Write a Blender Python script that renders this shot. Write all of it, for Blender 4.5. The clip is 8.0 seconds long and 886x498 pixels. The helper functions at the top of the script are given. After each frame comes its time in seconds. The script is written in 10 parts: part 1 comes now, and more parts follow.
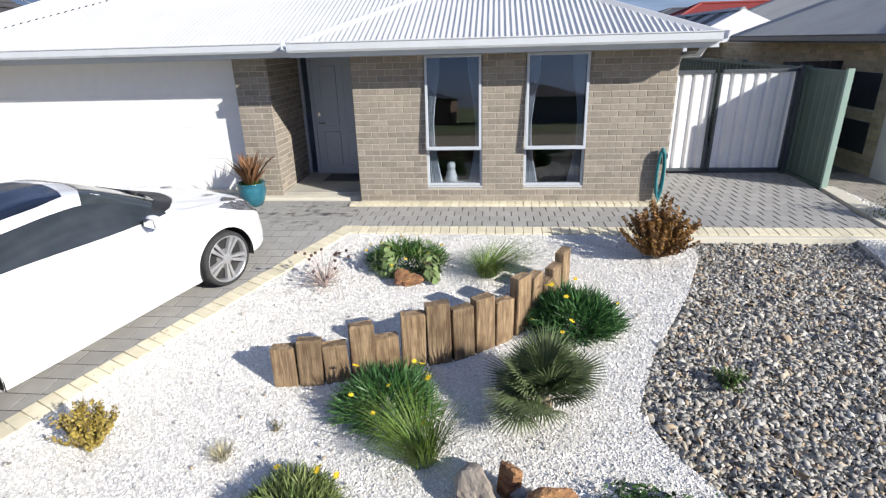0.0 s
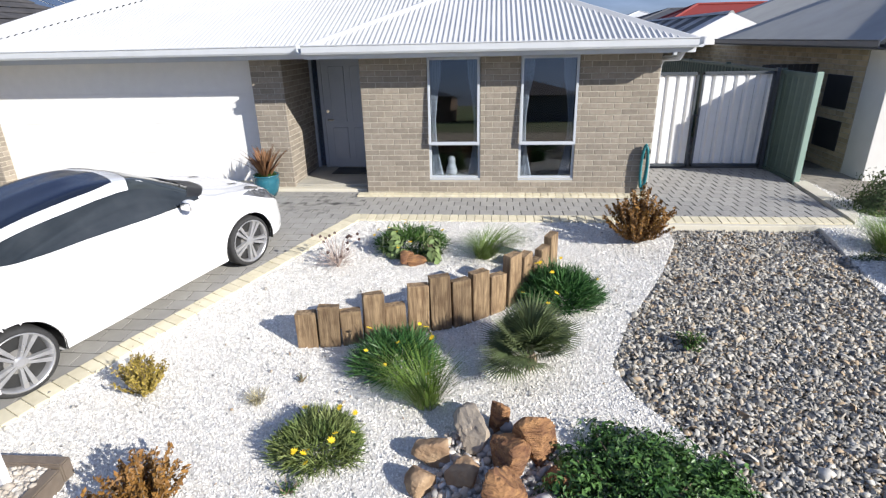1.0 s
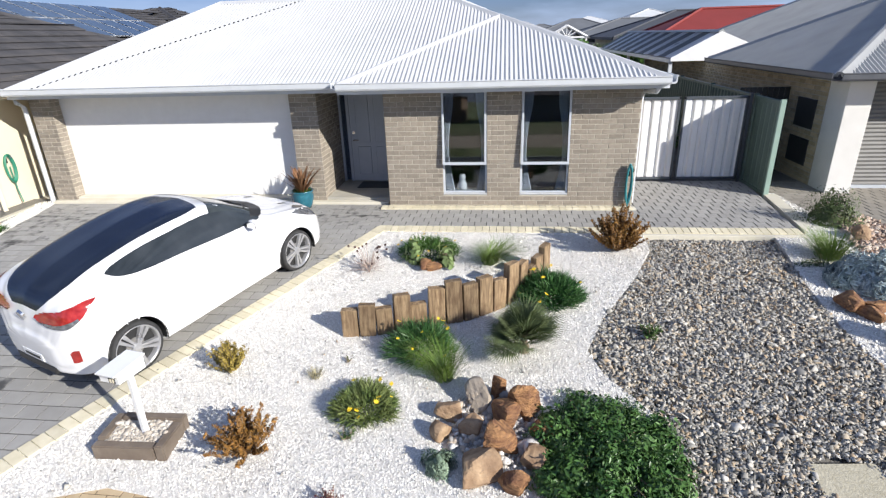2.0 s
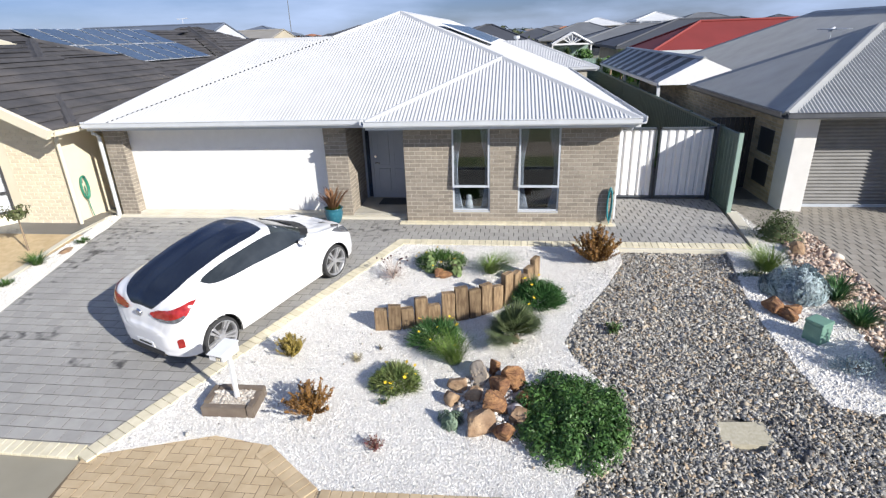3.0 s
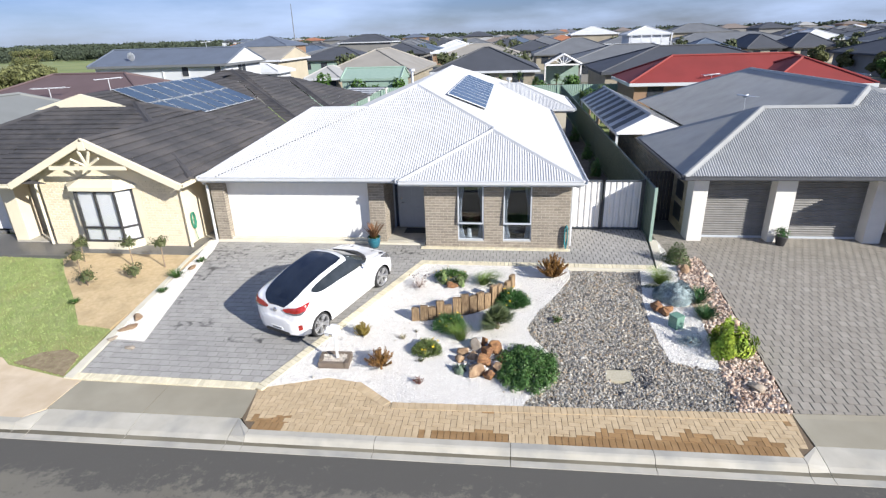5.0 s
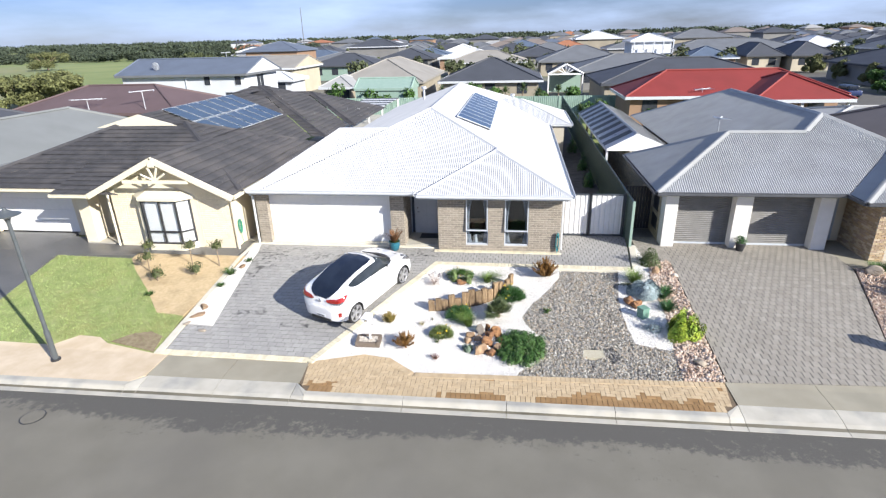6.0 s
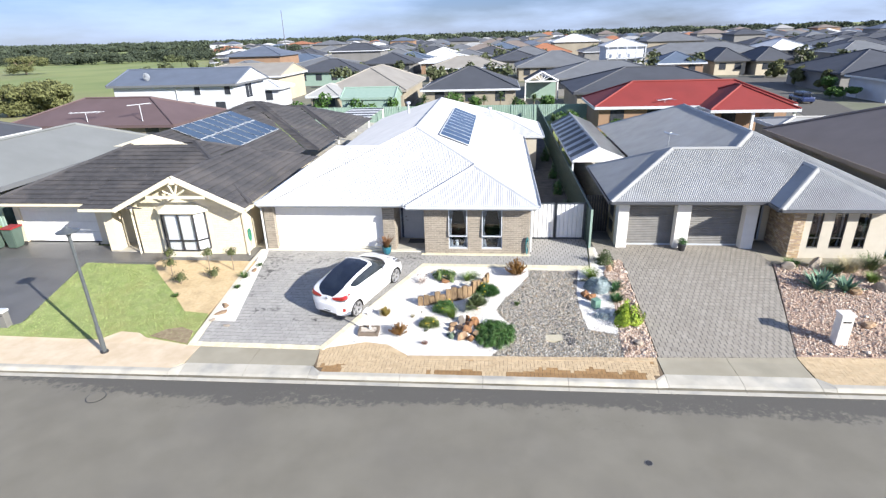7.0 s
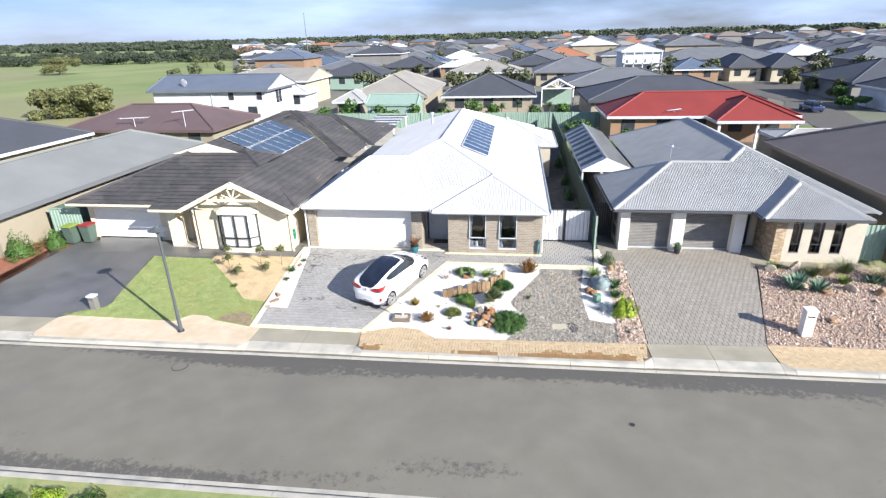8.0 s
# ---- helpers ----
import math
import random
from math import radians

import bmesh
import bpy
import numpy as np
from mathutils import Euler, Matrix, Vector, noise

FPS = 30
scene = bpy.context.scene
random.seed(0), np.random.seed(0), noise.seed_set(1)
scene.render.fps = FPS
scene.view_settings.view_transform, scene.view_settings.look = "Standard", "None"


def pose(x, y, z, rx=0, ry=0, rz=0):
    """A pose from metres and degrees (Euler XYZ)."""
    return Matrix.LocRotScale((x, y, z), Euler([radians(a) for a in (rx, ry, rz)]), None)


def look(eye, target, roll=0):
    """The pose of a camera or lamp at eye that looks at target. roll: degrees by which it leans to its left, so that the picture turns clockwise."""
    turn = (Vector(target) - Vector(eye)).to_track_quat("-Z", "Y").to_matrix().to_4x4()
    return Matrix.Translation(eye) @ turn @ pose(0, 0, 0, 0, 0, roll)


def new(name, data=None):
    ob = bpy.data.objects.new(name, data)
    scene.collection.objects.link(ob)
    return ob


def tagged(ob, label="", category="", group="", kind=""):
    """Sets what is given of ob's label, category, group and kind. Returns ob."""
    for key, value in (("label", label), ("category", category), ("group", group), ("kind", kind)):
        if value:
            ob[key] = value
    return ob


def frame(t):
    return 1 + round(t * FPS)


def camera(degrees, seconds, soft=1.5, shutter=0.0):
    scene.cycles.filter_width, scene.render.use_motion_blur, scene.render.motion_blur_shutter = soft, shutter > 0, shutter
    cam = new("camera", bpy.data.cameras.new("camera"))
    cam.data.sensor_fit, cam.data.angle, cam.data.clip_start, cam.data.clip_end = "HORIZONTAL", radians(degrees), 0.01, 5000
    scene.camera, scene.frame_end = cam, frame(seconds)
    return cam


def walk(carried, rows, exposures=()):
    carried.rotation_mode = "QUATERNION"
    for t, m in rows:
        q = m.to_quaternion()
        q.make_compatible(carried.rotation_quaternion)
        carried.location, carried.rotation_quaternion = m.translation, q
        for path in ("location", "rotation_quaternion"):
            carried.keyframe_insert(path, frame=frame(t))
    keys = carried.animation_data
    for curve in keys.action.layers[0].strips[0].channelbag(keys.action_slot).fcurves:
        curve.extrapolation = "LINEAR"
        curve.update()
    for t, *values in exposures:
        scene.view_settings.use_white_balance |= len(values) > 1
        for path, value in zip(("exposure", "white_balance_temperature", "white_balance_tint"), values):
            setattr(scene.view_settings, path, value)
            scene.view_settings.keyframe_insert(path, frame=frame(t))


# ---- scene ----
cam = camera(79.4, 8.0, soft=1.3)
PATH = [
    (0, (-2.439, -7.739, 2.282), (-2.626, -5.884, 1.557), -1.6),
    (0.5, (-2.394, -8.035, 2.316), (-2.575, -6.182, 1.585), -1.3),
    (1, (-2.397, -8.407, 2.364), (-2.581, -6.555, 1.632), -1.3),
    (2.5, (-2.224, -10.344, 3.451), (-2.465, -8.504, 2.705), -2.1),
    (3, (-2.149, -11.184, 3.891), (-2.4, -9.345, 3.145), -2.0),
    (3.5, (-2.067, -12.23, 4.476), (-2.337, -10.395, 3.728), -1.9),
    (4, (-1.981, -13.234, 5.072), (-2.243, -11.398, 4.324), -1.9),
    (4.5, (-1.894, -14.412, 5.694), (-2.132, -12.572, 4.947), -1.8),
    (6, (-1.651, -18.452, 7.531), (-1.914, -16.615, 6.786), -1.6),
    (6.5, (-1.5, -19.871, 8.178), (-1.745, -18.031, 7.431), -1.7),
    (7, (-1.362, -21.211, 8.849), (-1.563, -19.368, 8.099), -1.7),
    (7.5, (-1.327, -22.697, 9.535), (-1.549, -20.857, 8.783), -1.6),
    (8, (-1.351, -24.076, 10.031), (-1.608, -22.24, 9.28), -1.5),
]
walk(cam, [(t, look(eye, target, roll)) for t, eye, target, roll in PATH], exposures=[(0.0, 0.53), (2.5, 0.53), (4.5, 0.6), (6.0, 0.88), (8.0, 1.06)])

# ---- light ----
SUN_DIR = Vector((6.9, -4.6, 4.0)).normalized()
world = bpy.data.worlds.new("sky")
scene.world = world
world.use_nodes = True
wn = world.node_tree
wn.nodes.clear()
w_out = wn.nodes.new("ShaderNodeOutputWorld")
w_bg = wn.nodes.new("ShaderNodeBackground")
w_sky = wn.nodes.new("ShaderNodeTexSky")
w_sky.sky_type = "NISHITA"
w_sky.sun_disc = False
w_sky.sun_elevation = math.asin(SUN_DIR.z)
w_sky.sun_rotation = math.atan2(SUN_DIR.x, SUN_DIR.y)
w_sky.air_density, w_sky.dust_density, w_sky.ozone_density = 1.0, 0.3, 2.5
# broken cloud over the blue
w_co = wn.nodes.new("ShaderNodeTexCoord")
w_map = wn.nodes.new("ShaderNodeMapping")
w_map.inputs["Scale"].default_value = (1.0, 1.0, 5.0)
w_no = wn.nodes.new("ShaderNodeTexNoise")
w_no.inputs["Scale"].default_value = 2.6
w_no.inputs["Detail"].default_value = 7
w_no.inputs["Roughness"].default_value = 0.55
w_rmp = wn.nodes.new("ShaderNodeValToRGB")
w_rmp.color_ramp.elements[0].position, w_rmp.color_ramp.elements[1].position = 0.38, 0.74
w_mix = wn.nodes.new("ShaderNodeMixRGB")
w_mix.inputs["Color2"].default_value = (10.4, 13.3, 19.6, 1)
wn.links.new(w_co.outputs["Generated"], w_map.inputs["Vector"])
wn.links.new(w_map.outputs["Vector"], w_no.inputs["Vector"])
wn.links.new(w_no.outputs["Fac"], w_rmp.inputs["Fac"])
wn.links.new(w_rmp.outputs["Color"], w_mix.inputs["Fac"])
w_tint = wn.nodes.new("ShaderNodeMixRGB")
w_tint.blend_type = "MULTIPLY"
w_tint.inputs["Fac"].default_value = 1.0
w_tint.inputs["Color2"].default_value = (0.84, 1.01, 1.74, 1)
wn.links.new(w_sky.outputs["Color"], w_tint.inputs["Color1"])
wn.links.new(w_tint.outputs["Color"], w_mix.inputs["Color1"])
wn.links.new(w_mix.outputs["Color"], w_bg.inputs["Color"])
w_bg.inputs["Strength"].default_value = 0.036
wn.links.new(w_bg.outputs["Background"], w_out.inputs["Surface"])
sun_data = bpy.data.lights.new("sun", "SUN")
sun_data.energy, sun_data.angle, sun_data.color = 4.9, radians(0.53), (1.0, 0.963, 0.905)
sun = new("sun", sun_data)
sun.matrix_world = look(SUN_DIR * 60, (0, 0, 0))

# ---- tools ----
def rgb(c):
    return (*c, 1) if len(c) == 3 else c


def surf(name, a, b=None, scale=6.0, rough=0.7, bump=0.15, bscale=40.0, metal=0.0, vary="", amount=0.12,
         stain=None, stain_scale=0.5, stain_amount=0.4, spec=0.5, stretch=(1, 1, 1), coat=0.0, dist=0.01):
    """A procedural surface: two tones mixed by noise, wide stains, fine relief, and a shade of its own for each piece."""
    m = bpy.data.materials.new(name)
    m.use_nodes = True
    t = m.node_tree
    n, l = t.nodes, t.links
    p = n["Principled BSDF"]
    p.inputs["Metallic"].default_value = metal
    p.inputs["Specular IOR Level"].default_value = spec
    p.inputs["Coat Weight"].default_value = coat
    geo = n.new("ShaderNodeNewGeometry")
    mp = n.new("ShaderNodeMapping")
    mp.inputs["Scale"].default_value = stretch
    l.new(geo.outputs["Position"], mp.inputs["Vector"])
    no = n.new("ShaderNodeTexNoise")
    no.inputs["Scale"].default_value, no.inputs["Detail"].default_value = scale, 6
    l.new(mp.outputs["Vector"], no.inputs["Vector"])
    ramp = n.new("ShaderNodeValToRGB")
    ramp.color_ramp.elements[0].position, ramp.color_ramp.elements[1].position = 0.32, 0.7
    ramp.color_ramp.elements[0].color, ramp.color_ramp.elements[1].color = rgb(a), rgb(b or a)
    l.new(no.outputs["Fac"], ramp.inputs["Fac"])
    col = ramp.outputs["Color"]
    if stain:
        ns = n.new("ShaderNodeTexNoise")
        ns.inputs["Scale"].default_value, ns.inputs["Detail"].default_value = stain_scale, 4
        l.new(geo.outputs["Position"], ns.inputs["Vector"])
        rs = n.new("ShaderNodeValToRGB")
        rs.color_ramp.elements[0].position, rs.color_ramp.elements[1].position = 0.48, 0.68
        rs.color_ramp.elements[1].color = (stain_amount,) * 3 + (1,)
        l.new(ns.outputs["Fac"], rs.inputs["Fac"])
        mx = n.new("ShaderNodeMixRGB")
        mx.inputs["Color2"].default_value = rgb(stain)
        l.new(rs.outputs["Color"], mx.inputs["Fac"])
        l.new(col, mx.inputs["Color1"])
        col = mx.outputs["Color"]
    if vary:
        src = n.new("ShaderNodeObjectInfo").outputs["Random"] if vary == "object" else geo.outputs["Random Per Island"]
        mr = n.new("ShaderNodeMapRange")
        mr.inputs["To Min"].default_value, mr.inputs["To Max"].default_value = 1 - amount, 1 + amount
        l.new(src, mr.inputs["Value"])
        hs = n.new("ShaderNodeHueSaturation")
        l.new(mr.outputs["Result"], hs.inputs["Value"])
        l.new(col, hs.inputs["Color"])
        col = hs.outputs["Color"]
    l.new(col, p.inputs["Base Color"])
    rr = n.new("ShaderNodeMapRange")
    rr.inputs["To Min"].default_value, rr.inputs["To Max"].default_value = max(0.02, rough - 0.08), min(1.0, rough + 0.08)
    l.new(no.outputs["Fac"], rr.inputs["Value"])
    l.new(rr.outputs["Result"], p.inputs["Roughness"])
    if bump:
        nb = n.new("ShaderNodeTexNoise")
        nb.inputs["Scale"].default_value, nb.inputs["Detail"].default_value = bscale, 5
        l.new(mp.outputs["Vector"], nb.inputs["Vector"])
        bp = n.new("ShaderNodeBump")
        bp.inputs["Strength"].default_value, bp.inputs["Distance"].default_value = bump, dist
        l.new(nb.outputs["Fac"], bp.inputs["Height"])
        l.new(bp.outputs["Normal"], p.inputs["Normal"])
    return m


def palette(name, colours, rough=0.8, bump=0.3, bscale=60.0, spec=0.3, vary="island"):
    """A surface whose loose pieces each take one of several tones."""
    m = surf(name, colours[0], rough=rough, bump=bump, bscale=bscale, spec=spec)
    n, l = m.node_tree.nodes, m.node_tree.links
    src = n.new("ShaderNodeObjectInfo").outputs["Random"] if vary == "object" else n.new("ShaderNodeNewGeometry").outputs["Random Per Island"]
    ramp = n.new("ShaderNodeValToRGB")
    ramp.color_ramp.interpolation = "CONSTANT" if len(colours) > 4 else "LINEAR"
    while len(ramp.color_ramp.elements) < len(colours):
        ramp.color_ramp.elements.new(0.5)
    for i, c in enumerate(colours):
        ramp.color_ramp.elements[i].position = i / len(colours)
        ramp.color_ramp.elements[i].color = rgb(c)
    l.new(src, ramp.inputs["Fac"])
    no = n.new("ShaderNodeTexNoise")
    no.inputs["Scale"].default_value = 30
    mr = n.new("ShaderNodeMapRange")
    mr.inputs["To Min"].default_value, mr.inputs["To Max"].default_value = 0.8, 1.2
    l.new(no.outputs["Fac"], mr.inputs["Value"])
    hs = n.new("ShaderNodeHueSaturation")
    l.new(mr.outputs["Result"], hs.inputs["Value"])
    l.new(ramp.outputs["Color"], hs.inputs["Color"])
    l.new(hs.outputs["Color"], n["Principled BSDF"].inputs["Base Color"])
    return m


def glass(name, tint=(0.9, 0.95, 1.0), clear=0.55, mirror=0.1):
    """A window pane: mirror-like and partly see-through."""
    m = bpy.data.materials.new(name)
    m.use_nodes = True
    n, l = m.node_tree.nodes, m.node_tree.links
    n.remove(n["Principled BSDF"])
    gl = n.new("ShaderNodeBsdfGlossy")
    gl.inputs["Roughness"].default_value = 0.02
    tr = n.new("ShaderNodeBsdfTransparent")
    tr.inputs["Color"].default_value = (tint[0] * clear, tint[1] * clear, tint[2] * clear, 1)
    lw = n.new("ShaderNodeLayerWeight")
    lw.inputs["Blend"].default_value = 0.5
    pw = n.new("ShaderNodeMath")
    pw.operation = "POWER"
    pw.inputs[1].default_value = 2.5
    fr = n.new("ShaderNodeMapRange")
    fr.inputs["To Min"].default_value, fr.inputs["To Max"].default_value = mirror, 0.95
    l.new(lw.outputs["Facing"], pw.inputs[0])
    l.new(pw.outputs["Value"], fr.inputs["Value"])
    mx = n.new("ShaderNodeMixShader")
    l.new(fr.outputs["Result"], mx.inputs["Fac"])
    l.new(tr.outputs["BSDF"], mx.inputs[1])
    l.new(gl.outputs["BSDF"], mx.inputs[2])
    l.new(mx.outputs["Shader"], n["Material Output"].inputs["Surface"])
    return m


def thing(name, label, category, group="", kind="", at=(0, 0, 0)):
    ob = new(name)
    ob.empty_display_size = 0.1
    ob.location = at
    return tagged(ob, label, category, group, kind)


def settle(ob, parent, label=""):
    if parent is not None:
        ob.parent = parent
    if label:
        ob["label"] = label
    return ob


def part(name, bm, material, parent, label="", smooth=False):
    me = bpy.data.meshes.new(name)
    bmesh.ops.recalc_face_normals(bm, faces=bm.faces)
    bm.to_mesh(me)
    bm.free()
    me.materials.append(material)
    if smooth:
        me.polygons.foreach_set("use_smooth", [True] * len(me.polygons))
    return settle(new(name, me), parent, label)


def raw_mesh(name, verts, tris, material, smooth=False):
    """A mesh of triangles or quads from arrays."""
    verts, tris = np.asarray(verts, dtype=np.float32), np.asarray(tris, dtype=np.int32)
    k = tris.shape[1]
    me = bpy.data.meshes.new(name)
    me.vertices.add(len(verts))
    me.vertices.foreach_set("co", verts.ravel())
    me.loops.add(tris.size)
    me.loops.foreach_set("vertex_index", tris.ravel())
    me.polygons.add(len(tris))
    me.polygons.foreach_set("loop_start", np.arange(0, tris.size, k, dtype=np.int32))
    if smooth:
        me.polygons.foreach_set("use_smooth", np.ones(len(tris), dtype=bool))
    me.update(calc_edges=True)
    me.validate()
    me.materials.append(material)
    return me


def raw(name, verts, tris, material, parent=None, label="", smooth=False):
    return settle(new(name, raw_mesh(name, verts, tris, material, smooth)), parent, label)


def box(bm, x0, y0, z0, x1, y1, z1, bevel=0.0):
    vs = [bm.verts.new(p) for p in ((x0, y0, z0), (x1, y0, z0), (x1, y1, z0), (x0, y1, z0), (x0, y0, z1), (x1, y0, z1), (x1, y1, z1), (x0, y1, z1))]
    fs = [bm.faces.new([vs[i] for i in q]) for q in ((3, 2, 1, 0), (4, 5, 6, 7), (0, 1, 5, 4), (1, 2, 6, 5), (2, 3, 7, 6), (3, 0, 4, 7))]
    if bevel:
        es = list({e for f in fs for e in f.edges})
        bmesh.ops.bevel(bm, geom=es, offset=bevel, segments=2, affect="EDGES", profile=0.6)
    return bm


def a_box(x0, y0, z0, x1, y1, z1, bevel=0.0):
    return box(bmesh.new(), x0, y0, z0, x1, y1, z1, bevel)


def tube(bm, pts, radii, n=8, caps=True):
    """A round bar through the points."""
    pts = [Vector(p) for p in pts]
    if not hasattr(radii, "__len__"):
        radii = [radii] * len(pts)
    rings = []
    for i, p in enumerate(pts):
        d = (pts[min(i + 1, len(pts) - 1)] - pts[max(i - 1, 0)]).normalized()
        s = d.orthogonal().normalized() if abs(d.z) > 0.9 else d.cross(Vector((0, 0, 1))).normalized()
        q = d.cross(s)
        rings.append([bm.verts.new(p + radii[i] * (math.cos(a) * s + math.sin(a) * q)) for a in (2 * math.pi * k / n for k in range(n))])
    for r0, r1 in zip(rings, rings[1:]):
        for k in range(n):
            bm.faces.new((r0[k], r0[(k + 1) % n], r1[(k + 1) % n], r1[k]))
    if caps:
        bm.faces.new(rings[0][::-1])
        bm.faces.new(rings[-1])
    return bm


def prism(bm, poly, z0, z1):
    lo = [bm.verts.new((x, y, z0)) for x, y in poly]
    hi = [bm.verts.new((x, y, z1)) for x, y in poly]
    bm.faces.new(lo[::-1])
    bm.faces.new(hi)
    for i in range(len(poly)):
        j = (i + 1) % len(poly)
        bm.faces.new((lo[i], lo[j], hi[j], hi[i]))
    return bm


def ground_z(y):
    """The front yards fall from the houses to the street."""
    return 0.0 if y > -1.1 else max(-0.487, -0.0832 * (-1.1 - y))


def kerb_y(x):
    return -8.09 + 0.016 * (x + 1.0)


def drape(poly, dz, skirt=0.25, fall=ground_z):
    """A sheet over the sloping ground, with a skirt so that its edge has depth."""
    bm = bmesh.new()
    bm.faces.new([bm.verts.new((x, y, 0)) for x, y in poly])
    for cut in (-1.1, -6.953):
        bmesh.ops.bisect_plane(bm, geom=bm.verts[:] + bm.edges[:] + bm.faces[:], plane_co=(0, cut, 0), plane_no=(0, 1, 0))
    rim = [e for e in bm.edges if e.is_boundary]
    ext = bmesh.ops.extrude_edge_only(bm, edges=rim)
    low = {v for v in ext["geom"] if isinstance(v, bmesh.types.BMVert)}
    for v in bm.verts:
        v.co.z = fall(v.co.y) + dz - (skirt if v in low else 0)
    return bm


def inside(poly, xs, ys):
    """Which points lie in the polygon."""
    hit = np.zeros(len(xs), dtype=bool)
    for (x0, y0), (x1, y1) in zip(poly, poly[1:] + poly[:1]):
        if y0 == y1:
            continue
        hit ^= ((y0 > ys) != (y1 > ys)) & (xs < (x1 - x0) * (ys - y0) / (y1 - y0) + x0)
    return hit


def clip_poly(piece, region):
    """The piece cut to a convex region that runs anticlockwise."""
    out = piece
    for (ax, ay), (bx, by) in zip(region, region[1:] + region[:1]):
        cur, out = out, []
        for (px, py), (qx, qy) in zip(cur, cur[1:] + cur[:1]):
            dp = (bx - ax) * (py - ay) - (by - ay) * (px - ax)
            dq = (bx - ax) * (qy - ay) - (by - ay) * (qx - ax)
            if dp >= 0:
                out.append((px, py))
            if dp * dq < 0:
                f = dp / (dp - dq)
                out.append((px + f * (qx - px), py + f * (qy - py)))
        if not out:
            return []
    return out

# ---- materials ----
WHITE_PAINT = surf("white_paint", (0.8, 0.8, 0.79), (0.74, 0.74, 0.73), scale=3, rough=0.45, bump=0.03)
ROOF_WHITE = surf("white_roof_steel", (0.55, 0.555, 0.555), (0.5, 0.505, 0.51), scale=1.2, rough=0.42, bump=0.02, stain=(0.43, 0.435, 0.44), stain_scale=0.8, stain_amount=0.35)
ROOF_GREY = surf("grey_roof_steel", (0.34, 0.344, 0.334), (0.29, 0.294, 0.286), scale=1.5, rough=0.42, bump=0.02, stain=(0.38, 0.39, 0.4), stain_scale=0.5, stain_amount=0.4)
FASCIA = surf("fascia_steel", (0.58, 0.6, 0.62), (0.53, 0.55, 0.57), scale=4, rough=0.4, bump=0.02)
SOFFIT = surf("soffit_board", (0.62, 0.6, 0.57), (0.56, 0.54, 0.52), scale=3, rough=0.7, bump=0.05)
BRICK = surf("taupe_brick", (0.235, 0.2, 0.16), (0.3, 0.262, 0.212), scale=14, rough=0.85, bump=0.5, bscale=90, vary="object", amount=0.16)
BRICK_JOINED = surf("taupe_brick_joined", (0.235, 0.2, 0.16), (0.3, 0.262, 0.212), scale=14, rough=0.85, bump=0.5, bscale=90, vary="island", amount=0.16)
MORTAR = surf("cream_mortar", (0.47, 0.43, 0.35), (0.41, 0.375, 0.31), scale=20, rough=0.95, bump=0.4, bscale=120)
CREAM_RENDER = surf("cream_render", (0.74, 0.66, 0.5), (0.7, 0.62, 0.47), scale=2, rough=0.9, bump=0.25, bscale=80, stain=(0.66, 0.56, 0.39), stain_scale=0.7, stain_amount=0.25)
CREAM_TRIM = surf("cream_trim", (0.74, 0.68, 0.52), (0.7, 0.64, 0.5), scale=3, rough=0.55, bump=0.05)
CREAM_BRICK = surf("cream_brick", (0.4, 0.32, 0.2), (0.48, 0.395, 0.26), scale=9, rough=0.9, bump=0.5, bscale=70, vary="island", amount=0.18)
STONE_CLAD = palette("stone_cladding", [(0.45, 0.33, 0.2), (0.5, 0.4, 0.26), (0.36, 0.27, 0.18), (0.55, 0.45, 0.32), (0.4, 0.3, 0.22)], rough=0.9, bump=0.6)
WHITE_RENDER = surf("white_render", (0.72, 0.7, 0.66), (0.66, 0.64, 0.6), scale=2.5, rough=0.9, bump=0.2, bscale=90)
TILE_DARK = surf("charcoal_roof_tile", (0.04, 0.039, 0.041), (0.066, 0.063, 0.065), scale=3, rough=0.75, bump=0.4, bscale=50, stain=(0.11, 0.1, 0.095), stain_scale=0.6, stain_amount=0.5)
GREY_PAVER = surf("grey_paver", (0.315, 0.305, 0.284), (0.365, 0.355, 0.331), scale=7, rough=0.85, bump=0.35, bscale=110, vary="island", amount=0.07, stain=(0.18, 0.178, 0.175), stain_scale=0.45, stain_amount=0.25)
GREY_PAVER_ONE = surf("grey_paver_single", (0.315, 0.305, 0.284), (0.365, 0.355, 0.331), scale=7, rough=0.85, bump=0.35, bscale=110, vary="object", amount=0.07, stain=(0.18, 0.178, 0.175), stain_scale=0.45, stain_amount=0.25)
PAVER_BED = surf("paver_joint_sand", (0.055, 0.052, 0.048), (0.09, 0.085, 0.08), scale=30, rough=1.0, bump=0.4, bscale=200)
CREAM_PAVER = surf("cream_edge_paver", (0.6, 0.54, 0.38), (0.7, 0.64, 0.48), scale=9, rough=0.85, bump=0.3, bscale=90, vary="object", amount=0.1)
TAN_PAVER = surf("tan_verge_paver", (0.46, 0.345, 0.205), (0.54, 0.42, 0.265), scale=6, rough=0.85, bump=0.35, bscale=90, vary="island", amount=0.07)
TAN_PAVER_ONE = surf("tan_verge_paver_single", (0.46, 0.345, 0.205), (0.54, 0.42, 0.265), scale=6, rough=0.85, bump=0.35, bscale=90, vary="object", amount=0.07)
TAN_BED = surf("tan_joint_sand", (0.13, 0.095, 0.06), (0.19, 0.14, 0.09), scale=30, rough=1.0, bump=0.4, bscale=200)
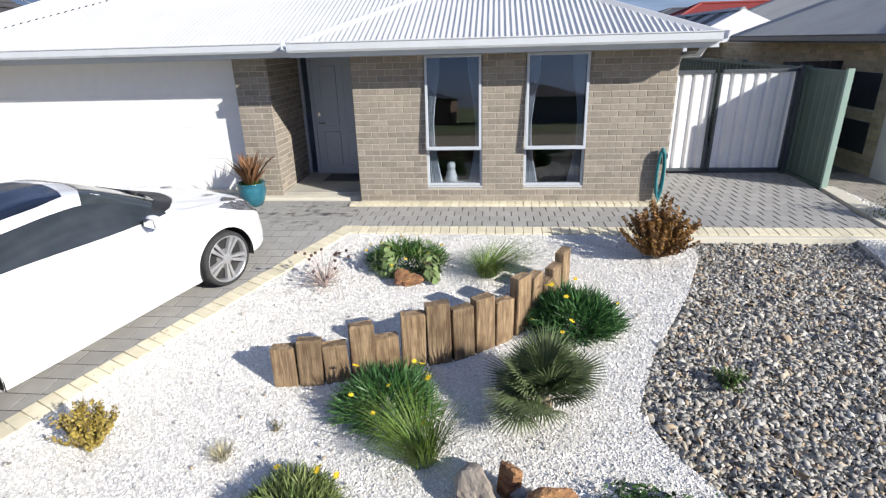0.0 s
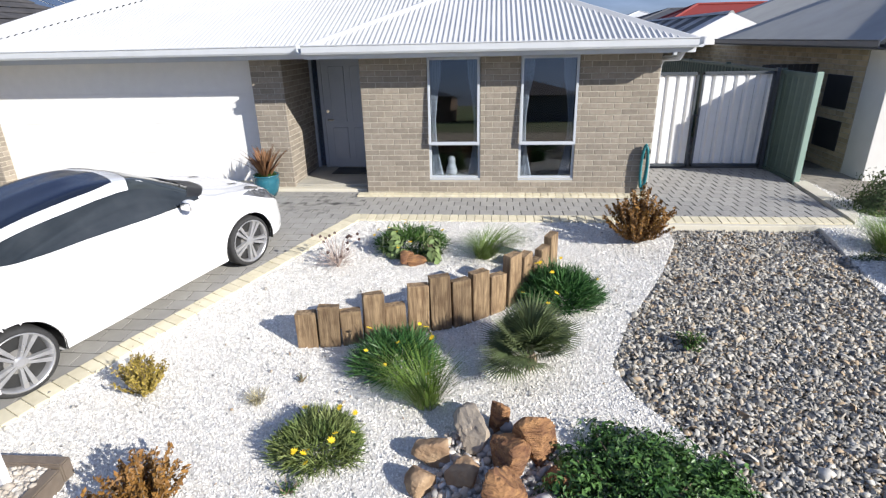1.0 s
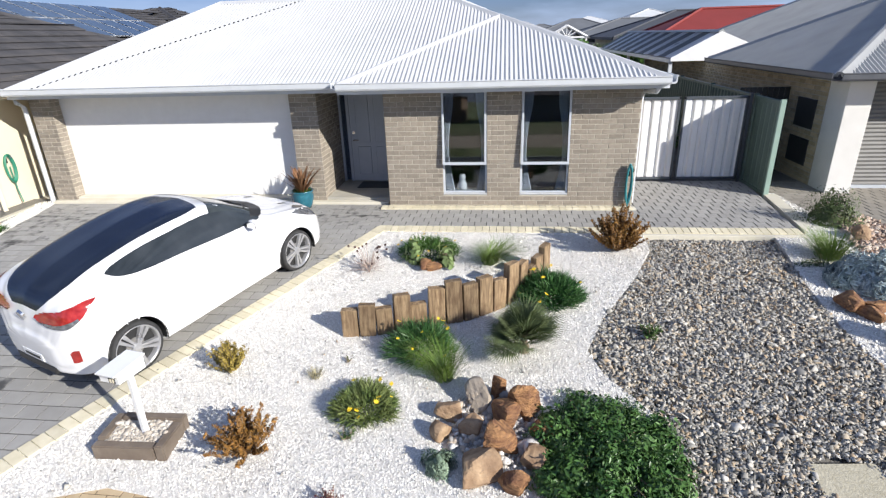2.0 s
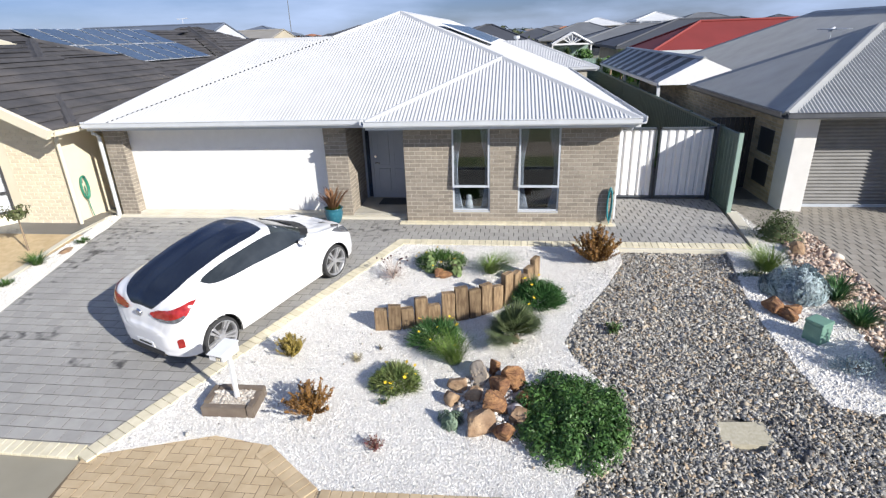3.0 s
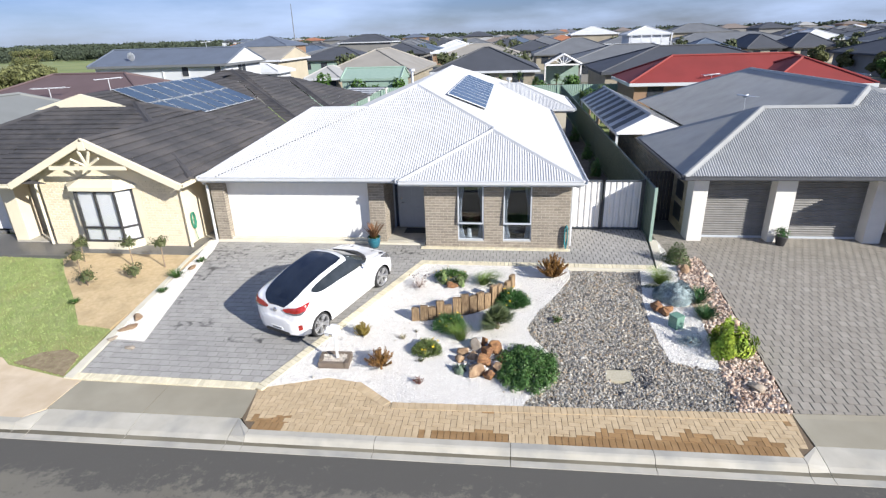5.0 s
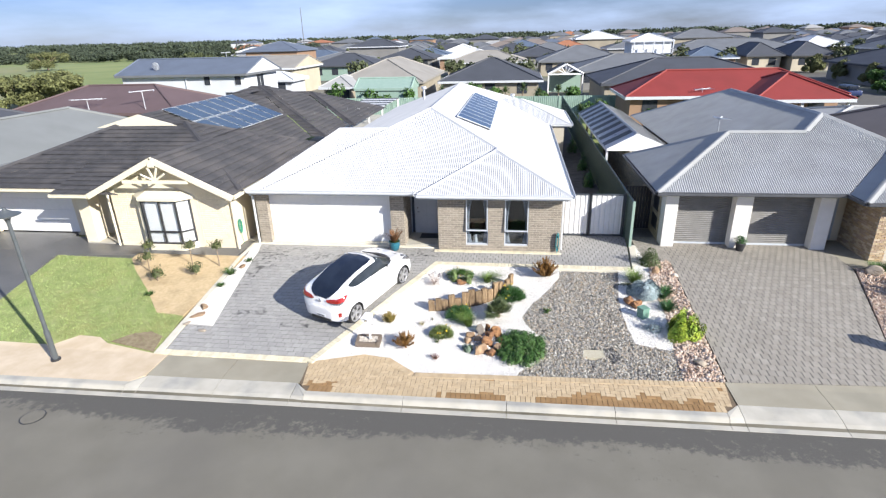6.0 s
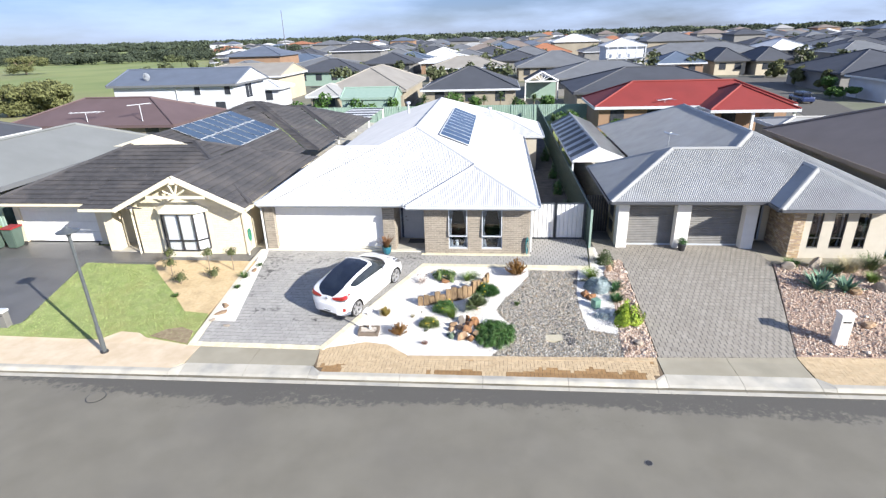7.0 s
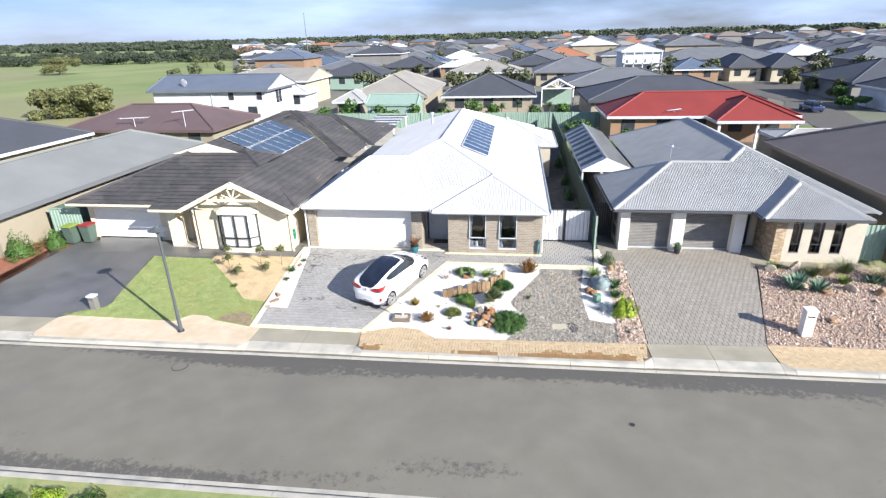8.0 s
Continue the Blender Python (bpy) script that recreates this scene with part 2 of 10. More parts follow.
CONCRETE = surf("kerb_concrete", (0.4, 0.375, 0.315), (0.48, 0.455, 0.39), scale=2.2, rough=0.9, bump=0.3, bscale=90, stain=(0.27, 0.27, 0.25), stain_scale=1.3, stain_amount=0.7)
CREAM_CONCRETE = surf("cream_concrete", (0.58, 0.54, 0.43), (0.64, 0.6, 0.5), scale=3, rough=0.9, bump=0.2, bscale=90)
ASPHALT = surf("road_asphalt", (0.168, 0.155, 0.122), (0.2, 0.186, 0.149), scale=1.1, rough=0.9, bump=0.5, bscale=160, stain=(0.14, 0.131, 0.115), stain_scale=0.3, stain_amount=0.35)
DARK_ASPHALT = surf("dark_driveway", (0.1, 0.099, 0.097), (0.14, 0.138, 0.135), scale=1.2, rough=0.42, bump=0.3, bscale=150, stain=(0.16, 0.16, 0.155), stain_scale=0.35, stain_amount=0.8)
EARTH = surf("far_ground", (0.15, 0.2, 0.06), (0.25, 0.28, 0.1), scale=0.04, rough=1.0, bump=0.3, bscale=1.5, stain=(0.27, 0.23, 0.13), stain_scale=0.012, stain_amount=0.7)
SOIL = surf("garden_soil", (0.1, 0.07, 0.045), (0.16, 0.12, 0.08), scale=6, rough=1.0, bump=0.6, bscale=40)
LAWN_SOIL = surf("lawn_base", (0.2, 0.25, 0.085), (0.31, 0.335, 0.145), scale=2.5, rough=1.0, bump=0.6, bscale=80, stain=(0.3, 0.27, 0.1), stain_scale=0.6, stain_amount=0.5)
MULCH = surf("tan_mulch", (0.6, 0.46, 0.27), (0.5, 0.37, 0.2), scale=9, rough=1.0, bump=0.7, bscale=70, stain=(0.3, 0.22, 0.12), stain_scale=1.5, stain_amount=0.4)
WHITE_BED = surf("white_gravel_bed", (0.6, 0.575, 0.53), (0.74, 0.715, 0.67), scale=45, rough=0.95, bump=0.9, bscale=120)
GREY_BED = surf("grey_gravel_bed", (0.13, 0.123, 0.11), (0.22, 0.208, 0.19), scale=30, rough=0.95, bump=0.9, bscale=60)
PINK_BED = surf("pink_gravel_bed", (0.36, 0.26, 0.2), (0.46, 0.35, 0.28), scale=30, rough=0.95, bump=0.9, bscale=60)
WHITE_PEBBLE = palette("white_pebble", [(0.84, 0.82, 0.775), (0.88, 0.865, 0.825), (0.76, 0.735, 0.69), (0.86, 0.84, 0.795), (0.82, 0.78, 0.715), (0.56, 0.53, 0.49), (0.87, 0.855, 0.815)], rough=0.7, bump=0.1)
GREY_STONE = palette("grey_gravel_stone", [(0.32, 0.305, 0.272), (0.44, 0.4, 0.335), (0.18, 0.173, 0.158), (0.47, 0.4, 0.305), (0.34, 0.33, 0.305), (0.5, 0.47, 0.41), (0.24, 0.232, 0.213), (0.4, 0.305, 0.205), (0.38, 0.363, 0.325), (0.56, 0.535, 0.48)], rough=0.8, bump=0.12)
PINK_STONE = palette("pink_gravel_stone", [(0.5, 0.37, 0.28), (0.58, 0.46, 0.37), (0.42, 0.3, 0.23), (0.64, 0.56, 0.47), (0.49, 0.4, 0.33), (0.36, 0.26, 0.2)], rough=0.8, bump=0.3)
RUST_ROCK = surf("rust_rock", (0.14, 0.06, 0.03), (0.44, 0.235, 0.1), scale=6, rough=0.85, bump=1.0, bscale=16, stain=(0.12, 0.06, 0.04), stain_scale=7, stain_amount=0.7, dist=0.03, stretch=(1, 1.8, 4.5))
TAN_ROCK = surf("tan_rock", (0.2, 0.12, 0.065), (0.44, 0.31, 0.19), scale=7, rough=0.85, bump=0.9, bscale=15, stain=(0.17, 0.1, 0.06), stain_scale=4, stain_amount=0.5, dist=0.02)
GREY_ROCK = surf("grey_rock", (0.3, 0.25, 0.19), (0.4, 0.34, 0.27), scale=6, rough=0.85, bump=0.6, bscale=18, dist=0.02)
SLEEPER = surf("weathered_sleeper", (0.12, 0.075, 0.04), (0.34, 0.24, 0.135), scale=9, rough=0.85, bump=0.8, bscale=22, stretch=(4, 4, 0.4), stain=(0.12, 0.07, 0.035), stain_scale=9, stain_amount=0.55, vary="object", amount=0.28)
BEAM = surf("planter_beam", (0.13, 0.1, 0.075), (0.19, 0.15, 0.115), scale=6, rough=0.85, bump=0.5, bscale=25, stain=(0.25, 0.21, 0.165), stain_scale=4, stain_amount=0.4)
GLASS = glass("window_glass", (0.86, 0.93, 1.0), 0.72, 0.1)
CLEAR_GLASS = glass("clear_glass", (0.95, 0.97, 1.0), 0.95, 0.06)
# near-black wall colour standing in for unlit rooms
DARK_ROOM = surf("dimmed_interior", (0.03, 0.03, 0.032), (0.05, 0.048, 0.045), scale=2, rough=0.9, bump=0)
CURTAIN = surf("sheer_curtain", (0.78, 0.8, 0.84), (0.66, 0.68, 0.72), scale=5, rough=0.9, bump=0)
ALU = surf("window_frame_paint", (0.5, 0.53, 0.57), (0.46, 0.49, 0.53), scale=5, rough=0.35, bump=0)
DARK_FRAME = surf("dark_window_frame", (0.03, 0.03, 0.032), (0.045, 0.045, 0.047), scale=5, rough=0.4, bump=0)
DOOR_GREY = surf("front_door_paint", (0.4, 0.44, 0.5), (0.43, 0.47, 0.53), scale=5, rough=0.4, bump=0.02)
GARAGE_WHITE = surf("garage_door_steel", (0.76, 0.75, 0.73), (0.8, 0.79, 0.77), scale=6, rough=0.5, bump=0.12, bscale=25)
ROLLER_GREY = surf("roller_door_steel", (0.16, 0.155, 0.145), (0.2, 0.195, 0.185), scale=4, rough=0.5, bump=0.05)
FENCE_CREAM = surf("cream_fence_steel", (0.76, 0.76, 0.755), (0.71, 0.71, 0.705), scale=3, rough=0.45, bump=0.03)
FENCE_GREEN = surf("green_fence_steel", (0.07, 0.105, 0.085), (0.09, 0.13, 0.105), scale=3, rough=0.5, bump=0.03)
FENCE_PALE = surf("pale_green_fence_steel", (0.24, 0.34, 0.28), (0.28, 0.38, 0.32), scale=3, rough=0.5, bump=0.03)
BLACK = surf("black_plastic", (0.02, 0.02, 0.02), (0.03, 0.03, 0.03), scale=10, rough=0.5, bump=0)
CHROME = surf("chrome", (0.7, 0.7, 0.7), (0.65, 0.65, 0.65), rough=0.15, bump=0, metal=1.0)
TEAL_GLAZE = surf("teal_glaze", (0.015, 0.1, 0.145), (0.025, 0.145, 0.19), scale=8, rough=0.25, bump=0.1, coat=0.4)
HOSE_TEAL = surf("teal_hose", (0.03, 0.2, 0.22), (0.04, 0.25, 0.27), scale=20, rough=0.5, bump=0.1)
HOSE_GREEN = surf("green_hose", (0.02, 0.19, 0.12), (0.03, 0.24, 0.15), scale=20, rough=0.5, bump=0.1)
PANEL_BLUE = surf("solar_cells", (0.035, 0.06, 0.09), (0.045, 0.075, 0.11), scale=12, rough=0.2, bump=0, coat=0.25)
PANEL_FRAME = surf("panel_frame", (0.78, 0.8, 0.82), (0.74, 0.76, 0.78), rough=0.4, bump=0)


def damp_road(m):
    """Dark damp patches with ragged edges along the gutter of the street."""
    n, l = m.node_tree.nodes, m.node_tree.links
    base = n["Principled BSDF"].inputs["Base Color"].links[0].from_socket
    geo = n.new("ShaderNodeNewGeometry")
    sep = n.new("ShaderNodeSeparateXYZ")
    l.new(geo.outputs["Position"], sep.inputs["Vector"])
    # distance from the kerb line
    kx = n.new("ShaderNodeMath")
    kx.operation = "MULTIPLY_ADD"
    kx.inputs[1].default_value, kx.inputs[2].default_value = 0.016, -8.074
    l.new(sep.outputs["X"], kx.inputs[0])
    d = n.new("ShaderNodeMath")
    d.operation = "SUBTRACT"
    l.new(kx.outputs["Value"], d.inputs[0])
    l.new(sep.outputs["Y"], d.inputs[1])
    near = n.new("ShaderNodeMapRange")
    near.inputs["From Min"].default_value, near.inputs["From Max"].default_value = 0.4, 2.6
    near.inputs["To Min"].default_value, near.inputs["To Max"].default_value = 0.34, -0.3
    l.new(d.outputs["Value"], near.inputs["Value"])
    mp = n.new("ShaderNodeMapping")
    mp.inputs["Scale"].default_value = (0.14, 0.9, 1)
    l.new(geo.outputs["Position"], mp.inputs["Vector"])
    wide = n.new("ShaderNodeTexNoise")
    wide.inputs["Scale"].default_value, wide.inputs["Detail"].default_value, wide.inputs["Roughness"].default_value = 1.0, 3, 0.5
    l.new(mp.outputs["Vector"], wide.inputs["Vector"])
    fine = n.new("ShaderNodeTexNoise")
    fine.inputs["Scale"].default_value, fine.inputs["Detail"].default_value, fine.inputs["Roughness"].default_value = 5.5, 9, 0.75
    l.new(geo.outputs["Position"], fine.inputs["Vector"])
    a = n.new("ShaderNodeMath")
    a.operation = "MULTIPLY_ADD"
    a.inputs[1].default_value = 0.9
    l.new(fine.outputs["Fac"], a.inputs[0])
    l.new(wide.outputs["Fac"], a.inputs[2])
    b = n.new("ShaderNodeMath")
    b.operation = "ADD"
    l.new(a.outputs["Value"], b.inputs[0])
    l.new(near.outputs["Result"], b.inputs[1])
    # a second damp band lies along the far gutter, widest to the west, where the near gutter is dry
    far = n.new("ShaderNodeMapRange")
    far.inputs["From Min"].default_value, far.inputs["From Max"].default_value = 3.0, 6.0
    far.inputs["To Min"].default_value, far.inputs["To Max"].default_value = -0.16, 0.5
    l.new(d.outputs["Value"], far.inputs["Value"])
    west = n.new("ShaderNodeMapRange")
    west.inputs["From Min"].default_value, west.inputs["From Max"].default_value = 0.0, -14.0
    west.inputs["To Min"].default_value, west.inputs["To Max"].default_value = 0.35, 0.95
    l.new(sep.outputs["X"], west.inputs["Value"])
    c = n.new("ShaderNodeMath")
    c.operation = "MULTIPLY_ADD"
    l.new(far.outputs["Result"], c.inputs[0])
    l.new(west.outputs["Result"], c.inputs[1])
    l.new(b.outputs["Value"], c.inputs[2])
    edge = n.new("ShaderNodeMapRange")
    edge.inputs["From Min"].default_value, edge.inputs["From Max"].default_value = 0.98, 1.1
    l.new(c.outputs["Value"], edge.inputs["Value"])
    mx = n.new("ShaderNodeMixRGB")
    mx.inputs["Color2"].default_value = (0.098, 0.092, 0.08, 1)
    l.new(edge.outputs["Result"], mx.inputs["Fac"])
    l.new(base, mx.inputs["Color1"])
    l.new(mx.outputs["Color"], n["Principled BSDF"].inputs["Base Color"])


damp_road(ASPHALT)
WET_CONCRETE = surf("wet_gutter_concrete", (0.09, 0.08, 0.055), (0.2, 0.18, 0.13), scale=1.6, rough=0.5, bump=0.2, bscale=60, stretch=(0.4, 1, 1))
DAMP_PAVER = surf("damp_grey_paver", (0.29, 0.282, 0.264), (0.345, 0.335, 0.312), scale=7, rough=0.75, bump=0.3, bscale=110, vary="island", amount=0.1, stain=(0.07, 0.068, 0.066), stain_scale=6.5, stain_amount=1.0)
DAMP_TAN = surf("damp_tan_paver", (0.27, 0.155, 0.06), (0.36, 0.225, 0.1), scale=4, rough=0.55, bump=0.3, bscale=90, vary="island", amount=0.15)

CROSS_CONCRETE = surf("crossover_concrete", (0.29, 0.262, 0.195), (0.35, 0.32, 0.245), scale=1.2, rough=0.9, bump=0.25, bscale=90, stain=(0.24, 0.225, 0.17), stain_scale=0.8, stain_amount=0.5)
DRAIN_STONE = surf("drain_cover_stone", (0.4, 0.36, 0.26), (0.5, 0.46, 0.35), scale=25, rough=0.9, bump=0.6, bscale=60)
VERGE_SAND = surf("verge_sand", (0.56, 0.45, 0.31), (0.64, 0.53, 0.39), scale=3, rough=0.95, bump=0.4, bscale=70, stain=(0.46, 0.35, 0.22), stain_scale=1.2, stain_amount=0.4)

# ---- building kit ----
def hip_height(h, x, y):
    """Height of one hip roof over the points (x, y); far below outside its eaves. gable: sides that do not slope."""
    d = np.full(np.shape(x), 1e3)
    for side, v in (("L", x - h["x"][0]), ("R", h["x"][1] - x), ("F", y - h["y"][0]), ("B", h["y"][1] - y)):
        if side not in h.get("gable", ""):
            d = np.minimum(d, v)
    z = h["z"] + h["s"] * d
    out = (x < h["x"][0] - 1e-6) | (x > h["x"][1] + 1e-6) | (y < h["y"][0] - 1e-6) | (y > h["y"][1] + 1e-6)
    return np.where(out, -1e3, z)


def roof_strips(hips, along, up, step, steps_up, lines_up, keep):
    """For every slope of the united hip roofs, runs of the parameter 'other' at each line: yields (corner function, lines, runs)."""
    for i, h in enumerate(hips):
        (x0, x1), (y0, y1) = h["x"], h["y"]
        for side in "LRFB":
            if side in h.get("gable", ""):
                continue
            eave, depth = (y1 - y0, x1 - x0) if side in "LR" else (x1 - x0, y1 - y0)
            gabled = set(h.get("gable", ""))
            reach = depth if ({"L": "R", "R": "L", "F": "B", "B": "F"}[side] in gabled) else depth / 2
            us = np.arange(0, eave + along, along)
            us[-1] = eave
            vs = np.arange(0, reach + up, up)
            vs[-1] = reach
            U, V = np.meshgrid(us, vs, indexing="ij")
            X, Y = {"L": (x0 + V, y0 + U), "R": (x1 - V, y0 + U), "F": (x0 + U, y0 + V), "B": (x0 + U, y1 - V)}[side]
            Z = h["z"] + h["s"] * V
            ok = hip_height(h, X, Y) > Z - 1e-4
            for j, g in enumerate(hips):
                if j != i:
                    ok &= hip_height(g, X, Y) <= Z + (1e-3 if j > i else -1e-3)
            if keep:
                ok &= keep(X, Y)
            yield side, h, us, vs, ok


def runs(mask):
    m = np.concatenate(([0], mask.astype(int), [0]))
    d = np.diff(m)
    return list(zip(np.where(d == 1)[0], np.where(d == -1)[0] - 1))


def sheet_roof(hips, material, parent, label, pitch=0.076, per=5, keep=None, amp=0.0125, name="roof"):
    """Corrugated steel on united hip roofs: real ribs that run up each slope."""
    V, F = [], []
    for side, h, us, vs, ok in roof_strips(hips, pitch / per, 0.02, 0, 0, 0, keep):
        (x0, x1), (y0, y1) = h["x"], h["y"]

        def at(u, v, k):
            x, y = {"L": (x0 + v, y0 + u), "R": (x1 - v, y0 + u), "F": (x0 + u, y0 + v), "B": (x0 + u, y1 - v)}[side]
            return (x, y, h["z"] + h["s"] * v + amp * math.sin(2 * math.pi * k / per))
        prev = None
        for k in range(len(us)):
            cur = [(vs[a], vs[b]) for a, b in runs(ok[k]) if b > a]
            cur = [(0.0 if a < 0.021 else a, b) for a, b in cur]
            if prev and cur:
                for a0, b0 in prev:
                    for a1, b1 in cur:
                        if min(b0, b1) > max(a0, a1) and abs(a0 - a1) < 0.5 and abs(b0 - b1) < 0.5:
                            n = len(V)
                            V += [at(us[k - 1], a0, k - 1), at(us[k], a1, k), at(us[k], b1, k), at(us[k - 1], b0, k - 1)]
                            F.append((n, n + 1, n + 2, n + 3))
            prev = cur
    return raw(name, V, F, material, parent, label)


def tile_roof(hips, material, parent, label, course=0.32, keep=None, name="roof", lip=0.048):
    """Courses of concrete tiles on united hip roofs, each course lapping over the one below."""
    V, F = [], []
    for side, h, us, vs, ok in roof_strips(hips, 0.05, course, 0, 0, 0, keep):
        (x0, x1), (y0, y1) = h["x"], h["y"]

        def at(u, v, dz):
            x, y = {"L": (x0 + v, y0 + u), "R": (x1 - v, y0 + u), "F": (x0 + u, y0 + v), "B": (x0 + u, y1 - v)}[side]
            return (x, y, h["z"] + h["s"] * v + dz)
        for k in range(len(vs) - 1):
            lo = [(us[a], us[b]) for a, b in runs(ok[:, k]) if b > a]
            hi = [(us[a], us[b]) for a, b in runs(ok[:, k + 1]) if b >= a]
            for a0, b0 in lo:
                mate = [(a, b) for a, b in hi if min(b, b0) >= max(a, a0)]
                a1, b1 = mate[0] if mate else ((a0 + b0) / 2, (a0 + b0) / 2)
                cells = max(1, int((b0 - a0) / 0.33))
                for c in range(cells):
                    f0, f1 = c / cells, (c + 1) / cells
                    j = 0.006 * math.sin(c * 12.9898 + k * 78.233)
                    n = len(V)
                    V += [at(a0 + f0 * (b0 - a0), vs[k], lip * 0.5), at(a0 + f1 * (b0 - a0), vs[k], lip * 0.5),
                          at(a0 + f1 * (b0 - a0), vs[k], lip + j), at(a0 + f0 * (b0 - a0), vs[k], lip + j),
                          at(a1 + f1 * (b1 - a1), vs[k + 1] + 0.05, j), at(a1 + f0 * (b1 - a1), vs[k + 1] + 0.05, j)]
                    F += [(n, n + 1, n + 2, n + 3), (n + 3, n + 2, n + 4, n + 5)]
    return raw(name, V, F, material, parent, label)


def caps(lines, material, parent, r=0.085, lift=0.0):
    for a, b in lines:
        a, b = Vector(a), Vector(b)
        bm = bmesh.new()
        d = (b - a).normalized()
        s = d.cross(Vector((0, 0, 1))).normalized()
        up = s.cross(d)
        prof = [(-r * 1.3, -0.045), (-r * 0.75, -0.002), (-r * 0.3, r * 0.42), (r * 0.3, r * 0.42), (r * 0.75, -0.002), (r * 1.3, -0.045)]
        ends = [[bm.verts.new(p + s * u + up * (w + lift)) for u, w in prof] for p in (a, b)]
        for i in range(len(prof) - 1):
            bm.faces.new((ends[0][i], ends[0][i + 1], ends[1][i + 1], ends[1][i]))
        bm.faces.new(ends[0])
        bm.faces.new(ends[1][::-1])
        part("ridge_cap", bm, material, parent)


def gutter(a, b, out, z, material, parent, h=0.115, d=0.11):
    """An eaves gutter with a rolled lip, from a to b in plan; out: the way that it faces."""
    a, b, o = Vector((*a, z)), Vector((*b, z)), Vector((*out, 0)).normalized()
    prof = [(0, 0.0), (0, -h), (d * 0.85, -h), (d, -h * 0.75), (d, -0.012), (d + 0.012, 0.0), (d + 0.012, 0.012), (d - 0.01, 0.012), (d - 0.012, -0.01), (d - 0.02, -h * 0.7), (0.01, -h + 0.012), (0.008, 0.0)]
    bm = bmesh.new()
    ends = [[bm.verts.new(p + o * u + Vector((0, 0, w))) for u, w in prof] for p in (a, b)]
    n = len(prof)
    for i in range(n):
        bm.faces.new((ends[0][i], ends[0][(i + 1) % n], ends[1][(i + 1) % n], ends[1][i]))
    bm.faces.new(ends[0][::-1])
    bm.faces.new(ends[1])
    return part("gutter", bm, material, parent)


def wall_with_holes(p0, p1, z0, z1, thick, holes, material, parent, label="", name="wall"):
    """A wall from p0 to p1 in plan, its face on that line and its thickness to the left of the way; holes: (u0, u1, z0, z1)."""
    p0, p1 = Vector((*p0, 0)), Vector((*p1, 0))
    d = (p1 - p0).normalized()
    n = Vector((-d.y, d.x, 0))
    length = (p1 - p0).length
    us = sorted({0.0, length, *[h[0] for h in holes], *[h[1] for h in holes]})
    zs = sorted({z0, z1, *[h[2] for h in holes], *[h[3] for h in holes]})
    bm = bmesh.new()
    solid = {}
    for i in range(len(us) - 1):
        for j in range(len(zs) - 1):
            um, zm = (us[i] + us[i + 1]) / 2, (zs[j] + zs[j + 1]) / 2
            solid[i, j] = not any(h[0] < um < h[1] and h[2] < zm < h[3] for h in holes)

    def v(u, z, k):
        return bm.verts.new(p0 + d * u + n * (thick * k) + Vector((0, 0, z)))

    def q(*c):
        bm.faces.new([v(*x) for x in c])
    for (i, j), s in solid.items():
        if not s:
            continue
        a, b, c, e = us[i], us[i + 1], zs[j], zs[j + 1]
        q((a, c, 0), (b, c, 0), (b, e, 0), (a, e, 0))
        q((a, c, 1), (a, e, 1), (b, e, 1), (b, c, 1))
        if not solid.get((i - 1, j)):
            q((a, c, 0), (a, e, 0), (a, e, 1), (a, c, 1))
        if not solid.get((i + 1, j)):
            q((b, c, 0), (b, c, 1), (b, e, 1), (b, e, 0))
        if not solid.get((i, j - 1)):
            q((a, c, 0), (a, c, 1), (b, c, 1), (b, c, 0))
        if not solid.get((i, j + 1)):
            q((a, e, 0), (b, e, 0), (b, e, 1), (a, e, 1))
    bmesh.ops.remove_doubles(bm, verts=bm.verts, dist=1e-5)
    return part(name, bm, material, parent, label)


brick_meshes = {}


def brick_mesh(length, height, depth, material):
    key = (round(length, 3), height, depth, material.name)
    if key not in brick_meshes:
        bm = bmesh.new()
        c = 0.004
        lo = [bm.verts.new(p) for p in ((0, 0, 0), (length, 0, 0), (length, 0, height), (0, 0, height))]
        hi = [bm.verts.new(p) for p in ((c, -depth, c), (length - c, -depth, c), (length - c, -depth, height - c), (c, -depth, height - c))]
        bm.faces.new(hi)
        for i in range(4):
            bm.faces.new((lo[i], lo[(i + 1) % 4], hi[(i + 1) % 4], hi[i]))
        bmesh.ops.recalc_face_normals(bm, faces=bm.faces)
        me = bpy.data.meshes.new("brick")
        bm.to_mesh(me)
        bm.free()
        me.materials.append(material)
        brick_meshes[key] = me
    return brick_meshes[key]


